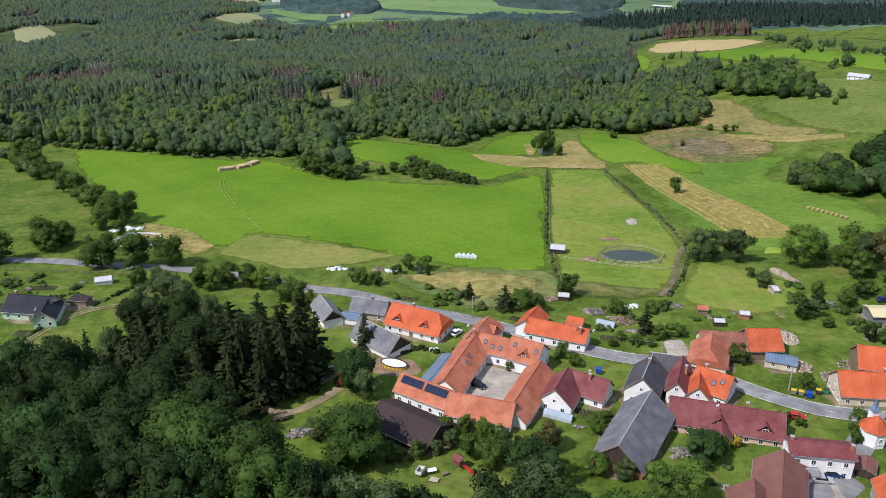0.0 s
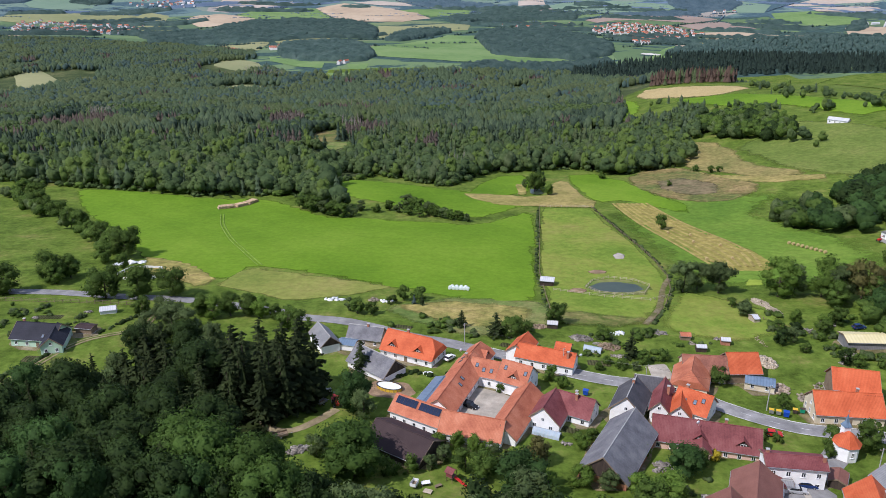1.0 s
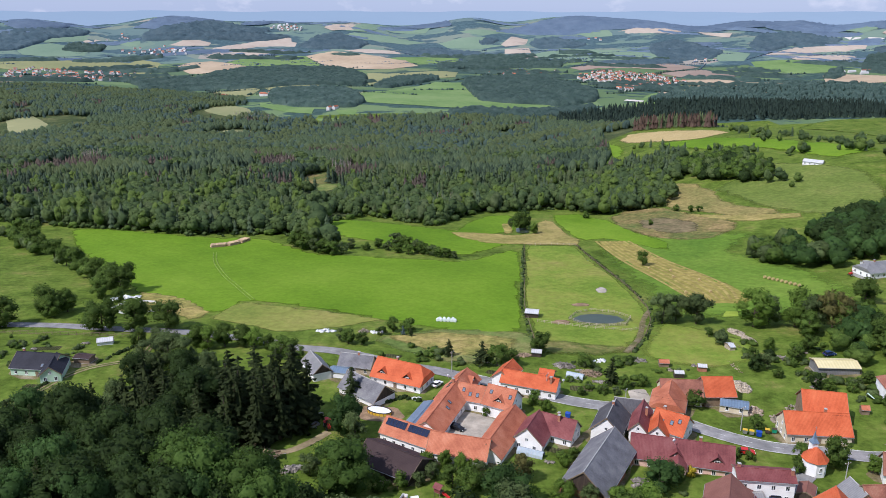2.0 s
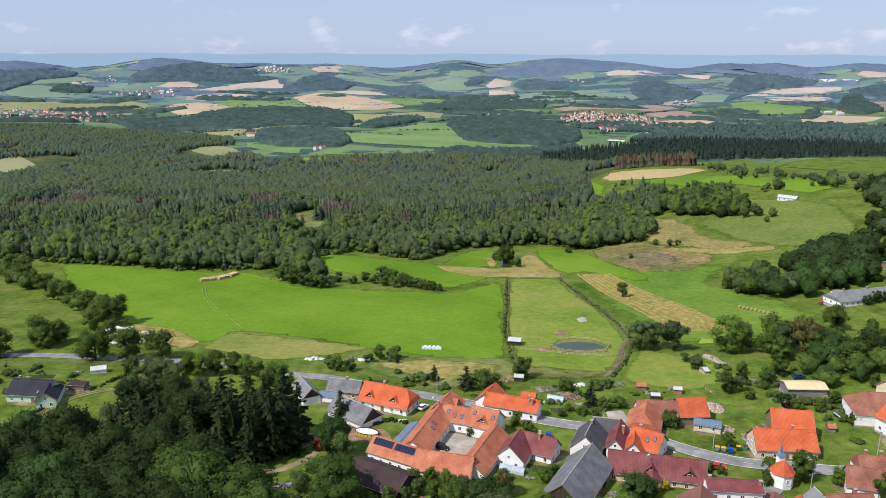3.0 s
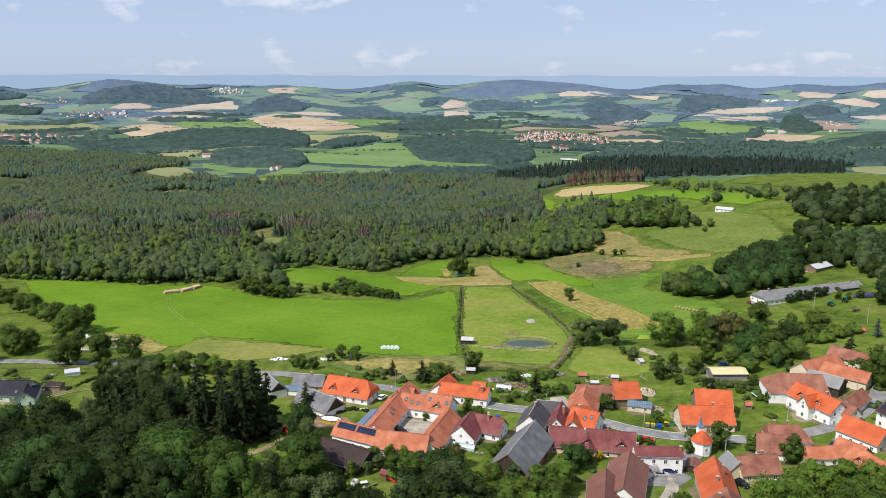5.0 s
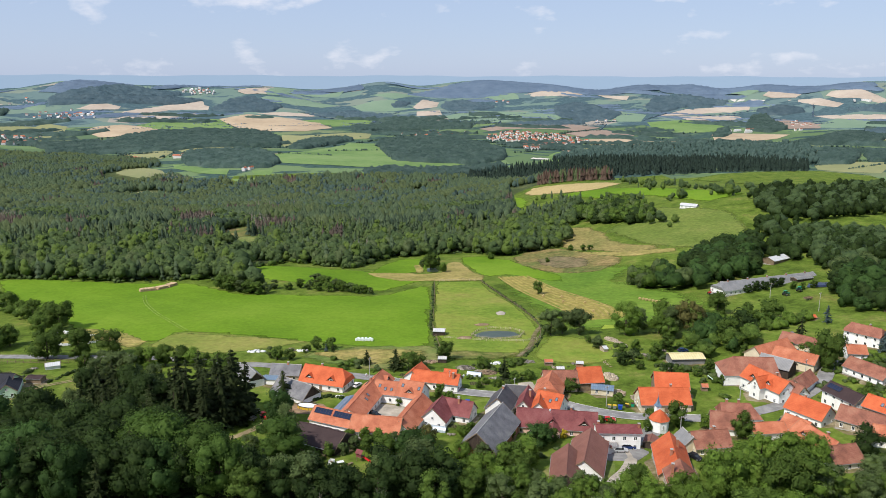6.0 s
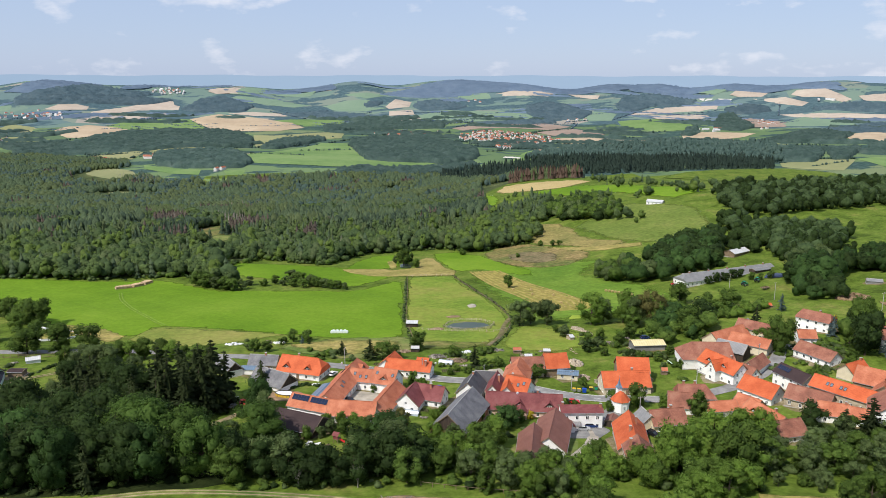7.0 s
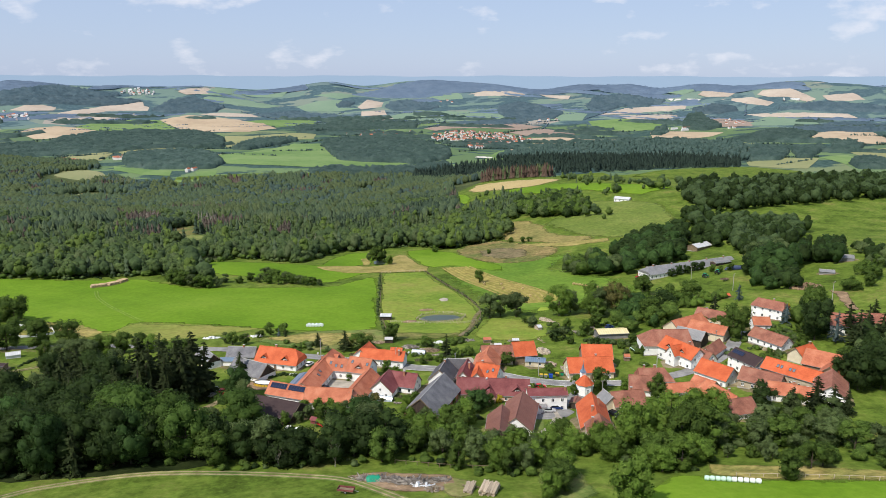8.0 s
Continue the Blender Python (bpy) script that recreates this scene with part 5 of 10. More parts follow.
def side_pose(side, along, z, L, W):
    """Pose on a wall: f and b are the long sides at -y and +y, l and r the gables."""
    return {"f": pose(along, -W / 2, z), "b": pose(along, W / 2, z, 0, 0, 180), "l": pose(-L / 2, along, z, 0, 0, -90), "r": pose(L / 2, along, z, 0, 0, 90)}[side]


YARDS = []


def house(label, at, L, W, turn, he, hr, wall, roof, name="house", windows="", doors="", chimneys=(), dormers=(), skylights=(), hip=None, boards="", solar=(), over=0.45, storeys=1, roof_label="", sink=0.0, category="house", plinth=True):
    """A house whose ridge runs along its own x. windows and doors: letters of the walls that have them."""
    x, y = at
    ca, sa = math.cos(radians(turn)), math.sin(radians(turn))
    z = min(height(x + ca * dx - sa * dy, y + sa * dx + ca * dy) for dx in (-L / 2, L / 2) for dy in (-W / 2, W / 2))
    z = (z + height(x, y)) / 2 - sink
    YARDS.append((x, y, L, W, turn))
    root = empty(name, pose(x, y, z, 0, 0, turn), label, category, "village buildings")
    wl_, ww = L - 2 * over * 0.7, W - 2 * over
    rise = (hr - he) / (W / 2)
    he_w = he + over * rise - 0.05
    bm = bmesh.new()
    if hip and not hip[2]:
        box(bm, -wl_ / 2, wl_ / 2, -ww / 2, ww / 2, -1.2, he + 0.05)
    else:
        top = hr - 0.3 if not hip else he + (hr - he) * hip[2] - 0.3
        cut = max(0.0, (hr - 0.3 - top) / rise) * 0.92
        tops = [(cut, top), (-cut, top)] if cut > 0.1 else [(0, top)]
        prism(bm, [(-ww / 2, -1.2), (ww / 2, -1.2), (ww / 2, he_w - 0.25), *tops, (-ww / 2, he_w - 0.25)], -wl_ / 2, wl_ / 2)
    part("wall", bm, wall, root)
    if plinth:
        part("plinth", boxes((-wl_ / 2 - 0.05, wl_ / 2 + 0.05, -ww / 2 - 0.05, ww / 2 + 0.05, -1.2, 0.35)), concrete, root, "grey rendered plinth")
    if hip:
        part("roof", hip_roof(L, W, he, hr, *hip), roof, root, roof_label)
    else:
        part("roof", gable_roof(L, W, he, hr), roof, root, roof_label)
        for s in (-1, 1):
            bm = bmesh.new()
            prism(bm, [(-W / 2, he - 0.3), (-W / 2, he + 0.03), (0, hr + 0.03), (W / 2, he + 0.03), (W / 2, he - 0.3), (0, hr - 0.33)], s * L / 2 - 0.02 if s > 0 else -L / 2 - 0.06, s * L / 2 + 0.06 if s > 0 else -L / 2 + 0.02)
            part("verge_board", bm, timber, root)
    ridge = (-L / 2 + (hip[0] if hip else 0), L / 2 - (hip[1] if hip else 0))
    if ridge[1] - ridge[0] > 0.5:
        part("ridge_cap", rods([((ridge[0], 0, hr - 0.02), (ridge[1], 0, hr - 0.02))], 0.14, 6), concrete if roof in (slate, slate_dark, tin_grey) else roof, root)
    for s in (-1, 1):
        part("gutter", rods([((-L / 2, s * (W / 2 + 0.05), he - 0.16), (L / 2, s * (W / 2 + 0.05), he - 0.16))], 0.07, 6), metal_grey, root, "grey metal gutter")
    for g in boards:
        s = {"l": -1, "r": 1}[g]
        bm = bmesh.new()
        b0 = he_w - 0.4
        prism(bm, [(-ww / 2 * 0.98, b0), (ww / 2 * 0.98, b0), (ww / 2 * 0.93, b0 + 0.2), (0, hr - 0.36), (-ww / 2 * 0.93, b0 + 0.2)], s * wl_ / 2 - 0.04, s * wl_ / 2 + 0.05)
        part("gable_boarding", bm, board, root, "dark boarded gable")
    for sd in windows:
        span = wl_ if sd in "fb" else ww
        n = max(1, int(span / 2.9))
        for lev in range(storeys):
            zz = 1.55 + lev * 2.7
            if zz + 0.7 > he_w and sd in "fb":
                continue
            for i in range(n):
                a = (i + 0.5) / n * span - span / 2
                if sd in doors and i == n // 2 and lev == 0:
                    continue
                add_window(root, side_pose(sd, a, zz, wl_, ww))
        if sd in "lr" and hr - he > 2.6 and sd not in boards:
            add_window(root, side_pose(sd, 0, he_w + 0.45, wl_, ww), 0.8, 0.9)
    for sd in doors:
        span = wl_ if sd in "fb" else ww
        n = max(1, int(span / 2.9))
        a = (n // 2 + 0.5) / n * span - span / 2
        d = share("door", door_mesh(), root, side_pose(sd, a, 1.05, wl_, ww), "brown wooden door")
        share("door_handle", handle_mesh(), d)
    for u, v in chimneys:
        px, py = u * L / 2, v * W / 2
        zt = hr - abs(v) * (hr - he)
        ch = part("chimney", boxes((px - 0.32, px + 0.32, py - 0.32, py + 0.32, zt - 0.6, hr + 0.75)), brick, root, "brick chimney or roof vent stack")
        part("chimney_cap", boxes((px - 0.4, px + 0.4, py - 0.4, py + 0.4, hr + 0.75, hr + 0.88)), concrete, ch)
    for u, s in dormers:
        add_dormer(root, u * L / 2, s, L, W, he, hr, roof)
    pitch = math.degrees(math.atan(rise))
    for u, v in skylights:
        s = -1 if v < 0 else 1
        m = pose(u * L / 2, v * W / 2, hr - abs(v) * (hr - he) + 0.05, s * -pitch, 0, 0)
        sk = share("skylight", skylight_mesh(), root, m)
        share("pane", skylight_pane(), sk)
    for u, v, wide, cols in solar:
        s = -1 if v < 0 else 1
        for c in range(cols):
            m = pose(u * L / 2 + (c - (cols - 1) / 2) * wide * 1.03, v * W / 2, hr - abs(v) * (hr - he) + 0.14, s * -pitch, 0, 0)
            panel = share("solar_panel", solar_mesh(), root, m @ Matrix.Diagonal((wide / 1.0, 1, 1, 1)))
            share("panel_frame", solar_frame(), panel)
    return root


_made = {}


def once(key, bm_maker, mat):
    if key not in _made:
        bm = bm_maker()
        me = bpy.data.meshes.new(key)
        bm.to_mesh(me)
        bm.free()
        me.materials.append(mat)
        _made[key] = me
    return _made[key]


def door_mesh():
    return once("door", lambda: boxes((-0.55, 0.55, -0.06, 0.06, -1.05, 1.05), (-0.45, 0.45, -0.09, 0.0, -0.95, 0.0), (-0.45, 0.45, -0.09, 0.0, 0.1, 0.95)), timber)


def handle_mesh():
    return once("door_handle", lambda: boxes((0.36, 0.42, -0.16, -0.06, -0.08, 0.02), (0.28, 0.42, -0.16, -0.13, -0.02, 0.02)), metal_grey)


def skylight_mesh():
    return once("skylight", lambda: boxes((-0.45, 0.45, -0.65, -0.55, -0.05, 0.09), (-0.45, 0.45, 0.55, 0.65, -0.05, 0.09), (-0.45, -0.36, -0.55, 0.55, -0.05, 0.09), (0.36, 0.45, -0.55, 0.55, -0.05, 0.09)), board)


def skylight_pane():
    return once("skylight_pane", lambda: boxes((-0.36, 0.36, -0.55, 0.55, 0.0, 0.06)), solar_sky)


def solar_mesh():
    return once("solar_panel", lambda: boxes((-0.5, 0.5, -0.95, 0.95, 0.0, 0.05)), solar_glass)


def solar_frame():
    return once("panel_frame", lambda: boxes((-0.5, 0.5, -1.0, -0.95, -0.02, 0.06), (-0.5, 0.5, 0.95, 1.0, -0.02, 0.06), (-0.5, -0.47, -0.95, 0.95, -0.02, 0.06), (0.47, 0.5, -0.95, 0.95, -0.02, 0.06)), board)


solar_sky = material("skylight_glass", [(0.12, 0.15, 0.19), (0.18, 0.21, 0.25)], 0.1, 0.5, 2.0, spec=0.6)


def add_dormer(root, u, s, L, W, he, hr, roof):
    """A small gabled dormer on the slope at side s (-1 front, 1 back)."""
    wide, tall = 2.9, 1.7
    y_front = s * W / 2 * 0.72
    rise = (hr - he) / (W / 2)
    z0 = hr - abs(y_front) * rise
    bm = bmesh.new()
    reach = abs(y_front) - 0.15
    a = [bm.verts.new((u + dx, y_front, z0 + dz)) for dx, dz in ((-wide / 2, -0.35), (wide / 2, -0.35), (wide / 2, 0.25), (0, tall - 0.12), (-wide / 2, 0.25))]
    b = [bm.verts.new((v.co.x, y_front - s * reach, v.co.z)) for v in a]
    for i in range(5):
        bm.faces.new((a[i], a[(i + 1) % 5], b[(i + 1) % 5], b[i]))
    bm.faces.new(a), bm.faces.new(b)
    bmesh.ops.recalc_face_normals(bm, faces=bm.faces)
    d = part("dormer", bm, board, root, "boarded dormer")
    bm = bmesh.new()
    sec = [(-wide / 2 - 0.35, 0.02), (0, tall), (wide / 2 + 0.35, 0.02), (wide / 2 + 0.35, -0.14), (0, tall - 0.16), (-wide / 2 - 0.35, -0.14)]
    a = [bm.verts.new((u + p, y_front + s * 0.35, z0 + q)) for p, q in sec]
    b = [bm.verts.new((u + p, y_front - s * (q / rise if rise else 1) - s * 0.1 - s * 0.2, z0 + q)) for p, q in sec]
    for i in range(6):
        bm.faces.new((a[i], a[(i + 1) % 6], b[(i + 1) % 6], b[i]))
    bm.faces.new(a), bm.faces.new(b)
    bmesh.ops.recalc_face_normals(bm, faces=bm.faces)
    part("dormer_roof", bm, roof, d)
    add_window(d, pose(u, y_front + s * 0.02, z0 + 0.1, 0, 0, 0 if s < 0 else 180), 1.3, 0.7)


# the farm round its courtyard
house("long orange-roofed farmhouse with white walls and two dormers", (-13.6, 194.8), 18.0, 10.2, -25.3, 2.6, 7.5, plaster_white, tile_orange, "farmhouse", "fr", "f", [(-0.2, 0.1)], [(-0.55, -1), (0.42, -1)], hip=(0.3, 2.4, 0.45))
house("grey-roofed old stone cottage by the road", (-28.6, 204.0), 11.6, 7.1, -14.2, 2.8, 5.8, rubble, slate, "cottage", "f", "", [(0.1, 0.0)])
house("small grey barn with whitewashed gable", (-41.5, 201.0), 12.0, 6.7, -61.6, 3.0, 6.0, plaster_white, tin_grey, "barn", "", "", boards="r")
house("low grey-roofed barn with boarded gable", (-23.8, 185.6), 16.1, 9.5, -40.9, 2.2, 6.2, plaster_white, slate, "barn", "", "", boards="r")
house("white farm wing with solar panels on clay tiles", (-9.0, 156.7), 15.6, 8.2, -30.8, 3.4, 6.6, plaster_white, tile_clay, "farm_wing", "f", "", [], solar=[(-0.47, -0.3, 1.0, 6), (0.42, -0.3, 1.0, 6)])
house("long clay-tiled farm wing beside the courtyard", (-0.4, 171.9), 28.2, 9.4, 70.0, 3.2, 6.6, plaster_white, tile_clay, "farm_wing", "f", "", [(0.75, 0.2)], skylights=[(-0.18, -0.45), (0.02, -0.35), (0.85, 0.5), (0.7, 0.5)])
house("clay-tiled link building of the farm", (8.1, 179.8), 8.8, 8.4, -19.9, 3.5, 6.9, plaster_white, tile_clay, "farm_wing", "f", "", skylights=[(-0.5, -0.4), (0.0, -0.6), (0.5, -0.6)])
house("clay-tiled farmhouse end towards the road", (5.4, 188.2), 9.4, 8.5, -114.3, 3.2, 7.0, plaster_white, tile_clay, "farm_wing", "l", "", [], [(-0.1, 1)], hip=(1.6, 0.2, 0.4))
house("white farm dwelling with orange tiled roof", (16.5, 175.5), 9.2, 9.9, -28.2, 4.0, 8.2, plaster_white, tile_clay, "farmhouse", "fr", "f", [], [(0.1, -1)], skylights=[(-0.6, -0.35), (0.7, -0.4)])
house("plain clay-tiled farm wing without dormers", (4.0, 149.7), 16.0, 9.2, -15.8, 3.0, 6.7, plaster_white, tile_clay, "farm_wing", "f")
house("clay-tiled farm wing closing the courtyard", (14.9, 157.0), 22.5, 8.6, 66.4, 3.0, 6.5, plaster_white, tile_clay, "farm_wing", "b")
house("large dark brown sheet-roofed barn under trees", (-12.5, 143.5), 17.0, 12.0, -33.0, 3.0, 6.2, board, tile_dark, "barn")
# along the road
house("long orange-roofed white house by the road", (26.0, 189.0), 17.8, 7.2, -21.7, 3.2, 6.1, plaster_white, tile_orange, "house", "fr", "", [(0.75, -0.4)])
house("orange-roofed wing of the roadside house", (19.2, 195.5), 9.9, 7.0, -116.6, 3.2, 6.1, plaster_white, tile_orange, "house", "l")
house("small orange-roofed wooden outbuilding", (32.1, 197.2), 5.0, 4.8, -20.5, 2.4, 3.8, timber, tile_orange, "shed", category="shed")
house("white cottage with maroon roof and windowed gable", (23.4, 158.2), 10.6, 9.4, -114.2, 2.8, 7.2, plaster_white, tile_maroon, "cottage", "r", "", [])
house("maroon-roofed wing of the white cottage", (30.5, 160.9), 10.8, 8.4, -28.7, 2.8, 6.7, plaster_white, tile_maroon, "cottage", "fr", "", [(0.0, 0.1), (0.1, -0.2)])
house("big grey-slated barn with dark open gable", (37.4, 139.4), 23.2, 12.0, -119.1, 3.5, 8.9, brick, slate, "barn", boards="r")
house("tall white house with grey slate gable roof", (45.0, 162.7), 12.0, 8.8, -113.8, 4.0, 8.3, plaster_white, slate_dark, "house", "r", "", [(-0.4, 0.0)], storeys=1)
house("dark-slated back wing between the houses", (51.4, 171.0), 7.5, 6.8, -14.4, 4.0, 7.0, plaster_white, slate_dark, "house", "b")
house("narrow white gabled house with maroon roof", (53.4, 163.8), 13.4, 5.4, -109.9, 4.0, 7.0, plaster_white, tile_maroon, "house", "r", "", [(-0.1, 0.5)])
house("orange-roofed house with skylights", (61.6, 162.5), 9.4, 9.4, -34.7, 3.2, 7.2, plaster_white, tile_orange, "house", "fr", "", [(-0.5, 0.1)], skylights=[(-0.4, -0.55), (0.15, -0.5), (0.55, -0.35)])
house("white gabled front of the orange-roofed house", (57.4, 160.8), 9.6, 6.2, -107.6, 3.2, 6.4, plaster_white, tile_orange, "house", "r", "", [])
house("long pink house with maroon roof and two dormers", (59.8, 147.5), 25.2, 10.2, -14.6, 2.8, 7.0, plaster_pink, tile_maroon, "house", "f", "f", [(0.35, 0.15)], [(-0.1, -1), (0.66, -1)])
house("red-roofed farmhouse wing with pale ridge", (69.9, 183.6), 12.4, 8.6, -4.9, 3.5, 7.0, plaster_cream, tile_old, "house", "f")
house("cream house with half-hipped orange roof", (64.9, 177.5), 11.8, 10.3, -110.5, 3.0, 7.2, plaster_cream, tile_clay, "house", "r", "", [], hip=(0.2, 2.2, 0.45))
house("bright orange-roofed timber barn beside the house", (80.7, 184.4), 9.4, 10.5, 1.4, 3.5, 7.6, timber, tile_orange, "barn", "")
house("tall orange-roofed timber barn behind the house", (106.7, 172.5), 12.0, 10.1, -12.5, 4.5, 8.7, timber, tile_orange, "barn", "")
house("long orange-roofed cream house beside the road", (100.0, 162.3), 17.2, 10.1, -5.3, 3.2, 7.5, plaster_cream, tile_orange, "house", "fl", "f", [(0.3, 0.1)])
house("two-storey white house with low red roof", (73.9, 131.6), 13.2, 6.4, -6.8, 6.0, 7.3, plaster_white, tile_maroon, "house", "frl", "f", [(-0.85, 0.1), (0.9, -0.3)], storeys=2)
house("large brown-shingled house with brick gable", (61.0, 118.4), 20.0, 10.5, -111.9, 3.5, 7.6, plaster_white, tile_brown, "house", "rf", "", [])
house("brown-shingled house wing with white gable", (53.2, 110.5), 17.0, 9.0, -106.7, 3.0, 6.8, plaster_white, tile_brown, "house", "r", "", [], boards="r")
house("orange-roofed stone farmhouse by the chapel", (83.5, 114.0), 18.0, 9.6, -104.7, 3.0, 7.4, rubble, tile_orange, "house", "r", "", [(-0.3, 0.3), (0.4, -0.2)])
house("old stone gabled barn with mossy tiles", (81.0, 102.2), 7.5, 8.4, -101.9, 3.0, 6.3, rubble, tile_old, "barn", "r", "", [(0.2, -0.6)])
house("weathered red-tiled white farmhouse", (111.2, 139.0), 10.5, 9.0, -21.2, 3.0, 6.8, plaster_white, tile_old, "house", "f")
house("brown-tiled cottage with grey gable", (99.3, 126.2), 11.6, 8.7, 2.7, 2.8, 6.4, plaster_cream, tile_old, "cottage", "fl", "", [(0.3, 0.1)])
house("hipped red-tiled white farmhouse with chimneys", (118.0, 145.0), 12.5, 8.8, -8.6, 3.5, 7.1, plaster_white, tile_old, "house", "f", "", [(-0.6, 0.2), (0.0, 0.2)], hip=(0.2, 3.0, 0))
house("low red-tiled white outbuilding", (120.3, 132.5), 11.0, 6.6, 0.5, 3.0, 5.2, plaster_white, tile_clay, "outbuilding", "f", category="outbuilding")
house("cream cottage with clay-tiled roof", (130.2, 132.3), 8.4, 7.6, -60.0, 3.0, 5.9, plaster_cream, tile_clay, "cottage", "f")
house("clay-tiled farmhouse with cross gable", (129.7, 121.0), 15.3, 8.2, -80.0, 3.2, 6.4, plaster_white, tile_clay, "house", "fr", "", [(0.4, 0.1)], [(-0.3, -1)])
house("red-tiled low end of the farmhouse", (129.6, 110.8), 9.6, 9.4, 5.6, 2.8, 6.0, plaster_white, tile_old, "house", "f")
house("orange-roofed white house with gabled front", (140.6, 143.0), 13.1, 9.0, -62.0, 3.2, 7.1, plaster_white, tile_orange, "house", "fr", "", [(-0.3, 0.05)])
house("stone-gabled house with weathered red tiles", (151.1, 131.9), 14.0, 8.8, -49.8, 3.0, 6.6, rubble, tile_old, "house", "lf", "", [])
house("two-storey white house with solar roof", (155.9, 148.1), 13.3, 8.0, -75.4, 5.0, 7.6, plaster_white, tile_dark, "house", "fr", "", [], storeys=2, solar=[(-0.5, -0.4, 1.0, 5)])
house("long bright orange-roofed barn with skylights", (164.0, 132.0), 22.0, 8.0, -59.7, 4.0, 7.2, rubble, tile_orange, "barn", "f", skylights=[(-0.5, -0.5), (-0.38, -0.5), (-0.1, -0.5), (0.02, -0.5)])
house("white fire-walled farm wing with old tiles", (165.0, 115.0), 17.0, 10.5, -127.0, 4.0, 8.1, plaster_white, tile_old, "farm_wing", "")
house("wide red-tiled open timber barn", (179.1, 138.6), 12.0, 11.0, -50.0, 3.5, 7.8, timber, tile_clay, "barn")
house("red-tiled cross wing of the barn", (177.8, 130.8), 15.4, 8.0, -140.0, 3.5, 7.0, timber, tile_clay, "barn")
house("small red-roofed cottage in a garden", (180.0, 151.1), 10.5, 7.0, 22.5, 3.0, 6.0, plaster_cream, tile_orange, "cottage", "f", "", [(0.7, 0.0)])
house("red-roofed white cottage among spruces", (150.9, 120.4), 9.0, 7.8, -30.0, 3.0, 6.0, plaster_white, tile_clay, "cottage", "f", "", [(0.8, 0.0)])
house("low red-roofed white annexe", (156.5, 115.0), 7.0, 6.3, -40.0, 3.0, 5.5, plaster_white, tile_clay, "outbuilding", "f", category="outbuilding")
house("two-storey white hipped house above the village", (197.8, 200.5), 14.0, 9.0, -55.0, 5.0, 7.8, plaster_white, tile_old, "house", "fr", "", [(0.2, 0.0)], storeys=2, hip=(1.2, 1.2, 0.3))
house("small white cottage with clay tiles", (185.3, 187.9), 7.5, 6.5, -12.9, 2.8, 5.5, plaster_white, tile_clay, "cottage", "f")
house("long white cottage with brown tiles", (178.5, 169.5), 16.0, 8.0, -70.0, 2.8, 6.0, plaster_white, tile_old, "cottage", "fr")
house("large hipped barn with weathered red roof", (139.2, 181.0), 20.0, 13.0, -10.0, 4.0, 9.0, plaster_white, tile_old, "barn", "", hip=(4.5, 1.0, 0))
house("grey sheet-roofed open barn", (151.7, 183.2), 12.0, 8.5, -50.0, 4.0, 6.8, board, tin_grey, "barn")
house("long clay-tiled farm range", (156.2, 196.2), 20.0, 9.5, 25.0, 4.0, 7.8, plaster_cream, tile_clay, "farm_wing", "f")
house("clay-tiled farm range with cream gable", (161.5, 187.1), 15.9, 8.0, -50.0, 4.0, 6.9, plaster_cream, tile_clay, "farm_wing", "r")
house("back range of the old farm", (172.2, 201.9), 15.4, 7.8, -50.0, 4.0, 6.8, plaster_cream, tile_old, "farm_wing", "f")
house("white two-storey house with bright orange roof", (139.0, 166.1), 18.0, 8.6, -72.0, 4.6, 8.4, plaster_white, tile_orange, "house", "fr", "", [(0.3, 0.2)], [(-0.4, -1), (0.35, -1)], storeys=2)
house("white gabled bay of the orange-roofed house", (135.8, 164.6), 6.5, 5.4, 18.0, 4.6, 7.9, plaster_white, tile_orange, "bay", "l", storeys=2, category="house")
house("small white gabled annexe with a garden balcony", (145.2, 159.4), 7.0, 6.0, -72.0, 3.2, 6.2, plaster_white, tile_old, "annexe", "r", category="house")
house("white-gabled barn with brown roof", (151.9, 166.8), 13.8, 6.6, 39.1, 3.0, 6.0, plaster_white, tile_old, "barn", "l")
house("pale green house with blue-black roof", (-131.5, 202.7), 15.1, 10.5, -6.2, 3.0, 6.5, plaster_green, tile_navy, "house", "fr", "f", [(-0.7, 0.1)], skylights=[(0.45, -0.75), (0.75, -0.75)])
house("green gabled wing with dark roof", (-125.0, 198.6), 11.5, 7.0, -75.4, 3.0, 5.8, plaster_green, tile_navy, "house", "rf", "", [])
house("long hall with pale yellow metal roof", (125.3, 203.0), 13.6, 7.6, -2.4, 3.0, 4.0, tin_grey, tin_yellow, "hall", category="hall")
# the five chimneys on this ridge stand in for roof vents
house("very long grey-roofed cattle barn with white walls", (219.6, 316.0), 67.0, 11.5, 15.2, 3.0, 6.4, plaster_white, tin_grey, "barn", "fl", "", [(-0.8, 0.0), (-0.4, 0.0), (0.0, 0.0), (0.4, 0.0), (0.8, 0.0)], hip=(4.0, 0.3, 0.4))
house("low lean-to before the cattle barn", (239.0, 314.5), 12.0, 5.0, 15.2, 2.2, 2.9, board, tin_grey, "lean_to", over=0.2, category="lean-to")
house("old open shed with pale sheet roof", (258.5, 376.5), 17.0, 9.0, 28.0, 3.0, 4.8, timber, tin_pale, "shed", category="shed")
house("small white barn on the hilltop", (286.6, 574.0), 15.0, 8.0, -40.0, 3.0, 4.6, plaster_white, tin_pale, "barn", "f")
house("small bright red garden hut", (199.0, 242.0), 7.0, 3.6, -8.0, 1.8, 2.6, tile_maroon, tile_orange, "hut", category="hut")
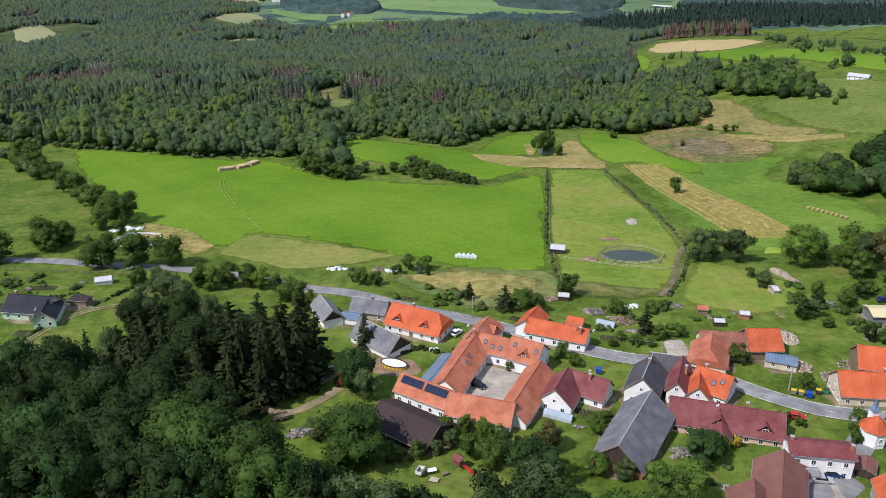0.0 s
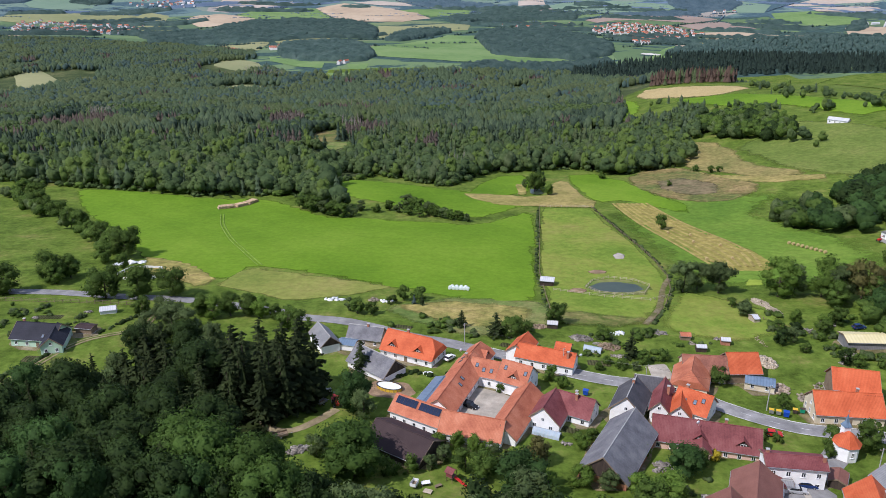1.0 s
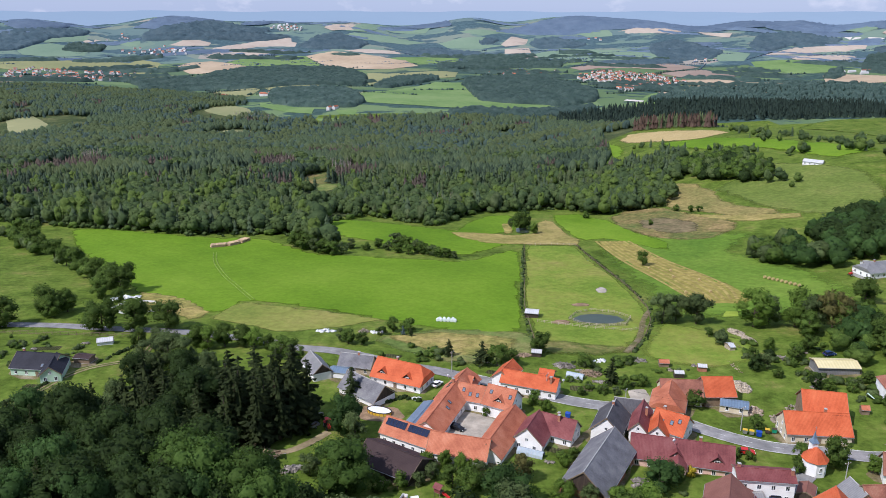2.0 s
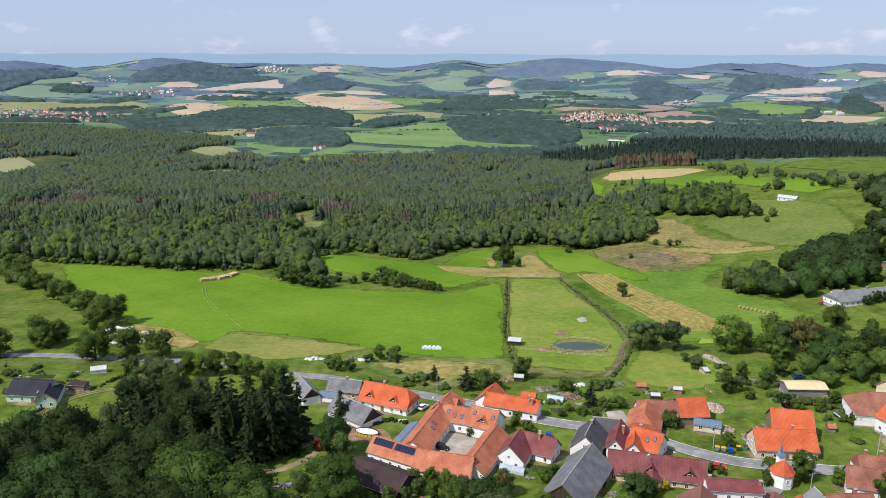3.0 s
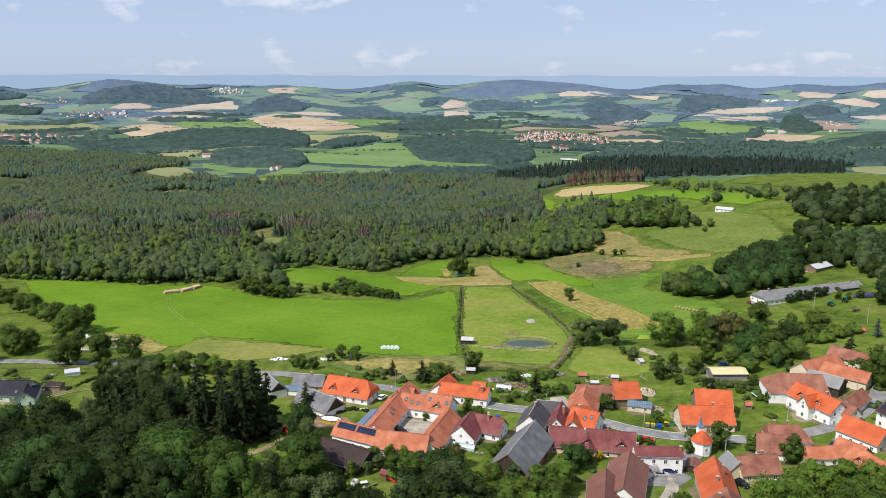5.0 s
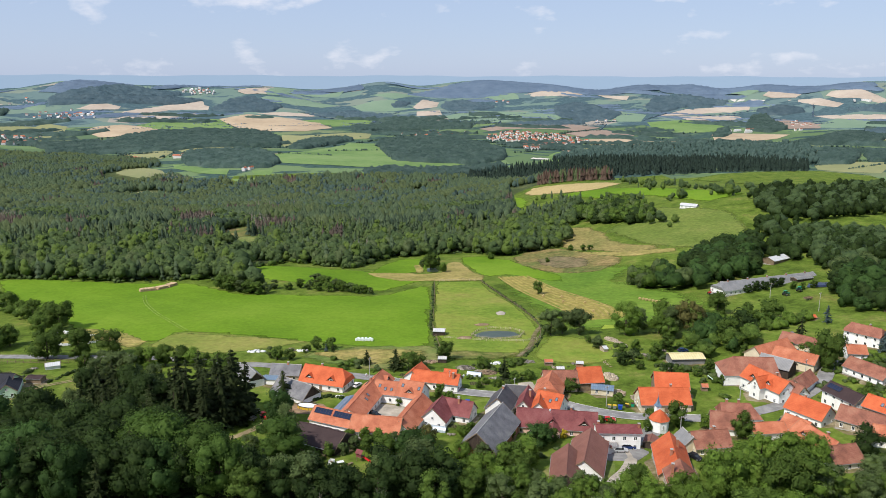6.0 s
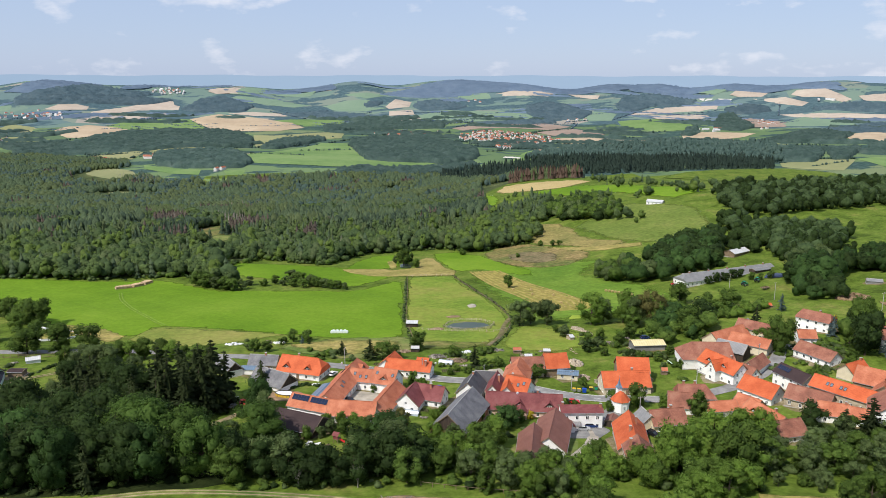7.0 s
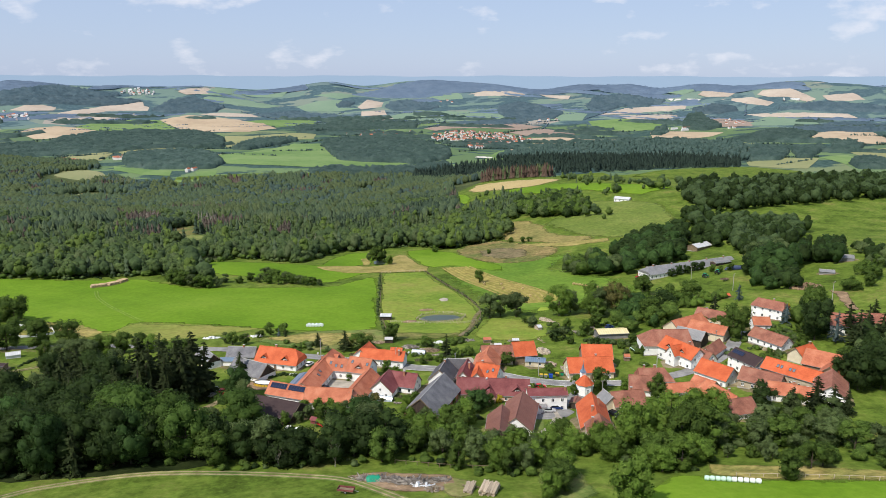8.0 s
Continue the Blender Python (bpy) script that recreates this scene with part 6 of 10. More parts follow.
house("distant dark red-roofed barn", (211.3, 170.0), 12.0, 10.0, -30.0, 4.0, 8.0, plaster_white, tile_old, "barn", "f")
house("old red-tiled barn behind spruces", (222.0, 166.0), 14.0, 9.0, -20.0, 4.0, 7.6, rubble, tile_old, "barn", "f")


# ---- far fields, woods and hamlets across the valley ----
def far_wood(outline, gap, seed, label, high=(13, 20), wide=1.05, kinds=None):
    return wood("far_wood", scatter(outline, gap, seed), kinds or FAR, WOOD_MATS, label, high, seed, wide)


def canopy(outline, label, mat, step=26.0, tall=13.0):
    """A closed canopy seen from kilometres away: a lumpy roof of crowns with a steep edge."""
    edge = rounded(outline, step, step * 0.45)
    pts = [Vector(p) for p in edge]
    y = min(p[1] for p in edge)
    rng = random.Random(int(abs(edge[0][0]) + len(edge)))
    while y < max(p[1] for p in edge):
        x = min(p[0] for p in edge)
        while x < max(p[0] for p in edge):
            q = (x + rng.uniform(-0.4, 0.4) * step * 0.7, y + rng.uniform(-0.4, 0.4) * step * 0.7)
            if inside(edge, *q):
                pts.append(Vector(q))
            x += step * 0.7
        y += step * 0.7
    n = len(edge)
    vs, _, fs, orig, *_ = geometry.delaunay_2d_cdt(pts, [(i, (i + 1) % n) for i in range(n)], [], 1, 1e-4)
    verts = [(v.x, v.y, height(v.x, v.y) + (0 if o and min(o) < n else tall * rng.uniform(0.4, 1.4))) for v, o in zip(vs, orig)]
    ob = new("far_wood", mesh_of("far_wood", verts, fs, [mat], None, True))
    return tagged(ob, label, "woodland", kind="stuff")


far_wood([(420, 1300), (560, 1480), (491, 1880), (665, 1841), (856, 1808), (1204, 1901), (1310, 2083), (1150, 2300), (776, 2171), (565, 2112), (300, 1960), (240, 1900)], 15, 21, "spruce wood on the ridge, needles darkened for cloud shade", (20, 27), 1.3, [(*cone_tree(wr, 2, 5), 16), (*cone_tree(wr, 2, 4), 16)])
wood("dead_stand", scatter([(285, 1175), (330, 1105), (372, 1060), (400, 1120), (340, 1230)], 8, 90), [(*cone_tree(wr, 2, 5), 17), (*cone_tree(wr, 2, 4), 17), (*cone_tree(wr, 2, 4), 14)], WOOD_MATS, "brown dying spruces behind the wheat field", (17, 25), 90, 1.0)
far_wood([(875, 2722), (1351, 2868), (1699, 2739), (1337, 2063), (1108, 2250), (800, 2190), (550, 2150)], 15, 30, "green mixed wood behind the ridge")

# fields across the valley and on the far slopes, haze in their colours
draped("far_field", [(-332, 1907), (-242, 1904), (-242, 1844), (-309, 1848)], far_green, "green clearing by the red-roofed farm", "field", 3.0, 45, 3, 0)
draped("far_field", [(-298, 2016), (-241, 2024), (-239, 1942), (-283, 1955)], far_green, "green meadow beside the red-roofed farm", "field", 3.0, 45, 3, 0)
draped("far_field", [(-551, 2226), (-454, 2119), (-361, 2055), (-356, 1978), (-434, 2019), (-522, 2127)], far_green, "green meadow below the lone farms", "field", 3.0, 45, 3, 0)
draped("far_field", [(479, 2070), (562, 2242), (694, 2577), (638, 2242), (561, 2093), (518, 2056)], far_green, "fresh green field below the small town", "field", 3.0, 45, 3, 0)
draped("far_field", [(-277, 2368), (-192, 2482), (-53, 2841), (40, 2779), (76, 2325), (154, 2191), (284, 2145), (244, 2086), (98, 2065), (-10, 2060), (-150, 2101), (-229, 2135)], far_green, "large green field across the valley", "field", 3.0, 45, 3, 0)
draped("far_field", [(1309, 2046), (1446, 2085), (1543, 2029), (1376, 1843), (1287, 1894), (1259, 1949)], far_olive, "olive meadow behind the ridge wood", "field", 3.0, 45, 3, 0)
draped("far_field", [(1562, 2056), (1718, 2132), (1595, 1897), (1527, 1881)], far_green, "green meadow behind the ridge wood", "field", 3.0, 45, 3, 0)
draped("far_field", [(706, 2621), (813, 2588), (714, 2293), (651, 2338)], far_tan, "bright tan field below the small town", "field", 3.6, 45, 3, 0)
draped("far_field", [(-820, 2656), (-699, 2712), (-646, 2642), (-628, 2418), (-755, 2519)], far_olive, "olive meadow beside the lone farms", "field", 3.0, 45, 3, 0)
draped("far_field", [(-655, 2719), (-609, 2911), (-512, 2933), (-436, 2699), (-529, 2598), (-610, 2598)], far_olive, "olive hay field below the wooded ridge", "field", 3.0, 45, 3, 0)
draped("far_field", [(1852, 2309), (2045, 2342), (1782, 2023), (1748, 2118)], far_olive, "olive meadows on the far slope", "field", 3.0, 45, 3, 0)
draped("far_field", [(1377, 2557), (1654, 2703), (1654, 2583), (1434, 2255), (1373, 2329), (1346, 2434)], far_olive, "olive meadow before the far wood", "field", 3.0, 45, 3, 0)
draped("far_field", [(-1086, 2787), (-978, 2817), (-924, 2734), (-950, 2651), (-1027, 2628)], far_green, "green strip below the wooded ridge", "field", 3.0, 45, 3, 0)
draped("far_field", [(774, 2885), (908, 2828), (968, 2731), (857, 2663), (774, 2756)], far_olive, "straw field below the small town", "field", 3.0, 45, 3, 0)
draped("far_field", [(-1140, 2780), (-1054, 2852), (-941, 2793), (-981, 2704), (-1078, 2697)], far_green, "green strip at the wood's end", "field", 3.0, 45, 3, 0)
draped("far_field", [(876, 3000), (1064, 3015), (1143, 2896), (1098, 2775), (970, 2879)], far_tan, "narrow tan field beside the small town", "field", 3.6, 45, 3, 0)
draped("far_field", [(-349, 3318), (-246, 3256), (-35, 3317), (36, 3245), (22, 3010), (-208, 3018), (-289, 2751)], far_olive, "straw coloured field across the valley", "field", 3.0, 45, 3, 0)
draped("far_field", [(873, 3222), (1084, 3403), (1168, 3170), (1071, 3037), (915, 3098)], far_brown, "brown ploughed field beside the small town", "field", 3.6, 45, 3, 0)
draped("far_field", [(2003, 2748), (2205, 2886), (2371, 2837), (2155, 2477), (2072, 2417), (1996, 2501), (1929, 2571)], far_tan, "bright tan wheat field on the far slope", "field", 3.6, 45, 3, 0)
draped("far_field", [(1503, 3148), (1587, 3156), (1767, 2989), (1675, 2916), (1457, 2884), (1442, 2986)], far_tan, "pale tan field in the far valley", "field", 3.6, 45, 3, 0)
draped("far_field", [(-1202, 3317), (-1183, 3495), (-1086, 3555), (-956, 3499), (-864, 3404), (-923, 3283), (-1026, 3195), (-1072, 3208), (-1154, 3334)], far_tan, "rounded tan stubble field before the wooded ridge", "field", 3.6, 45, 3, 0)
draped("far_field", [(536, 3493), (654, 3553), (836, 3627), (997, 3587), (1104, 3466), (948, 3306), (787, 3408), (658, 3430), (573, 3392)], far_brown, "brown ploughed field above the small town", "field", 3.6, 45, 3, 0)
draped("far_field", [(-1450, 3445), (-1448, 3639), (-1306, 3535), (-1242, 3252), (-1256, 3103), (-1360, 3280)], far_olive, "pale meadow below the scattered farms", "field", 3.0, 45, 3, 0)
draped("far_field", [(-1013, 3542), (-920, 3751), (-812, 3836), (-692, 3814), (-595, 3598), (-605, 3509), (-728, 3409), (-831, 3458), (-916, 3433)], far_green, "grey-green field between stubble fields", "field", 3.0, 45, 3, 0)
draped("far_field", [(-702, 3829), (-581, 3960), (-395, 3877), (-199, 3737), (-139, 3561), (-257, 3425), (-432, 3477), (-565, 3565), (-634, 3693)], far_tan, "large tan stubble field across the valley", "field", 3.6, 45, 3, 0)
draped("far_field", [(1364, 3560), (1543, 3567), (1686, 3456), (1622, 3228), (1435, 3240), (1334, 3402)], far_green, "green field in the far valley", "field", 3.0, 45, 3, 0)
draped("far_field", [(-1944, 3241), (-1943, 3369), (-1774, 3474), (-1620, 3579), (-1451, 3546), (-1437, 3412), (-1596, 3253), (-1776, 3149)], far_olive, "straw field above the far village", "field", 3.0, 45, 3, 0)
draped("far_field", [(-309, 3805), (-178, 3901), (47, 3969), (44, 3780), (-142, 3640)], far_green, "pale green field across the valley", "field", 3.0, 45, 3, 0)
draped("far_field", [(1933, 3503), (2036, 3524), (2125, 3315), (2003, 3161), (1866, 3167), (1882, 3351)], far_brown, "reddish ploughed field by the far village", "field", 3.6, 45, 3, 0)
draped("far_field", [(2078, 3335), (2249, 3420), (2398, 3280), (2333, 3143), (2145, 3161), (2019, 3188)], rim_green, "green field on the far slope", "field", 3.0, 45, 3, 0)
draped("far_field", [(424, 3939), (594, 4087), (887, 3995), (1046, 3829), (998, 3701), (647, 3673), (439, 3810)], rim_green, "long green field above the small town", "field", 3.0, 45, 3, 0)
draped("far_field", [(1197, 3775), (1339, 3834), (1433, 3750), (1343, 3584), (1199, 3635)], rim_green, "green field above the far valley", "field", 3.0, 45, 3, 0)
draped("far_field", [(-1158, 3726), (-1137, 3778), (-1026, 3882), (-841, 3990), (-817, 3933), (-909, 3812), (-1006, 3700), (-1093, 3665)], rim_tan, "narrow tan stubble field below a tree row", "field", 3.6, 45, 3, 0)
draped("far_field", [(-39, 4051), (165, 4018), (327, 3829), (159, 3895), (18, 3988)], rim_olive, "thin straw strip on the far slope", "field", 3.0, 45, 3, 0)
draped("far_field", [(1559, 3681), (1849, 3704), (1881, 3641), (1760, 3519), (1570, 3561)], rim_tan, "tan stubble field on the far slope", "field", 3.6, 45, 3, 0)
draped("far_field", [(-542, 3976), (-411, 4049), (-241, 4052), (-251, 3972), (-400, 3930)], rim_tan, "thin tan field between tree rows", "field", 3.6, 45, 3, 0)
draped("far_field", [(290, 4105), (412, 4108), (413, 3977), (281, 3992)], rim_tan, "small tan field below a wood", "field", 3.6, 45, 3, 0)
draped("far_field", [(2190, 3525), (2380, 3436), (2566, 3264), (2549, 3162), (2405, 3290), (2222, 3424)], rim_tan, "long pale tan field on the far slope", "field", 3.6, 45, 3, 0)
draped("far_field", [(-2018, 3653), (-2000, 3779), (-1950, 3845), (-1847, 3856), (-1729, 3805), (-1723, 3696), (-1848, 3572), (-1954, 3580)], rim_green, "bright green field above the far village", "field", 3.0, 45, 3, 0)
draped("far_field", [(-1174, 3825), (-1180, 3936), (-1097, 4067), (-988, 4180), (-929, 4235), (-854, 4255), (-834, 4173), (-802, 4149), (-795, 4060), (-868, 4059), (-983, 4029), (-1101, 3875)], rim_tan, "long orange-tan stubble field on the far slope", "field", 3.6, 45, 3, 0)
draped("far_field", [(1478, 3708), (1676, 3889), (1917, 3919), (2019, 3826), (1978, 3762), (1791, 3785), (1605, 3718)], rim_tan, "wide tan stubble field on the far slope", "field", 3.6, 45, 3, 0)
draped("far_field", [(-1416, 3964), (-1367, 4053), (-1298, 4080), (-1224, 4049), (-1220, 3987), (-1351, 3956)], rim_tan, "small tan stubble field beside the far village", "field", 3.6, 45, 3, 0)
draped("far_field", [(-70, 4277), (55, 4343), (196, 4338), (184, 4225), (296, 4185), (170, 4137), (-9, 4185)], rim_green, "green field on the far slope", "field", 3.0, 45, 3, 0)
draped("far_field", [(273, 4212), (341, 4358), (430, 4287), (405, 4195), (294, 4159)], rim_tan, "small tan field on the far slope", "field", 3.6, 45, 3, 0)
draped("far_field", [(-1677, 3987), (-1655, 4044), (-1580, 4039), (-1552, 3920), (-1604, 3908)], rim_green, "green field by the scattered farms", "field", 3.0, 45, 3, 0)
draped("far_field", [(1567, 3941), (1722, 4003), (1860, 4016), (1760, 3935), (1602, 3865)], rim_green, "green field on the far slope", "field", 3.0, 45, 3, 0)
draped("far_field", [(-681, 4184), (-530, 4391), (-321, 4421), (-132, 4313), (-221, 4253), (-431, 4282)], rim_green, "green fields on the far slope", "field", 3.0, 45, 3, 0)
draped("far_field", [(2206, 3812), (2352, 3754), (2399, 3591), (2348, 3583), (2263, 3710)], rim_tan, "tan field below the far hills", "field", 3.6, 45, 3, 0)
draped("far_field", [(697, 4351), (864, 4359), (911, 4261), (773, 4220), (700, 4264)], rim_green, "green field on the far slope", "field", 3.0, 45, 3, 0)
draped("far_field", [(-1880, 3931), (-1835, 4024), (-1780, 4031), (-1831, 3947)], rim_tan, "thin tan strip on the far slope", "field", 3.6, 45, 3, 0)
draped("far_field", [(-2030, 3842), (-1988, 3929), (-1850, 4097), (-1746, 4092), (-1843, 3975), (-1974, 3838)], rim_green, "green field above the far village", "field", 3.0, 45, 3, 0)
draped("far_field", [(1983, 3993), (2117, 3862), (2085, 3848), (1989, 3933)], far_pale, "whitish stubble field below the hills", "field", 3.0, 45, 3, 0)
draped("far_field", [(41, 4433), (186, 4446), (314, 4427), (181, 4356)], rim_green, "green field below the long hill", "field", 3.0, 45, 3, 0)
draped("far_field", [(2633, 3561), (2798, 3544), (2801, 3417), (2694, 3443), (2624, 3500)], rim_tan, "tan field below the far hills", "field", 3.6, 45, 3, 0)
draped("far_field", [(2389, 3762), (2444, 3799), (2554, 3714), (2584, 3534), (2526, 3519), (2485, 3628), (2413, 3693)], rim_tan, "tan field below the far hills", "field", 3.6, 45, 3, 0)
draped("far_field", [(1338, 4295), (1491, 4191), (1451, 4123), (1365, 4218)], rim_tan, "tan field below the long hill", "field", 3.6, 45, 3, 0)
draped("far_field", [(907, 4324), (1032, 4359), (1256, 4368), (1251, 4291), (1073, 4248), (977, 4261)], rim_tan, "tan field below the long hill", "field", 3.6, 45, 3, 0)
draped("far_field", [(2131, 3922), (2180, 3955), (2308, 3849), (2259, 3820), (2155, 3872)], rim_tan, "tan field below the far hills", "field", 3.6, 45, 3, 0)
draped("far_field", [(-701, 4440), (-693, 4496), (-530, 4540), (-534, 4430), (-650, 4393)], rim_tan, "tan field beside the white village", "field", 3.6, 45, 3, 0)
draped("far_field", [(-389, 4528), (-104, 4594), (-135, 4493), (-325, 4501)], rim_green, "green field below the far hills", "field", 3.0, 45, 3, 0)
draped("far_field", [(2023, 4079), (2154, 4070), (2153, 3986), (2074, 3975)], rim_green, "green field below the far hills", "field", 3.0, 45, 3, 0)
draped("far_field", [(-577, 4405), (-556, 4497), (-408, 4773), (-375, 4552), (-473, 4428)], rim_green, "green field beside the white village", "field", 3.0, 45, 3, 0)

# woods across the valley and on the far hills, blue haze in their leaf colours
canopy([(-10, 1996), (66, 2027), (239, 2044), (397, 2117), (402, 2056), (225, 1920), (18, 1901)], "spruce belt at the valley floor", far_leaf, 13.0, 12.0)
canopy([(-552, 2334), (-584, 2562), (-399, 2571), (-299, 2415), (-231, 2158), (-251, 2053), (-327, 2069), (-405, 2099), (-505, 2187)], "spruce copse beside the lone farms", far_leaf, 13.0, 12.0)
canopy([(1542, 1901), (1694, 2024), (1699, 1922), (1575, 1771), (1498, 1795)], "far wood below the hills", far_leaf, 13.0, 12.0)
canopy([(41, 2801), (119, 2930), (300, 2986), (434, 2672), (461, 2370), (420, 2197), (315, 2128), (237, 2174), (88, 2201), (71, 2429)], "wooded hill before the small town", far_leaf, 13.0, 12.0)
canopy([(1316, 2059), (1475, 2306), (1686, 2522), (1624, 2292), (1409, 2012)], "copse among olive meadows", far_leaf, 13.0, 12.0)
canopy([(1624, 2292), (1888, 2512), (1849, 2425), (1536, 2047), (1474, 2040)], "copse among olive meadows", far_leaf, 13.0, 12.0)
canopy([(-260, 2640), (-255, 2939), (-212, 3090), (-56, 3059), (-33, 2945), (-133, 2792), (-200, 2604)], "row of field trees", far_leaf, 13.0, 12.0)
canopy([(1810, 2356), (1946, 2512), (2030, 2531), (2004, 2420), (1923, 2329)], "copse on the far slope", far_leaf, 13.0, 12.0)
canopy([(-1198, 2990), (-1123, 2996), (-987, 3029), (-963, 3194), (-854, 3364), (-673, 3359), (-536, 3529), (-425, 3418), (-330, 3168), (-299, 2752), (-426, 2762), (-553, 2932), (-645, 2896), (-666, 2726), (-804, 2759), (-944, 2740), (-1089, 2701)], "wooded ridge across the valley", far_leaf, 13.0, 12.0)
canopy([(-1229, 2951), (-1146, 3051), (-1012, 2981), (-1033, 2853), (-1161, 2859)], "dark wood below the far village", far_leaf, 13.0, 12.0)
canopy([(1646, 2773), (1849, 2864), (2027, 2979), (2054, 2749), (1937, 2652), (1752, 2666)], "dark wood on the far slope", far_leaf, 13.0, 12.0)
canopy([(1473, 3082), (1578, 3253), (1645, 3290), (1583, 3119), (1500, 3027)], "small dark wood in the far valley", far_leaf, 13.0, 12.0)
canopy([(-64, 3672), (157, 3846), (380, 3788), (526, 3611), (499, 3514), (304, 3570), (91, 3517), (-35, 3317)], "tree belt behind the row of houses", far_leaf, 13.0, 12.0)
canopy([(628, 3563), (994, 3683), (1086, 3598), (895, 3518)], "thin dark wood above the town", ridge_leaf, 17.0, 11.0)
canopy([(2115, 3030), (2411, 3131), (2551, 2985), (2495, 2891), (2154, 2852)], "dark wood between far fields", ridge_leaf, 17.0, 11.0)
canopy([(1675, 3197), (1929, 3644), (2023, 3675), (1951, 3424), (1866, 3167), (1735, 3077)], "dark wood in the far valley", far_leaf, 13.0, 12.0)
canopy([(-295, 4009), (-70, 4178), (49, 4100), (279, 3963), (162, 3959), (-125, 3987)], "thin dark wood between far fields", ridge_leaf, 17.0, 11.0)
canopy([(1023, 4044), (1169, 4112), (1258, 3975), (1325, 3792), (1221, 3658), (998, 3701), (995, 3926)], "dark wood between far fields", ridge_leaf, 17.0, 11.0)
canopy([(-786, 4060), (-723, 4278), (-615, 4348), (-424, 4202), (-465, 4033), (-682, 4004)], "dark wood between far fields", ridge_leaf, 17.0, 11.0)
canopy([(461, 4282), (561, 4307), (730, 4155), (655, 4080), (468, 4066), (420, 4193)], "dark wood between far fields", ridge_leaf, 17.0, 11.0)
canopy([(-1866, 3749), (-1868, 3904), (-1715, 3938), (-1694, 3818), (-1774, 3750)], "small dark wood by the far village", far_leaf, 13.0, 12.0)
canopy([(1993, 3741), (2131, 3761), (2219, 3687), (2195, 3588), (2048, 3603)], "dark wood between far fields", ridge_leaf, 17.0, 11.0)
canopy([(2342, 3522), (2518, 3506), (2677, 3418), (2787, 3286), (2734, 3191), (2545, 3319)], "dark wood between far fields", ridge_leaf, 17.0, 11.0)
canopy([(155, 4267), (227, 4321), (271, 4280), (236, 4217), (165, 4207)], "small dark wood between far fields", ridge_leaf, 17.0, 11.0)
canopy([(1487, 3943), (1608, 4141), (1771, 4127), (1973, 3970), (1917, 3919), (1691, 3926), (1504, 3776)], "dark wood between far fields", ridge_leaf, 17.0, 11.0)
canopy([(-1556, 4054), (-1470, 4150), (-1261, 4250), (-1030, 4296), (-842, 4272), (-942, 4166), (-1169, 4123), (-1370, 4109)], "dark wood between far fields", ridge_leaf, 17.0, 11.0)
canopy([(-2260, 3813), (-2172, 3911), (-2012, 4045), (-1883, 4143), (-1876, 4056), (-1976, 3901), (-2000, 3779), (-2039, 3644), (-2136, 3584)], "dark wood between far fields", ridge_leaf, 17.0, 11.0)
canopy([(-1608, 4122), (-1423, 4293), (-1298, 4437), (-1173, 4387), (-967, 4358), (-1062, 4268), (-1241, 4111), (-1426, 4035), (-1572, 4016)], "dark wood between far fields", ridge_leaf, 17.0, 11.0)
canopy([(250, 4434), (529, 4584), (747, 4731), (882, 4708), (1060, 4671), (1185, 4641), (1032, 4359), (764, 4355), (502, 4356), (313, 4418)], "wood on the long hill tinted with blue haze", hill_leaf, 30.0, 6.0)
canopy([(-1702, 4215), (-1583, 4314), (-1474, 4558), (-1304, 4519), (-1284, 4335), (-1474, 4163)], "wood on the far hills tinted with blue haze", hill_leaf, 30.0, 6.0)
canopy([(2224, 3943), (2434, 4126), (2506, 4082), (2649, 3991), (2662, 3728), (2559, 3721), (2436, 3842), (2286, 3870)], "wood on the far hills tinted with blue haze", hill_leaf, 30.0, 6.0)
canopy([(-2273, 4000), (-2244, 4166), (-2105, 4125), (-2030, 4339), (-1985, 4111), (-2130, 3940)], "wood on the far hills tinted with blue haze", hill_leaf, 30.0, 6.0)
canopy([(1164, 4345), (1429, 4572), (1727, 4468), (1755, 4259), (1480, 4260)], "wood on the far hills tinted with blue haze", hill_leaf, 30.0, 6.0)
canopy([(1800, 4198), (2114, 4298), (2274, 4216), (2346, 4176), (2157, 4008), (2018, 4069), (1829, 4103)], "wood on the far hills tinted with blue haze", hill_leaf, 30.0, 6.0)
canopy([(-452, 4537), (-207, 4786), (-5, 4790), (10, 4536), (-203, 4617)], "wood on the far hills tinted with blue haze", hill_leaf, 30.0, 6.0)
canopy([(-1646, 4237), (-1578, 4523), (-1465, 4560), (-1368, 4591), (-1240, 4431), (-1395, 4289)], "wood on the far hills tinted with blue haze", hill_leaf, 30.0, 6.0)
canopy([(1000, 4370), (1050, 4650), (1185, 4660), (1310, 4610), (1440, 4560), (1310, 4300), (1164, 4320), (1070, 4330)], "wood on the far hills tinted with blue haze", hill_leaf, 30.0, 6.0)
canopy([(1680, 4240), (1720, 4475), (1900, 4410), (2120, 4300), (2000, 4170), (1829, 4095), (1750, 4170)], "wood on the far hills tinted with blue haze", hill_leaf, 30.0, 6.0)
canopy([(2130, 3995), (2260, 4230), (2450, 4130), (2310, 3860), (2220, 3920)], "wood on the far hills tinted with blue haze", hill_leaf, 30.0, 6.0)
canopy([(-1178, 4410), (-1111, 4659), (-1020, 4680), (-939, 4697), (-1044, 4455)], "wood on the far hills tinted with blue haze", hill_leaf, 30.0, 6.0)


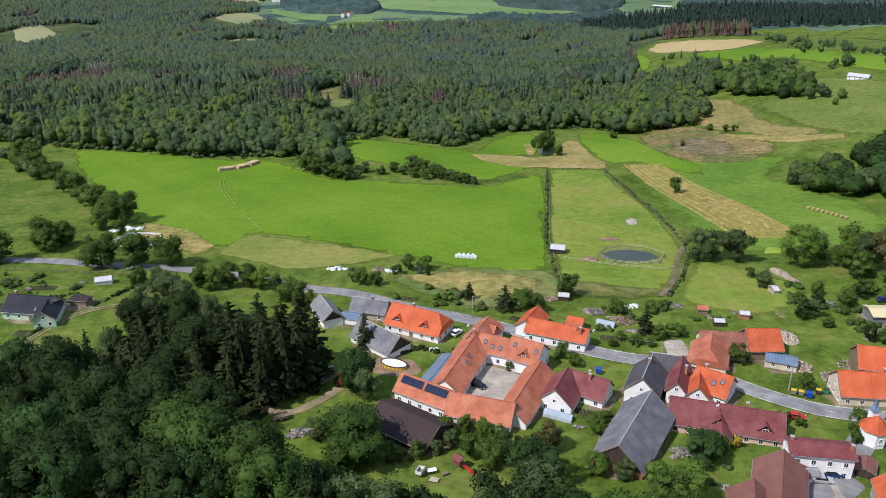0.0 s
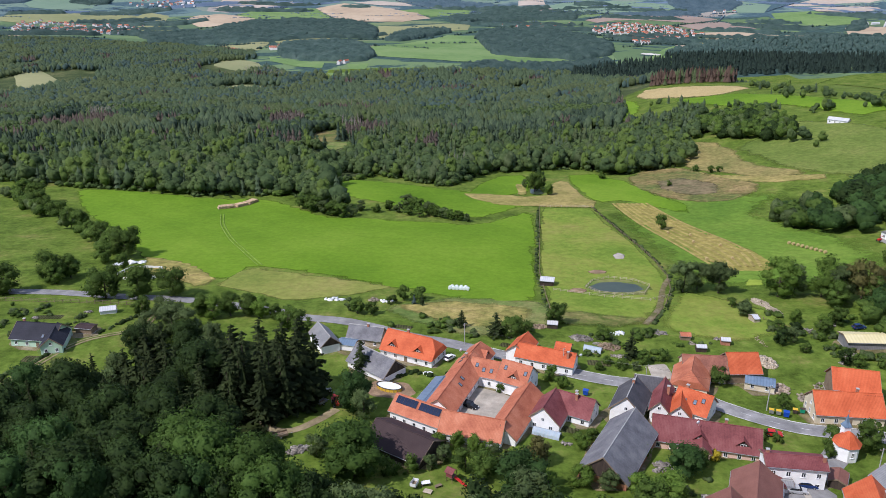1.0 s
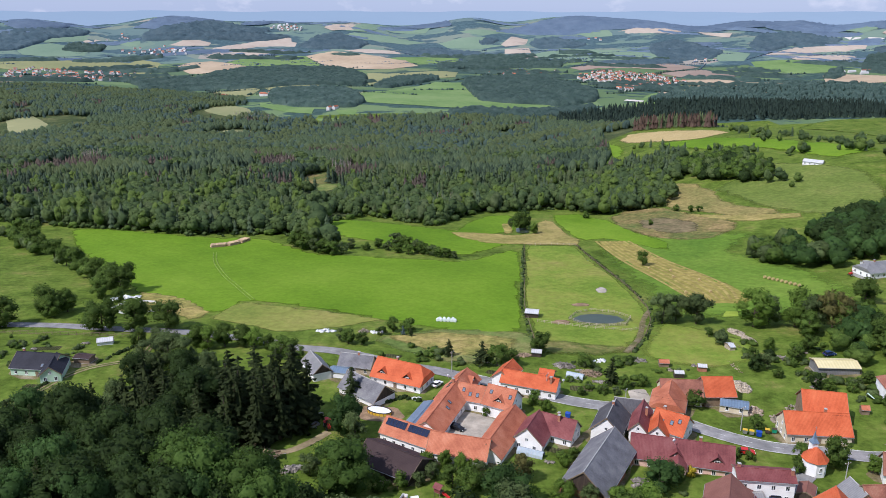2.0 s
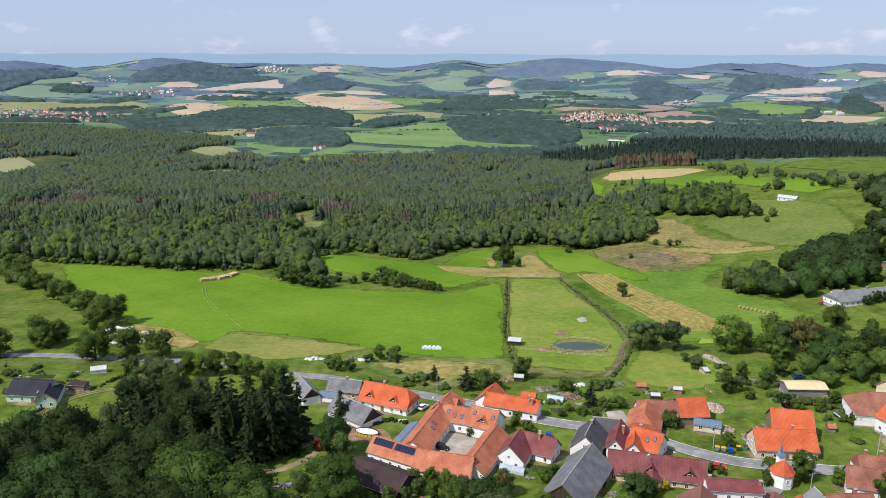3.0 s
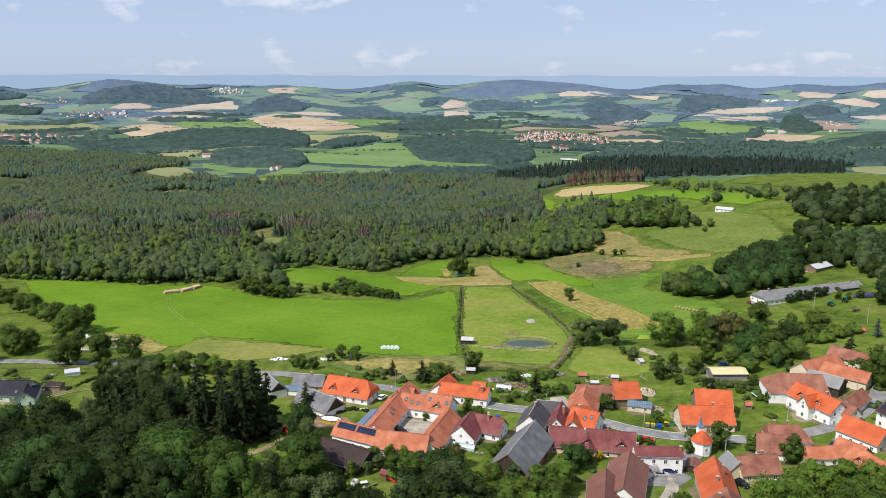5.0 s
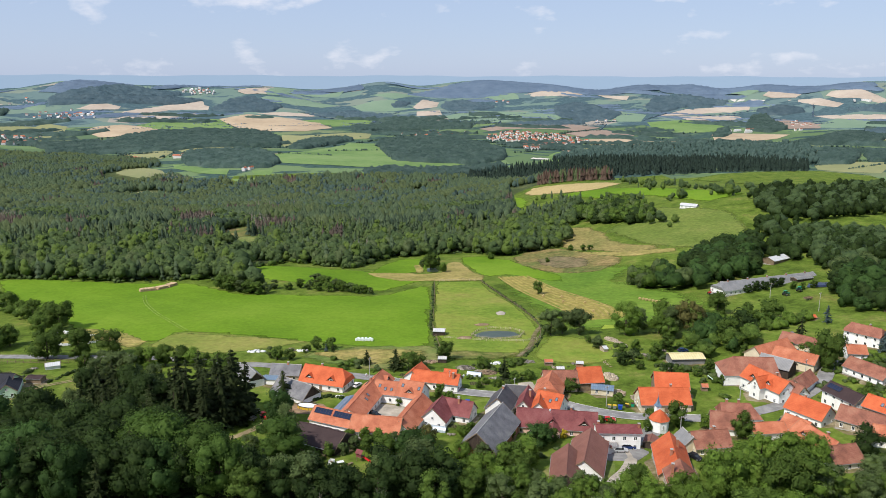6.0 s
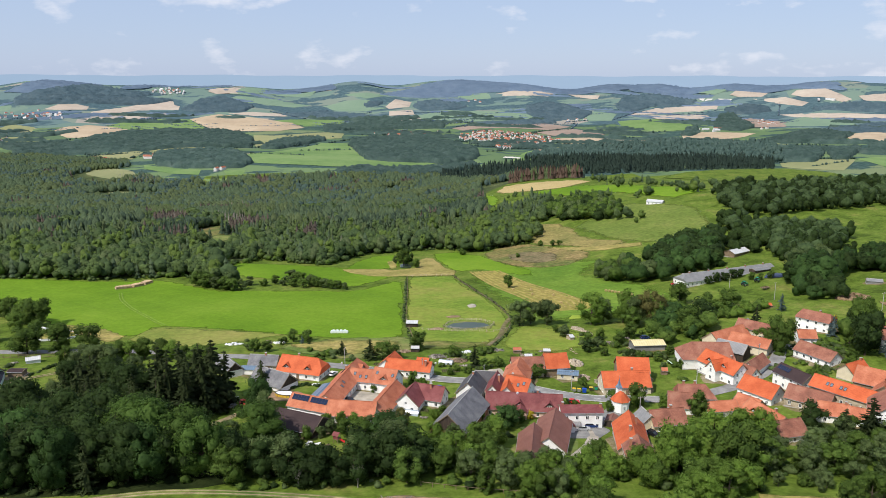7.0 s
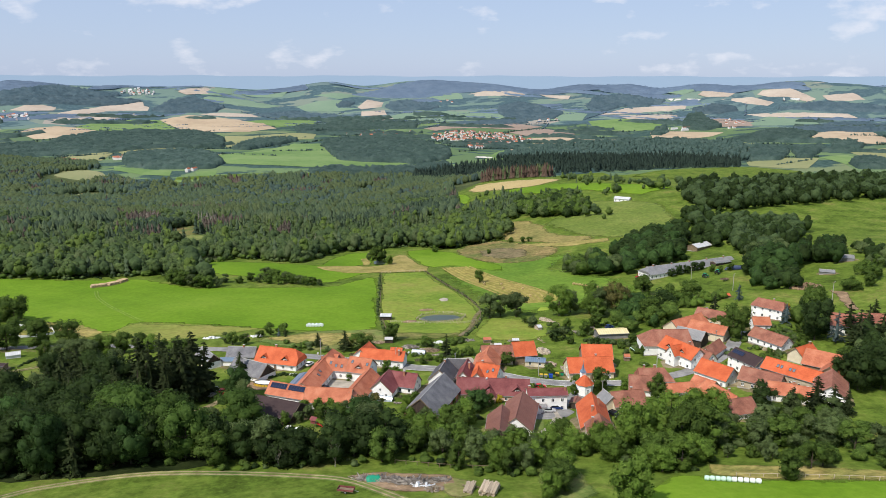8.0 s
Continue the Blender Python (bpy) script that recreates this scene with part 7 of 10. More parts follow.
def strips(seed, count, near, far, mats, wide, deep, make, words):
    """Long thin woods and fields that follow the far slopes."""
    rng = random.Random(seed)
    for k in range(count):
        a, r = rng.uniform(-0.66, 0.86), rng.uniform(near, far)
        w, d, tilt = rng.uniform(*wide), rng.uniform(*deep), rng.uniform(-0.25, 0.25)
        spots = []
        for i in range(8):
            u = 6.283 * i / 8
            q = rng.uniform(0.7, 1.2)
            s, t = math.cos(u) * w * q, math.sin(u) * d * q + math.cos(u) * w * q * tilt
            spots.append((math.sin(a) * (r + t) + math.cos(a) * s, math.cos(a) * (r + t) - math.sin(a) * s))
        if max(math.hypot(*p) for p in spots) < 4830:
            make(spots, rng.choice(mats), words)


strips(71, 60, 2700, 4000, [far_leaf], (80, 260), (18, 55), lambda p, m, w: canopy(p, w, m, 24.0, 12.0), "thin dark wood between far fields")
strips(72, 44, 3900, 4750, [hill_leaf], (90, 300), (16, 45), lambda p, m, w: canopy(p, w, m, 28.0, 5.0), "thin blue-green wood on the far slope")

# beyond the last hills a self-lit blue ring stands in for the hazy distance
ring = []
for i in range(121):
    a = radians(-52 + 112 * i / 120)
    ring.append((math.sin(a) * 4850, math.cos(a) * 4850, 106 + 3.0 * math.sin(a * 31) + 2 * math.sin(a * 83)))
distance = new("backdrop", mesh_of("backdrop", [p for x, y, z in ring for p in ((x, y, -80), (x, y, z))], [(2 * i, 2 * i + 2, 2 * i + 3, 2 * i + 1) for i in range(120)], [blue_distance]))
tagged(distance, "glowing pale blue backdrop ring for the hazy distance", "backdrop", kind="structure")

# hedges and tree lines between the far fields
hedge_rng = random.Random(77)
lines, hazy = [], []
for k in range(210):
    a, r = hedge_rng.uniform(-0.62, 0.78), hedge_rng.uniform(2350, 4150)
    x, y = math.sin(a) * r, math.cos(a) * r
    turn, long = hedge_rng.gauss(0.1, 0.5), hedge_rng.uniform(60, 300)
    n = int(long / 6.5)
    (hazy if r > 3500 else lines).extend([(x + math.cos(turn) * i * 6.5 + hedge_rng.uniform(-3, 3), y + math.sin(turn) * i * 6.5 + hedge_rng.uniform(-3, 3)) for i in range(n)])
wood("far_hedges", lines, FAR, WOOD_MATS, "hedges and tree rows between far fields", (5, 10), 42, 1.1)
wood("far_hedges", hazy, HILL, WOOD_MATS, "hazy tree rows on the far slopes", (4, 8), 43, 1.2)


def hamlet(spots, seed, label, long=(9, 16), roofs=(1, 2, 2, 2)):
    """Far houses, each a body with a pitched roof."""
    rng = random.Random(seed)
    verts, faces, idx = [], [], []
    for x, y in spots:
        L, W, h, r = rng.uniform(*long), rng.uniform(7, 9.5), rng.uniform(3.5, 6), rng.uniform(3.2, 4.6)
        a, z, n = rng.uniform(-0.6, 0.6) + rng.choice((0, 0, 1.57)), height(x, y) + 1.5, len(verts)
        for px, py, pz in ((-1, -1, -3), (1, -1, -3), (1, 1, -3), (-1, 1, -3), (-1, -1, h), (1, -1, h), (1, 1, h), (-1, 1, h), (-1, 0, h + r), (1, 0, h + r)):
            u, v = px * L / 2, py * W / 2
            verts.append((x + u * math.cos(a) - v * math.sin(a), y + u * math.sin(a) + v * math.cos(a), z + pz))
        faces += [tuple(n + q for q in f) for f in ((0, 1, 5, 4), (1, 2, 6, 9, 5), (2, 3, 7, 6), (3, 0, 4, 8, 7), (4, 5, 9, 8), (6, 7, 8, 9))]
        roof = rng.choice(roofs)
        idx += [0, 0, 0, 0, roof, roof]
    ob = new("far_village", mesh_of("far_village", verts, faces, [town_wall, tile_clay, tile_old, tin_pale], idx))
    return tagged(ob, label, "village", kind="stuff")


TOWN = [(502, 3187), (645, 3357), (777, 3247), (883, 3069), (900, 2945), (775, 2844), (690, 2816), (585, 2480), (552, 2520), (630, 2962), (506, 2988)]
hamlet(scatter(TOWN, 27, 51, keep=0.8), 51, "small town of red roofs across the valley")
far_wood(TOWN, 34, 251, "trees between the roofs of the small town", (6, 11), 1.2)
hamlet(scatter([(-1654, 2847), (-1776, 3149), (-1722, 3222), (-1534, 3169), (-1399, 3250), (-1301, 3220), (-1257, 3021), (-1361, 2888), (-1484, 2790)], 36, 52, keep=0.75), 52, "far village of red and white houses")
hamlet(scatter([(-1013, 4374), (-937, 4512), (-806, 4443), (-810, 4372), (-913, 4380)], 27, 53, keep=0.75), 53, "far white village below the hills", roofs=(1, 2, 3, 3))
hamlet(scatter([(-1466, 3783), (-1416, 3850), (-1277, 3878), (-1249, 3746), (-1370, 3713)], 36, 54, keep=0.7), 54, "far white farmsteads", roofs=(2, 3))
hamlet(scatter([(-1600, 3755), (-1612, 3928), (-1470, 3885), (-1435, 3951), (-1253, 3820), (-1341, 3754), (-1512, 3773)], 42, 58, keep=0.6), 58, "scattered far farmsteads on the slope")
hamlet(scatter([(-1773, 4013), (-1714, 4124), (-1627, 4089), (-1652, 4035)], 36, 59, keep=0.7), 59, "far hamlet on the slope")
hamlet(scatter([(157, 3278), (249, 3537), (366, 3395), (488, 3437), (466, 3314), (320, 3192), (220, 3125)], 44, 55, keep=0.6), 55, "row of far houses along a wood")
hamlet([(-770, 2511), (-748, 2482), (-723, 2450), (-705, 2441)], 56, "lone red-roofed farm in the valley", (16, 26), (1, 1, 2))
hamlet([(-590, 2440), (-578, 2410), (-560, 2420), (-566, 2452)], 60, "lone red-roofed farm below the copse", (18, 28), (1, 1, 2))
hamlet([(-318, 2030), (-303, 2042)], 61, "lone red-roofed farm among trees", (18, 24), (1,))
hamlet([(1604, 3202), (1640, 3190), (1690, 3175), (1660, 3130)], 62, "long pale far farm buildings", (30, 55), (3, 3, 2))
hamlet([(2449, 3610), (2490, 3575)], 63, "far white hall", (50, 70), (3,))
hamlet(scatter([(1951, 3370), (2050, 3439), (2039, 3269), (1927, 3176)], 40, 64, keep=0.7), 64, "far village of red roofs in the fields")
hamlet([(1306, 2526), (1145, 3651), (1190, 3650), (1225, 3630), (744, 4236), (784, 4247), (804, 4212), (1854, 3096), (1880, 3100), (1293, 3222)], 57, "scattered far farms")
draped("sheeted_clamp", [(500, 2203), (549, 2165), (552, 2182), (506, 2216)], far_pale, "long white sheeted strip on the far field", "silage clamp", 4.2, 10, 1)


# dark leaf colours only, painting the cloud shade on the right hillside
DARK = [(*lump_tree(wr, 130, 9, 0.65), k) for k in (7, 10, 7, 10)]


# ---- trees: the grove, gardens and hedges ----
def thicket(poly, gap, seed, kinds, high, group, wide=1.0, keep=1.0):
    rng = random.Random(seed)
    for x, y in scatter(poly, gap, seed, keep=keep):
        plant(rng.choice(kinds), x, y, rng.uniform(*high), wide * rng.uniform(0.9, 1.15), group)


def joined_trees(poly, gap, seed, kinds, high, label, wide=1.0, keep=1.0):
    """Trees that nobody could count: crowns of the same make, in one piece."""
    pool = [(*lump_tree(np.random.default_rng(seed * 10 + i), 310, 11, 0.6), i % len(kinds)) for i in range(2 * len(kinds))]
    mats = [leaf_cool if kind == "cool" else TREES[kind][0][2] for kind in kinds]
    return wood("grove", scatter(poly, gap, seed, keep=keep), pool, mats, label, high, seed, wide)


thicket([(-37, 170), (-40, 160), (-48, 154), (-56, 149), (-64, 160), (-62, 172), (-44, 176)], 5.4, 61, ["spruce"], (17, 24), "spruce grove", 1.15)
thicket([(-56, 149), (-64, 144), (-88, 152), (-92, 178), (-72, 182), (-62, 172), (-64, 160)], 6.0, 161, ["spruce", "spruce", "tall", "spruce"], (11, 17.5), "spruce grove", 1.15)
thicket([(-90, 154), (-112, 166), (-104, 186), (-94, 200), (-74, 201), (-60, 190), (-70, 187), (-92, 178)], 8.0, 60, ["grey", "spruce", "tall", "spruce"], (7, 12.5), "grove beside the spruces", 0.95)
# mostly the darkest leaves here: their colour replaces the cloud shade on the grove
thicket([(-112, 162), (-90, 150), (-62, 141), (-52, 142), (-50, 128), (-40, 114), (-46, 105), (-85, 106), (-120, 122)], 7.0, 62, ["tall", "tallcool", "tall", "tall", "spruce"], (12, 19), "grove beside the spruces", 0.95)
joined_trees([(-130, 160), (-112, 162), (-120, 122), (-85, 106), (-100, 95), (-160, 110)], 7.0, 63, ["deep", "cool"], (12, 18), "dense dark grove beyond the spruces")
for x, y, h in ((-50, 118, 21), (-42, 117, 19), (-37, 112, 17), (-57, 124, 20)):
    plant("tallfresh", x, y, h, 1.0, "grove beside the spruces")
thicket([(-34, 103), (-30, 116), (-10, 115), (0, 113), (14, 118), (22, 112), (24, 98), (8, 96), (-10, 99)], 5.8, 64, ["deep", "deep", "grey", "broad"], (9, 13), "trees along the track", 1.1)
thicket([(24, 98), (24, 110), (34, 122), (44, 126), (47, 116), (47, 104), (57, 98), (60, 88), (50, 74), (42, 80), (34, 90)], 6.0, 65, ["broad", "grey", "light", "broad"], (6, 9.5), "garden trees", 1.1, 0.92)
thicket([(60, 98), (70, 101), (76, 95), (90, 100), (101, 92), (105, 80), (92, 68), (84, 66), (78, 78), (72, 86), (64, 84), (58, 88)], 6.0, 66, ["light", "broad", "light", "light"], (6, 9), "garden trees", 1.1)
thicket([(52, 74), (62, 84), (66, 70), (60, 58), (50, 60)], 6.0, 67, ["light", "broad", "light"], (6, 9), "garden trees", 1.1, 0.8)
thicket([(90, 106), (98, 112), (112, 119), (124, 110), (122, 98), (104, 92), (92, 100)], 6.4, 68, ["light", "broad", "light"], (7, 10), "garden trees", 1.1, 0.85)
thicket([(104, 86), (116, 98), (136, 104), (150, 112), (160, 98), (150, 82), (128, 76)], 6.2, 69, ["grey", "broad", "grey"], (5.5, 8.5), "orchard trees", 1.25, 0.72)
joined_trees([(124, 66), (150, 82), (175, 92), (190, 80), (165, 62), (140, 60)], 6.0, 70, ["broad", "bush", "grey"], (4.5, 7), "rows of small orchard trees", 1.2, 0.75)
thicket([(100, 76), (106, 80), (124, 73), (128, 68), (106, 73)], 5.0, 71, ["bush", "grey"], (3, 4.5), "orchard trees", 1.0, 0.6)
for x, y, h in ((111, 57, 8), (121, 63, 7.5), (138, 59, 5)):
    plant("broad", x, y, h, 1.0, "orchard trees")
# roadside limes and the left-hand hedge
for x, y, h in ((-130, 244, 13), (-118, 245, 12.5), (-106, 247, 12), (-170, 249, 12)):
    plant("broad", x, y, h, 1.25, "roadside lime trees")
for x, y, h in ((-158, 262, 10), (-146, 299, 15), (-152, 306, 13), (-151, 290, 9), (-161, 266, 13.5), (-156, 270, 10), (-140, 282, 7), (-160, 316, 9), (-168, 323, 11), (-178, 333, 9), (-190, 348, 12), (-200, 358, 11), (-215, 375, 12), (-228, 388, 12), (-249, 416, 13), (-240, 402, 12), (-262, 428, 13)):
    plant("broad", x, y, h, 1.1, "field hedge trees")
for x, y, h, k in ((-90, 204, 13, "grey"), (-84, 203, 12, "grey"), (-96, 200, 12, "grey"), (-109, 226, 7, "broad"), (-88, 226, 8.5, "broad"), (-83, 222, 8, "light"), (-78, 225, 9, "broad"), (-75, 233, 6, "grey"), (-72, 226, 8.5, "broad"), (-67, 224, 7.5, "light"), (-96, 216, 9, "grey"), (-101, 222, 8, "grey"), (-62, 222, 6, "broad"), (-56, 214, 8, "broad"), (-50, 208, 9, "broad"), (-35, 229, 6, "broad"), (-30, 228, 5, "broad"), (-38, 232, 5, "grey"), (-20, 244, 6, "broad"), (-14, 245, 5, "bush"), (-24, 240, 3.5, "bush")):
    plant(k, x, y, h, 1.1)
for x, y, h in ((203, 304, 5), (208, 306, 6), (213, 305, 5.5), (219, 308, 6), (224, 309, 5)):
    plant("deep", x, y, h, 1.2)
plant("spruce", -13, 238, 4.0, 1.3), plant("spruce", 1, 216, 6.5, 1.4), plant("spruce", -28, 184, 10.5, 1.5), plant("spruce", 52, 195, 9, 1.4)
plant("spruce", 12, 208, 9, 1.8)
for x, y, h, k, w in ((17, 208, 8, "broad", 1.1), (21, 207, 7, "broad", 1.1), (32, 219, 8.5, "broad", 1.15), (46, 207.5, 5, "broad", 1.3), (41, 187, 2.8, "bush", 0.9), (55, 191, 4.5, "broad", 1.2), (48, 188, 3.2, "bush", 1.0), (61, 193, 4, "bush", 0.9), (44.5, 191, 2.6, "bush", 1.0), (52, 187, 2.6, "paleb", 0.9), (101, 205, 5.5, "deep", 1.1), (105, 206, 6, "grey", 1.2), (109, 213, 5, "deep", 1.2), (117, 212, 5, "broad", 1.2), (124, 219, 7, "broad", 1.2), (114, 191, 5, "deep", 1.2), (117, 189, 4.5, "broad", 1.1), (105.7, 199, 3.5, "broad", 1.2), (-23, 132, 13.5, "tallfresh", 1.35), (-27, 162, 12, "tallcool", 1.0), (-24, 158, 9, "grey", 1.1), (-33, 140, 6, "grey", 1.2), (-15, 133, 4.5, "bush", 0.9), (-11, 133.5, 4.5, "bush", 0.9), (-6, 135, 4, "paleb", 0.7), (-4, 143.5, 5, "light", 1.0), (0, 144, 5, "light", 1.05), (4, 142.5, 5, "light", 1.0), (7, 141.5, 4, "light", 1.0), (-3, 138, 5, "grey", 1.1), (2, 134, 6.5, "broad", 1.1), (6, 131, 7, "broad", 1.1), (9, 136, 6, "grey", 1.0), (14, 124, 11, "tallcool", 1.3), (18, 137, 8, "copper", 1.1), (12, 139, 3, "copper", 0.9), (51, 134, 7.5, "tallcool", 1.55), (44, 142, 4, "light", 1.3), (56, 137, 4.5, "broad", 1.2), (75, 151, 3, "bush", 0.9), (78, 149, 2.5, "bush", 0.8), (90, 147, 6, "broad", 1.1), (87, 142, 4, "bush", 0.7), (98, 145, 9, "broad", 1.0), (106, 142, 5, "light", 1.1), (86, 166, 4.5, "broad", 1.1), (73, 179, 5.5, "broad", 1.4), (26, 180, 5, "broad", 1.1), (29, 176, 4, "light", 1.1), (12, 173, 3, "bush", 0.8), (33, 150, 3, "bush", 0.9), (30, 145, 4, "light", 1.2), (20, 128, 4, "light", 1.3), (27, 129, 5, "light", 1.3), (33, 127, 5, "grey", 1.3), (40, 126, 5, "light", 1.3), (60.2, 140.2, 3.4, "blossom", 0.8)):
    plant(k, x, y, h, w)
# field hedge below the wood, paddock willows, trees beyond
for i, (x, y, h) in enumerate(((-76, 396, 8), (-70, 392, 9), (-65, 388, 8), (-60, 392, 7), (-82, 402, 9), (-88, 408, 10), (-56, 404, 6), (-47, 400, 5), (-40, 405, 6), (-34, 400, 6), (-28, 394, 6), (-22, 390, 6), (-31, 413, 8), (-26, 409, 7.5), (-22, 405, 7), (-17, 397, 7.5), (-14, 392, 7), (-11, 390, 6.5), (-8, 387, 6.5), (-4, 384, 6), (0, 382, 5.5), (4, 379, 4.5))):
    plant("broad" if i % 3 else "grey", x, y, h, 1.4, "field hedge trees")
for x, y, h, k, w in ((85, 258, 13.5, "grey", 1.15), (91, 260, 12, "grey", 1.1), (98, 257, 13.5, "grey", 1.2), (99, 232, 5.5, "grey", 1.2), (97, 239, 4, "broad", 1.1), (103, 362, 9, "broad", 0.8), (47, 456, 13.5, "broad", 0.95), (51, 466, 13, "deep", 0.9), (55, 447, 7, "light", 1.2), (42, 470, 6, "grey", 1.0), (162, 507, 5, "broad", 1.2), (169, 496, 5, "broad", 1.3), (174, 494, 4.5, "broad", 1.3), (134, 467, 4, "broad", 1.0), (99, 509, 6, "broad", 1.1), (118, 251, 15.5, "light", 1.0), (125, 254, 12, "grey", 1.1), (133, 249, 15.5, "light", 1.0), (137, 243, 14, "grey", 1.1), (143, 241, 17, "copper", 1.0), (170, 270, 11.5, "broad", 1.3), (187, 252, 9.5, "broad", 1.4), (132, 236, 10, "broad", 1.1), (146, 236, 11, "broad", 1.1), (152, 222, 11, "broad", 1.2), (160, 226, 13, "deep", 1.3), (148, 212, 8, "broad", 1.1), (112, 222, 5, "light", 1.2), (118, 216, 5, "light", 1.2), (98, 229, 5.5, "grey", 1.3), (104, 215, 4, "broad", 1.2), (150, 203, 5, "bush", 0.8), (114, 207, 3, "bush", 0.8), (131, 193, 4.5, "broad", 1.2), (124, 188, 3.5, "bush", 0.9), (135, 184, 2.6, "bush", 0.9), (129, 178, 4, "broad", 1.1), (170, 181, 16, "broad", 0.8), (170, 192, 7, "broad", 1.2), (164, 200, 6, "broad", 1.2), (203, 190, 6, "broad", 1.1), (208, 186, 5, "light", 1.1), (196, 176, 5, "broad", 1.2), (190, 166, 4.5, "broad", 1.2), (186, 160, 4, "light", 1.1), (113, 132, 9, "broad", 0.95), (170, 158, 4, "bush", 0.9), (158, 138, 3, "bush", 0.9), (217, 198, 12, "broad", 1.1), (212, 192, 11, "broad", 1.1), (206, 200, 5, "blossom", 0.5)):
    plant(k, x, y, h, w)
for x, y, h in ((205, 172, 11), (210, 166, 13), (216, 163, 12), (222, 157, 13), (228, 160, 12), (173, 206, 8), (178, 212, 10), (226, 172, 10), (205, 180, 9), (232, 168, 12)):
    plant("spruce", x, y, h * 1.08, 1.15, "village spruces")
joined_trees([(160, 378), (185, 382), (192, 345), (188, 324), (172, 335), (158, 358)], 7.6, 72, ["broad", "grey", "cool"], (12, 17), "grey-green trees by the cattle barn", 1.2)
joined_trees([(192, 345), (206, 334), (232, 352), (262, 412), (244, 416), (206, 398)], 7.8, 73, ["deep", "cool"], (14, 19), "dark tall trees by the cattle barn", 1.2)
joined_trees([(252, 386), (268, 370), (300, 365), (330, 373), (324, 402), (290, 417), (270, 405)], 8.0, 74, ["deep", "deep"], (9, 14), "dark trees behind the open shed", 1.2)
joined_trees([(226, 262), (245, 264), (272, 282), (262, 304), (236, 288)], 7.4, 75, ["cool", "deep"], (12, 17), "broad trees behind the village farm", 1.2)
thicket([(216, 300), (236, 302), (238, 294), (222, 292)], 6.0, 76, ["bush", "broad"], (4, 6), "trees by the cattle barn", 1.0)
thicket([(160, 262), (178, 262), (186, 244), (168, 240), (158, 250)], 6.0, 77, ["broad", "light", "bush"], (5, 8), "garden trees", 1.1, 0.8)
thicket([(230, 222), (262, 236), (300, 262), (306, 250), (262, 215), (236, 205)], 8.0, 78, ["broad", "bush"], (4, 8), "garden trees", 1.1, 0.45)
joined_trees([(208, 600), (232, 552), (248, 556), (262, 610), (246, 690), (206, 690)], 7.6, 79, ["broad", "grey", "deep"], (12, 17), "copse on the hill pasture", 1.2)
wood("hill_wood", scatter([(332, 556), (318, 500), (312, 468), (350, 462), (410, 474), (490, 490), (620, 520), (760, 640), (560, 640), (451, 600), (355, 580)], 9.5, 80), DARK, WOOD_MATS, "hillside broadleaf wood, leaves darkened for cloud shade", (11, 17), 80, 1.15)
wood("hill_wood", scatter([(298, 480), (306, 440), (347, 407), (344, 383), (300, 335), (268, 322), (264, 345), (285, 380), (276, 410), (285, 450)], 7.6, 81), DARK, WOOD_MATS, "broadleaf trees between barn and hill, darkened for cloud shade", (11, 16), 81, 1.15)
wood("copse", scatter([(176, 640), (196, 622), (214, 690), (240, 740), (226, 785), (200, 730), (176, 740)], 7.0, 82), CLOSE[:4], WOOD_MATS, "mixed copse at the wood's end", (13, 20), 82, 1.15)
wood("copse", scatter([(96, 528), (114, 522), (140, 530), (160, 530), (178, 560), (188, 640), (180, 700), (150, 690), (120, 600)], 6.6, 84), CLOSE[1:4] + CLOSE[6:9], WOOD_MATS, "tall broadleaf trees along the wood's end", (12, 19), 84, 1.15)
hill_line = [(233, 900), (352, 920), (345, 880), (358, 840), (330, 800), (356, 775), (320, 735), (341, 705), (343, 670), (352, 645), (378, 659), (262, 745), (268, 715), (262, 692), (276, 687), (300, 640), (248, 527), (330, 610), (345, 612), (360, 600), (375, 590)]
rr = random.Random(9)
hill_line = [(x + rr.uniform(-9, 9), y + rr.uniform(-16, 16)) for x, y in hill_line for _ in range(5)]
wood("hill_hedge", hill_line, CLOSE[1:4] + CLOSE[6:9], WOOD_MATS, "hedge trees along the hill fields", (7, 13), 83, 1.1)

for x, y, h, k, w in ((196, 167, 16.5, "deep", 1.05), (179, 120, 15, "deep", 1.0), (186, 118, 16, "tall", 1.0), (178, 127, 10, "deep", 1.1), (194, 131, 12.5, "tall", 1.0), (190, 124, 13, "deep", 1.0), (199, 139, 12, "deep", 1.0), (188, 138, 9, "broad", 1.1), (140, 115, 10, "deep", 1.2), (86, 91, 15, "light", 0.9), (94, 96, 13, "light", 1.0)):
    plant(k, x, y, h, w, "garden trees")
for x, y, h, k, w in ((98, 86, 14.5, "broad", 1.0), (105, 88, 13.5, "broad", 1.0), (67, 49, 13, "light", 1.0), (112, 89, 9, "broad", 1.3), (120, 84, 9, "grey", 1.3), (126, 83, 9.5, "broad", 1.3), (138, 90, 8.5, "broad", 1.3), (138, 79, 9, "grey", 1.3), (141, 73, 9, "broad", 1.2), (146, 71, 8.5, "grey", 1.3), (125, 64, 6.5, "broad", 1.2)):
    plant(k, x, y, h, w, "orchard trees")
for x, y, h in ((198, 189, 9), (201, 161, 13), (201, 231, 8.5), (-16, 240, 4)):
    plant("bluespruce", x, y, h, 1.15, "village spruces")
for x, y, h in ((205, 154, 15.5), (216, 155, 12), (152, 104.5, 13), (157, 103, 10), (145, 106, 9.5), (161, 101.5, 8.5)):
    plant("spruce", x, y, h, 1.5, "village spruces")

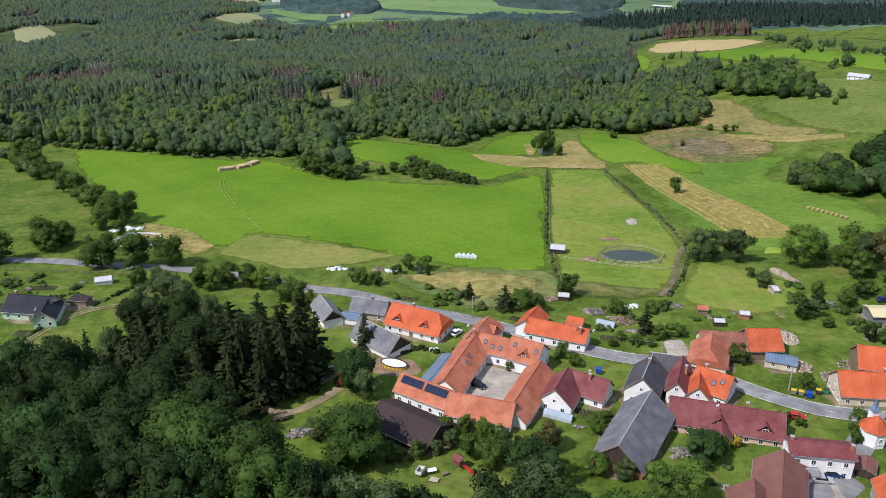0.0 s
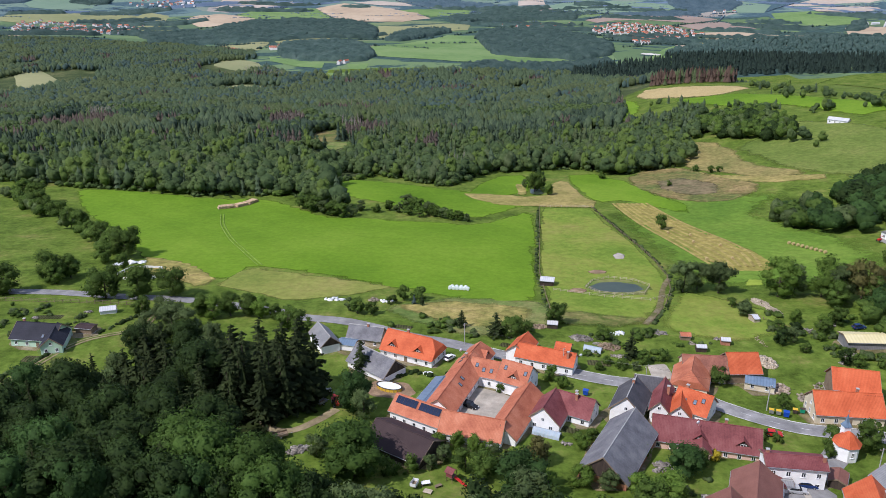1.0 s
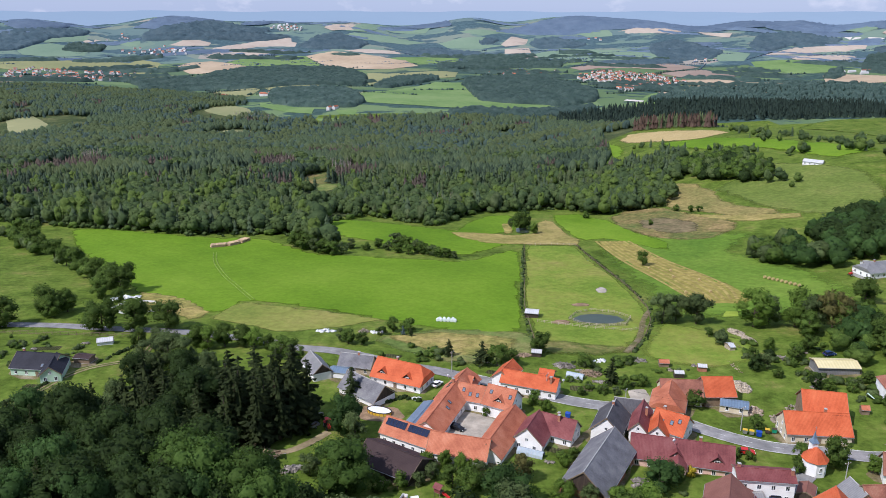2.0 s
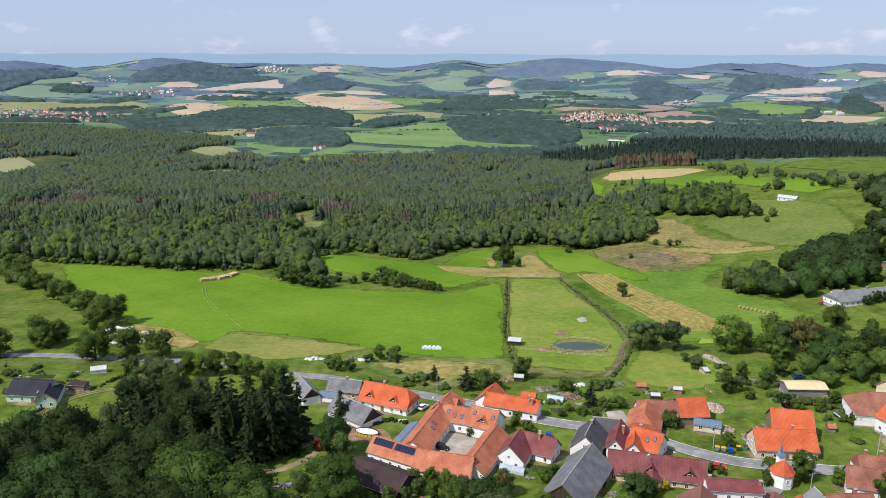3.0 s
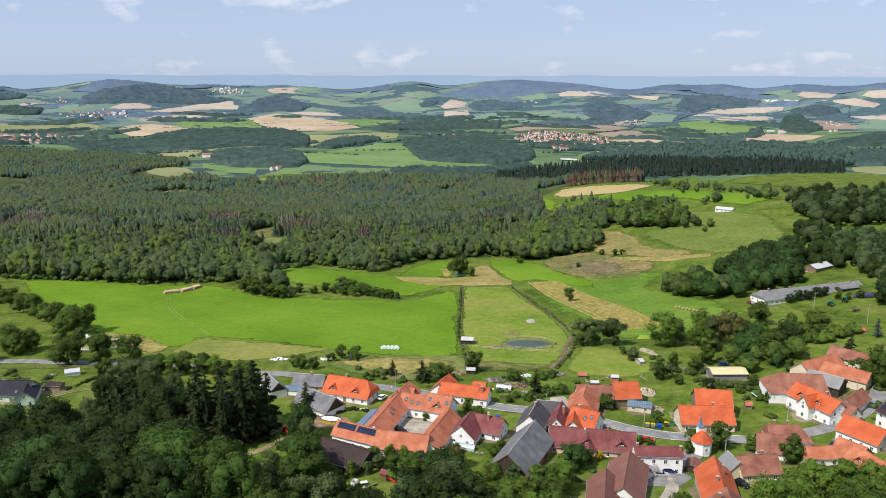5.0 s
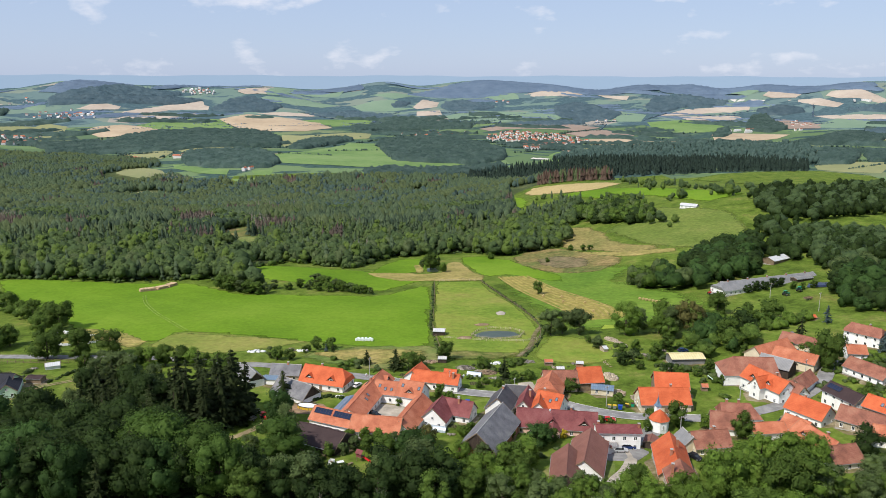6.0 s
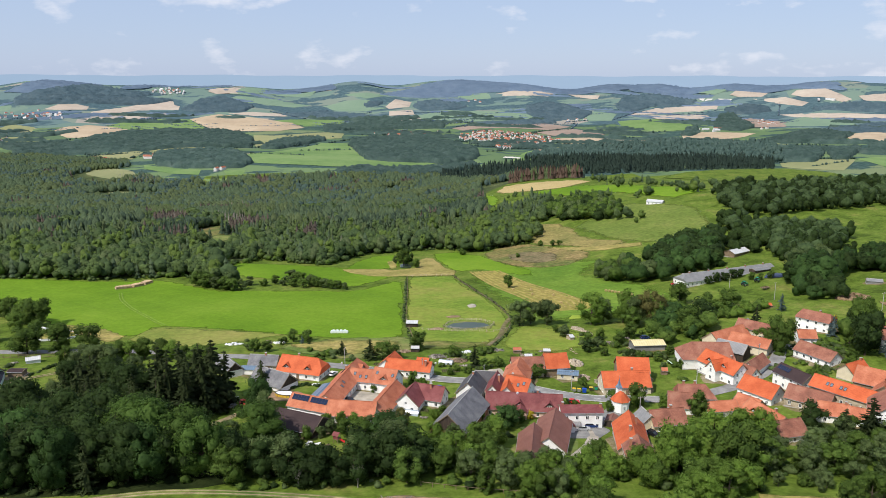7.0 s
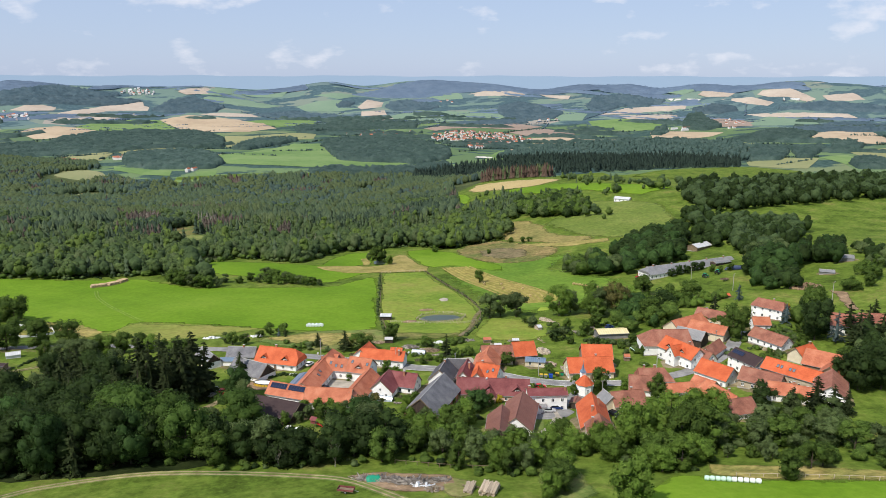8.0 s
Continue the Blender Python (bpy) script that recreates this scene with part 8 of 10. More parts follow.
# dark trees beyond the village
for poly, gap, seed, kinds, high, words in (
    ([(247, 301), (256, 272), (233, 233), (221, 247)], 7.6, 101, ["cool", "deep"], (9, 14), "dark trees beside the cattle barn"),
    ([(281, 351), (294, 331), (262, 287), (254, 306)], 8.0, 102, ["deep", "grey"], (10, 14), "dark trees behind the cattle barn"),
    ([(265, 285), (283, 267), (314, 309), (296, 328)], 8.4, 103, ["cool", "deep"], (10, 14), "broad trees along the meadow"),
    ([(290, 262), (287, 240), (332, 294), (318, 305)], 9.0, 105, ["deep", "grey"], (6, 10), "dark hedge across the meadow"),
    ([(199, 186), (209, 177), (226, 198), (213, 204)], 6.0, 106, ["deep", "broad"], (7, 11), "dark garden trees behind the village"),
    ([(193, 143), (201, 132), (226, 152), (211, 163)], 6.0, 107, ["deep", "grey"], (7, 11), "dark trees beside the last barn"),
    ([(132, 208), (142, 205), (158, 214), (165, 220), (158, 246), (141, 238)], 7.4, 108, ["broad", "deep", "cool"], (8, 13), "tall garden trees behind the hall"),
    ([(168, 234), (182, 231), (199, 238), (196, 244), (170, 240)], 4.5, 109, ["light", "broad"], (4, 7), "garden hedge below the cattle barn"),
):
    joined_trees(poly, gap, seed, kinds, high, words, 1.25)
joined_trees([(-270, 440), (-250, 412), (-215, 372), (-188, 344), (-160, 312), (-148, 296), (-156, 304), (-176, 326), (-200, 352), (-224, 378), (-262, 418), (-284, 436)], 6.0, 87, ["broad", "grey"], (8, 13), "hedge of field trees along the meadow", 1.25)

# undergrowth between the garden trees
for poly, gap, seed, words in (
    ([(-34, 101), (-30, 116), (0, 113), (22, 112), (24, 97), (8, 95), (-10, 98)], 3.0, 121, "dark undergrowth along the track"),
    ([(24, 96), (24, 112), (34, 122), (47, 116), (57, 98), (60, 86), (50, 74), (40, 80)], 3.2, 122, "undergrowth between the garden trees"),
    ([(60, 98), (76, 97), (90, 100), (104, 92), (105, 78), (92, 67), (84, 66), (72, 88)], 3.2, 123, "undergrowth below the stone house"),
    ([(106, 84), (120, 98), (150, 108), (160, 96), (150, 82), (126, 74)], 3.6, 124, "low growth among the orchard trees"),
    ([(-112, 158), (-60, 140), (-48, 126), (-40, 108), (-85, 104), (-118, 122)], 3.6, 125, "dense undergrowth of the grove"),
):
    wood("undergrowth", scatter(poly, gap, seed, keep=0.7), [(*lump_tree(wr, 60, 4), k) for k in (0, 1, 2, 0)], [leaf_mid, leaf_grey, leaf_deep], words, (1.4, 3.6), seed, 1.7)


# ---- village things ----
paint_red = material("red_paint", [(0.42, 0.018, 0.015), (0.52, 0.03, 0.022)], 0.4, 0.6, 5.0)
paint_blue = material("dark_blue_paint", [(0.012, 0.03, 0.11), (0.02, 0.045, 0.15)], 0.3, 0.6, 5.0)
paint_black = material("black_paint", [(0.008, 0.008, 0.009), (0.016, 0.016, 0.018)], 0.25, 0.6, 5.0)
paint_silver = material("silver_paint", [(0.42, 0.43, 0.44), (0.5, 0.51, 0.52)], 0.3, 0.6, 5.0, metal=0.3)
plastic_yellow = material("yellow_plastic", [(0.55, 0.34, 0.02), (0.66, 0.44, 0.04)], 0.5, 0.6, 5.0)
plastic_blue = material("blue_plastic", [(0.01, 0.05, 0.3), (0.02, 0.08, 0.4)], 0.45, 0.6, 5.0)
tarp_green = material("green_tarpaulin", [(0.01, 0.2, 0.11), (0.02, 0.28, 0.16)], 0.55, 0.6, 3.0, bump=0.5, bump_scale=2.0)
film_white = material("white_bale_film", [(0.62, 0.66, 0.62), (0.74, 0.78, 0.74)], 0.4, 0.8, 5.0, bump=0.3, bump_scale=4.0)
film_green = material("pale_green_bale_film", [(0.42, 0.58, 0.46), (0.52, 0.68, 0.56)], 0.4, 0.8, 5.0, bump=0.3, bump_scale=4.0)
rubber = material("black_rubber", [(0.012, 0.012, 0.012), (0.025, 0.024, 0.023)], 0.8, 1.0, 6.0)
straw = material("pale_straw", [(0.36, 0.27, 0.11), (0.48, 0.37, 0.17)], 0.9, 1.0, 6.0, bump=0.5)
log_end = material("peeled_logs", [(0.36, 0.25, 0.14), (0.5, 0.37, 0.23)], 0.85, 0.8, 5.0, vary=0.2, bump=0.2)
weathered = material("weathered_planks", [(0.13, 0.115, 0.095), (0.24, 0.21, 0.175), (0.36, 0.33, 0.28)], 0.85, 0.6, 4.0, bump=0.2, island=0.4)
rubble_bits = material("broken_stone", [(0.18, 0.15, 0.11), (0.32, 0.27, 0.2)], 0.9, 0.6, 4.0, bump=0.3, island=0.3)
rubble_pale = material("pale_stone_rubble", [(0.24, 0.18, 0.12), (0.36, 0.28, 0.2), (0.44, 0.37, 0.29)], 0.9, 0.6, 3.0, island=0.25)
timber_plank = material("sawn_plank", [(0.33, 0.26, 0.18), (0.5, 0.41, 0.3)], 0.85, 0.6, 4.0, vary=0.25, bump=0.2)
firewood = material("stacked_firewood", [(0.2, 0.14, 0.09), (0.36, 0.27, 0.18)], 0.9, 0.8, 4.0, bump=0.3, island=0.35)
net_dark = material("black_pool_liner", [(0.02, 0.02, 0.022), (0.04, 0.04, 0.042)], 0.6, 0.5, 3.0)
greenhouse_glass = material("greenhouse_panes", [(0.3, 0.36, 0.4), (0.42, 0.48, 0.52)], 0.12, 0.6, 3.0, spec=0.6)


def side_extrude(profile_pts, width, bevel=0.05):
    """A side outline in x, z given width along y, edges eased."""
    bm = bmesh.new()
    a = [bm.verts.new((x, -width / 2, z)) for x, z in profile_pts]
    b = [bm.verts.new((x, width / 2, z)) for x, z in profile_pts]
    n = len(a)
    for i in range(n):
        bm.faces.new((a[i], a[(i + 1) % n], b[(i + 1) % n], b[i]))
    bm.faces.new(a), bm.faces.new(b)
    bmesh.ops.recalc_face_normals(bm, faces=bm.faces)
    if bevel:
        bmesh.ops.bevel(bm, geom=list(bm.edges), offset=bevel, segments=2, affect="EDGES")
    return bm


def wheel(root, x, y, r, w):
    t = part("tyre", rods([((x, y - w / 2, r), (x, y + w / 2, r))], r, 16), rubber, root)
    part("rim", rods([((x, y - w / 2 - 0.01, r), (x, y + w / 2 + 0.01, r))], r * 0.6, 12), metal_grey, t)


def car(x, y, turn, paint, label, long=4.4, high=1.48):
    root = empty("car", pose(x, y, height(x, y) + 0.34, 0, 0, turn), label, "car", "parked cars")
    h, k = long / 2, high
    part("body", side_extrude([(-h, 0.35), (-h + 0.1, 0.25), (h - 0.1, 0.25), (h, 0.4), (h - 0.05, 0.72), (h - 1.0, 0.92), (-h + 0.35, 0.95), (-h, 0.8)], 1.78, 0.07), paint, root)
    part("cabin", side_extrude([(-h + 0.2, 0.92), (h - 1.1, 0.9), (h - 1.75, k - 0.06), (-h + 0.75, k - 0.04)], 1.6, 0.08), glass, root, "dark glazed cabin")
    part("roof_panel", side_extrude([(-h + 0.7, k - 0.09), (h - 1.72, k - 0.1), (h - 1.8, k), (-h + 0.85, k + 0.01)], 1.5, 0.03), paint, root)
    for px in (-h + 0.85, h - 0.85):
        for py in (-0.8, 0.8):
            wheel(root, px, py, 0.32, 0.2)
    for py in (-0.62, 0.62):
        part("headlight", boxes((h - 0.1, h + 0.015, py - 0.2, py + 0.2, 0.55, 0.7), bevel=0.02), white_paint, root)
        part("tail_light", boxes((-h - 0.015, -h + 0.08, py - 0.16, py + 0.16, 0.6, 0.78), bevel=0.02), paint_red, root)
    return root


car(3.2, 164.5, -32, paint_black, "black estate car parked in the farm courtyard", 4.7, 1.6)
car(-2.5, 192.2, 55, white_paint, "white hatchback parked beside the road", 4.0)
car(78.2, 152.0, -12, paint_red, "red car parked beside the pink house", 4.2, 1.35)
car(73.5, 127.0, -8, paint_silver, "silver hatchback parked before the white house", 4.2)
car(76.5, 129.2, -8, paint_blue, "dark blue estate car before the white house", 4.5)
car(92.5, 119.5, -60, paint_black, "dark car parked on the grass by the stone house", 4.4)
car(129.5, 215.0, 10, paint_blue, "bright blue car parked beside the hall", 4.3)
car(131.5, 141.5, 20, paint_blue, "dark blue car parked beside the orange-roofed house", 4.4)


def tractor(x, y, turn, paint, label):
    root = empty("tractor", pose(x, y, height(x, y) + 0.25, 0, 0, turn), label, "tractor")
    part("bonnet", side_extrude([(0.2, 0.8), (2.1, 0.8), (2.1, 1.35), (1.9, 1.5), (0.2, 1.6)], 0.85, 0.08), paint, root)
    cab = part("cab", side_extrude([(-1.2, 0.9), (0.25, 0.9), (0.15, 2.5), (-1.1, 2.5)], 1.4, 0.06), glass, root, "glazed cab")
    part("cab_roof", boxes((-1.3, 0.3, -0.8, 0.8, 2.5, 2.68), bevel=0.06), paint, cab)
    for py in (-0.95, 0.95):
        wheel(root, -0.7, py, 0.85, 0.45)
        wheel(root, 1.5, py * 0.85, 0.5, 0.32)
        part("mudguard", boxes((-1.4, 0.0, py - 0.28, py + 0.28, 1.68, 1.76), bevel=0.03), paint, root)
    part("exhaust", rods([((0.9, 0.35, 1.4), (0.9, 0.35, 2.4))], 0.05), metal_grey, root)


tractor(-32.3, 165.2, -70, paint_red, "bright red farm tractor on the gravel yard")
tractor(186.5, 312.0, 200, paint_red, "red farm tractor beside the cattle barn")
tractor(215.0, 288.0, 20, tarp_green, "green farm tractor parked on the grass")
tractor(224.5, 292.0, 40, tarp_green, "green farm tractor by the silage clamp")


def cart(x, y, turn, mat, label, L=3.6, W=1.9, side=0.5, name="trailer"):
    root = empty(name, pose(x, y, height(x, y) + 0.25, 0, 0, turn), label, "trailer")
    part("bed", boxes((-L / 2, L / 2, -W / 2, W / 2, 0.6, 0.72)), timber, root)
    for k, row in enumerate(((-L / 2, L / 2, -W / 2 - 0.04, -W / 2 + 0.02), (-L / 2, L / 2, W / 2 - 0.02, W / 2 + 0.04), (-L / 2 - 0.04, -L / 2 + 0.02, -W / 2, W / 2), (L / 2 - 0.02, L / 2 + 0.04, -W / 2, W / 2))):
        part("side_board", boxes((*row, 0.72, 0.72 + side)), mat, root)
    for py in (-W / 2, W / 2):
        wheel(root, 0, py * 0.9, 0.38, 0.2)
    part("drawbar", rods([((L / 2, 0, 0.6), (L / 2 + 1.2, 0, 0.5))], 0.06), metal_grey, root)
    return root


cart(-43.5, 148.2, 25, timber, "old brown wooden flat trailer on the grass")
cart(6, 76.2, -20, tile_maroon, "rusty red trailer in the meadow", 4.0, 1.8, 0.45)
cart(-9.2, 127.2, 70, white_paint, "small white covered trailer on the lawn", 2.0, 1.3, 0.8)
cart(219, 275, 15, timber, "brown wooden trailer on the grass below the barn", 4.2, 2.0, 0.5)
cart(-36.2, 165.0, 50, metal_grey, "grey metal trailer in the yard", 2.6, 1.5, 0.6)
cart(-35.8, 170.3, 15, white_paint, "pale covered trailer under the spruces", 2.6, 1.6, 0.9)


def pool(x, y, turn):
    root = empty("pool", pose(x, y, height(x, y) + 0.1, 0, 0, turn), "oval pool with yellow wall and white cover", "pool")
    n, a, b = 40, 3.7, 2.0

    def ring(r, z):
        return [(math.cos(6.283 * i / n) * (a + r), math.sin(6.283 * i / n) * (b + r), z) for i in range(n)]

    for name, r0, r1, z0, z1, mat in (("pool_wall", 0.0, 0.12, -0.5, 1.1, plastic_yellow), ("pool_rim", -0.1, 0.2, 1.1, 1.18, net_dark)):
        v = ring(r0, z0) + ring(r1, z0) + ring(r1, z1) + ring(r0, z1)
        f = [(k * n + i, k * n + (i + 1) % n, ((k + 1) % 4) * n + (i + 1) % n, ((k + 1) % 4) * n + i) for k in range(4) for i in range(n)]
        share(name, mesh_of(name, v, f, [mat]), root)
    v = [(0, 0, 1.12)] + ring(-0.12, 1.02)
    share("pool_cover", mesh_of("pool_cover", v, [(0, 1 + i, 1 + (i + 1) % n) for i in range(n)], [white_paint], None, True), root, None, "white pool cover")
    for i in range(0, n, 2):
        p = ring(0.16, 0)[i]
        share("post", once("pool_post", lambda: boxes((-0.05, 0.05, -0.05, 0.05, -0.4, 1.1)), timber), root, pose(p[0], p[1], 0))


draped("pool_terrace", [(-26, 173), (-24, 179), (-14, 178), (-11, 172), (-15, 169), (-23, 170)], bare_earth, "trampled brown earth round the pool", "yard", 0.25, 2, 0.5)
pool(-19, 174.3, -22)
# lean-to roofs and small sheds
house("blue sheet-roofed lean-to beside the farm wing", (-6.5, 168.5), 15.0, 5.4, 68, 2.9, 3.7, plaster_white, tin_blue, "lean_to", over=0.2, category="lean-to")
house("blue sheet-roofed lean-to of the cottage", (-34.0, 199.5), 6.0, 4.6, -14, 2.3, 2.9, plaster_white, tin_blue, "lean_to", over=0.2, category="lean-to")
house("white roofed field shelter beside the paddock", (34.6, 266.0), 5.6, 5.0, -12, 2.5, 3.1, board, tin_pale, "shelter", over=0.3, category="shelter")
house("cream shed with blue sheet roof", (84.0, 177.3), 8.0, 5.2, -20, 2.4, 3.2, plaster_cream, tin_blue, "shed", "f", over=0.25, category="shed")
house("white tent-like garden hut", (-121.5, 227.6), 5.5, 3.6, 18, 1.7, 2.6, white_paint, tin_pale, "hut", over=0.15, category="hut", plinth=False)
house("small blue garden shed", (-117, 169.5), 2.4, 2.0, 10, 1.9, 2.3, tin_blue, tin_blue, "hut", over=0.1, category="hut", plinth=False)
house("open wooden carport beside the green house", (-120.5, 209.5), 6.0, 4.0, -8, 2.3, 2.7, timber, tile_dark, "carport", over=0.3, category="carport")
house("small red wooden playhouse in the garden", (120.3, 174.5), 2.4, 2.4, -10, 1.7, 2.6, timber, tile_clay, "playhouse", over=0.2, category="playhouse", plinth=False)
house("little hen house with red roof", (72, 208.5), 3.4, 2.6, -5, 1.6, 2.4, timber, tile_clay, "hen_house", over=0.2, category="hen house", plinth=False)
house("little shed with white sheet roof", (83.5, 205), 3.0, 2.6, -10, 1.8, 2.3, brick, tin_pale, "hen_house", over=0.2, category="hen house", plinth=False)
house("narrow wooden hut by the fence", (99.5, 224.5), 2.2, 4.0, 10, 1.8, 2.4, timber_pale, tin_pale, "hut", over=0.15, category="hut", plinth=False)
house("dark hut with white roof in the garden", (31, 217.0), 3.6, 3.0, -10, 1.9, 2.5, board, tin_pale, "hut", over=0.2, category="hut", plinth=False)
house("little dark shed beside the rubble", (74.5, 200.0), 3.2, 2.4, -5, 1.7, 2.2, board, tin_pale, "hut", over=0.15, category="hut", plinth=False)
house("small brick porch with maroon roof", (68.5, 127.5), 3.6, 4.6, 82, 2.6, 3.6, plaster_white, tile_maroon, "porch", over=0.2, category="porch")
house("white lean-to porch of the two-storey house", (70.5, 128.0), 4.4, 3.0, -7, 2.5, 3.0, plaster_white, tin_grey, "porch", "f", over=0.2, category="porch")
house("maroon-roofed porch wing of the pink house", (57.5, 142.5), 5.0, 4.6, 75, 2.4, 4.2, plaster_pink, tile_maroon, "porch", over=0.3, category="porch")
house("small brown shed by the chapel", (84.0, 131.0), 5.0, 4.0, 60, 2.2, 3.0, board, tile_brown, "shed", over=0.2, category="shed")
house("old grey gabled barn end", (93.5, 127.2), 7.0, 6.4, 95, 2.8, 5.6, plaster_cream, tin_grey, "barn", over=0.2)
house("grey machinery shed on the meadow", (292, 278), 10.0, 6.5, -30, 2.6, 3.8, tin_grey, tin_grey, "shed", over=0.2, category="shed")
house("low grey shed on the meadow", (265, 255), 7.5, 4.5, -30, 1.8, 2.6, tin_grey, tin_grey, "shed", over=0.2, category="shed")
house("small dark pyramid-roofed summer house", (173.5, 211.0), 5.5, 5.5, -20, 2.4, 5.4, plaster_white, slate, "summer_house", over=0.3, hip=(2.6, 2.6, 0), category="summer house")
house("white garage wing of the long barn", (199, 321), 7.0, 9.0, -13, 3.0, 4.4, plaster_white, tin_grey, "garage", "l", over=0.3, category="garage")


def greenhouse(x, y, turn, L, label):
    root = empty("greenhouse", pose(x, y, height(x, y) + 0.05, 0, 0, turn), label, "greenhouse")
    bays = int(L / 1.0)
    arc = [(math.cos(a) * 1.25, math.sin(a) * 1.7) for a in (0, 0.55, 1.1, 1.57, 2.04, 2.6, 3.1416)]
    for i in range(bays + 1):
        xx = -L / 2 + i * L / bays
        part("rib", rods([((xx, p[0], p[1]), (xx, q[0], q[1])) for p, q in zip(arc, arc[1:])], 0.04, 5), metal_grey, root)
    for i in range(bays):
        x0, x1 = -L / 2 + i * L / bays + 0.03, -L / 2 + (i + 1) * L / bays - 0.03
        v = [(xx, p[0] * s, p[1] * s) for s in (0.985, 0.965) for p in arc for xx in (x0, x1)]
        f = [(2 * k, 2 * k + 1, 2 * k + 3, 2 * k + 2) for k in range(6)] + [(14 + 2 * k, 14 + 2 * k + 2, 14 + 2 * k + 3, 14 + 2 * k + 1) for k in range(6)]
        share("pane", mesh_of("pane", v, f, [greenhouse_glass]), root)
    part("base_frame", boxes((-L / 2, L / 2, -1.3, -1.2, -0.3, 0.12), (-L / 2, L / 2, 1.2, 1.3, -0.3, 0.12)), timber, root)


greenhouse(22.2, 151.0, -24, 7.0, "long glazed garden greenhouse beside the cottage")
greenhouse(41.3, 199.0, -24, 5.5, "low glazed frame greenhouse in the garden")


def fence(line, gap, tall, rails, mat, label, name="fence"):
    pts = []
    for (x0, y0), (x1, y1) in zip(line, line[1:]):
        n = max(1, round(math.dist((x0, y0), (x1, y1)) / gap))
        pts += [(x0 + (x1 - x0) * i / n, y0 + (y1 - y0) * i / n) for i in range(n)]
    pts.append(line[-1])
    ox, oy = pts[0]
    oz = height(ox, oy)
    root = empty(name, pose(ox, oy, oz), label, "fence", "fences")
    key = f"post_{tall}_{mat.name}"
    for px, py in pts:
        share("post", once(key, lambda: boxes((-0.08, 0.08, -0.08, 0.08, -0.4, tall), bevel=0.02), mat), root, pose(px - ox, py - oy, height(px, py) - oz + 0.1, 0, 0, (px * 37) % 90))
    bar = once(f"rail_{mat.name}", lambda: rods([((-0.5, 0, 0), (0.5, 0, 0))], 0.05, 5), mat)
    for k in range(rails):
        zz = tall * (0.9 - 0.42 * k) + 0.1
        for p, q in zip(pts, pts[1:]):
            a, b = Vector((p[0] - ox, p[1] - oy, height(*p) - oz + zz)), Vector((q[0] - ox, q[1] - oy, height(*q) - oz + zz))
            share("rail", bar, root, Matrix.Translation((a + b) / 2) @ (b - a).to_track_quat("X", "Z").to_matrix().to_4x4() @ Matrix.Diagonal(((b - a).length, 1, 1, 1)))
    return root


fence([(32, 230), (33, 282), (40, 350), (46, 414)], 3.4, 1.3, 2, timber, "dark weathered paddock fence along the meadow")
fence([(46, 414), (62, 415), (76, 414)], 3.4, 1.3, 2, timber_pale, "pale wooden paddock fence below the wood")
fence([(76, 414), (80, 372), (82, 336), (84, 300), (84, 277)], 3.4, 1.3, 2, timber, "dark weathered paddock fence beside the hay strip")
fence([(84, 277), (81, 260), (74, 240), (64, 220)], 3.0, 1.3, 2, timber, "dark fence between pond and garden")
fence([(36, 258), (54, 250), (70, 246), (79, 252)], 3.0, 1.2, 2, timber_pale, "pale rail fence round the pond paddock")
fence([(49, 262), (53, 270), (60, 274), (69, 271), (74, 264), (70, 255), (61, 252), (53, 255), (49, 262)], 2.6, 1.2, 2, timber_pale, "pale rail fence round the pond")
fence([(-180, 241), (-165, 240), (-137, 238), (-116, 236)], 3.0, 1.35, 3, timber, "brown wooden roadside fence")


def riding_pen(corners, tall):
    """Low white board wall round a worn patch."""
    draped("pen_ground", corners[:-1], pen_ground, "worn yellowish ground of the riding pen", "riding ground", 0.3, 2, 0.1)
    ox, oy = corners[0]
    oz = height(ox, oy)
    root = empty("riding_pen", pose(ox, oy, oz), "low white board wall of a riding pen", "riding pen")
    board = once("pen_board", lambda: boxes((-0.5, 0.5, -0.06, 0.06, -0.3, tall), (-0.5, 0.5, -0.13, 0.13, tall, tall + 0.06), bevel=0.02), white_paint)
    for (x0, y0), (x1, y1) in zip(corners, corners[1:]):
        n = max(1, round(math.dist((x0, y0), (x1, y1)) / 3.0))
        for k in range(n):
            a, b = k / n, (k + 1) / n
            p = Vector((x0 + (x1 - x0) * a, y0 + (y1 - y0) * a, 0))
            q = Vector((x0 + (x1 - x0) * b, y0 + (y1 - y0) * b, 0))
            p.z, q.z = height(p.x, p.y) + 0.2, height(q.x, q.y) + 0.2
            d = q - p
            share("board", board, root, Matrix.Translation((p + q) / 2 - Vector((ox, oy, oz))) @ d.to_track_quat("X", "Z").to_matrix().to_4x4() @ Matrix.Diagonal((d.length * 0.995, 1, 1, 1)))
    return root


riding_pen([(-139, 273), (-137, 283), (-130.5, 284), (-124, 283), (-119, 271.5), (-126, 268), (-133, 267.5), (-139, 273)], 0.75)
fence([(20, 95), (34, 88), (45, 84)], 3.0, 1.1, 1, timber, "old wire fence below the garden")
fence([(110, 212), (104, 222), (101, 232), (98, 246)], 3.0, 1.2, 2, timber, "garden fence beside the hut")
fence([(100, 62), (118, 56), (140, 48), (170, 37)], 3.2, 1.1, 1, timber_pale, "pale post fence along the dry grass strip")


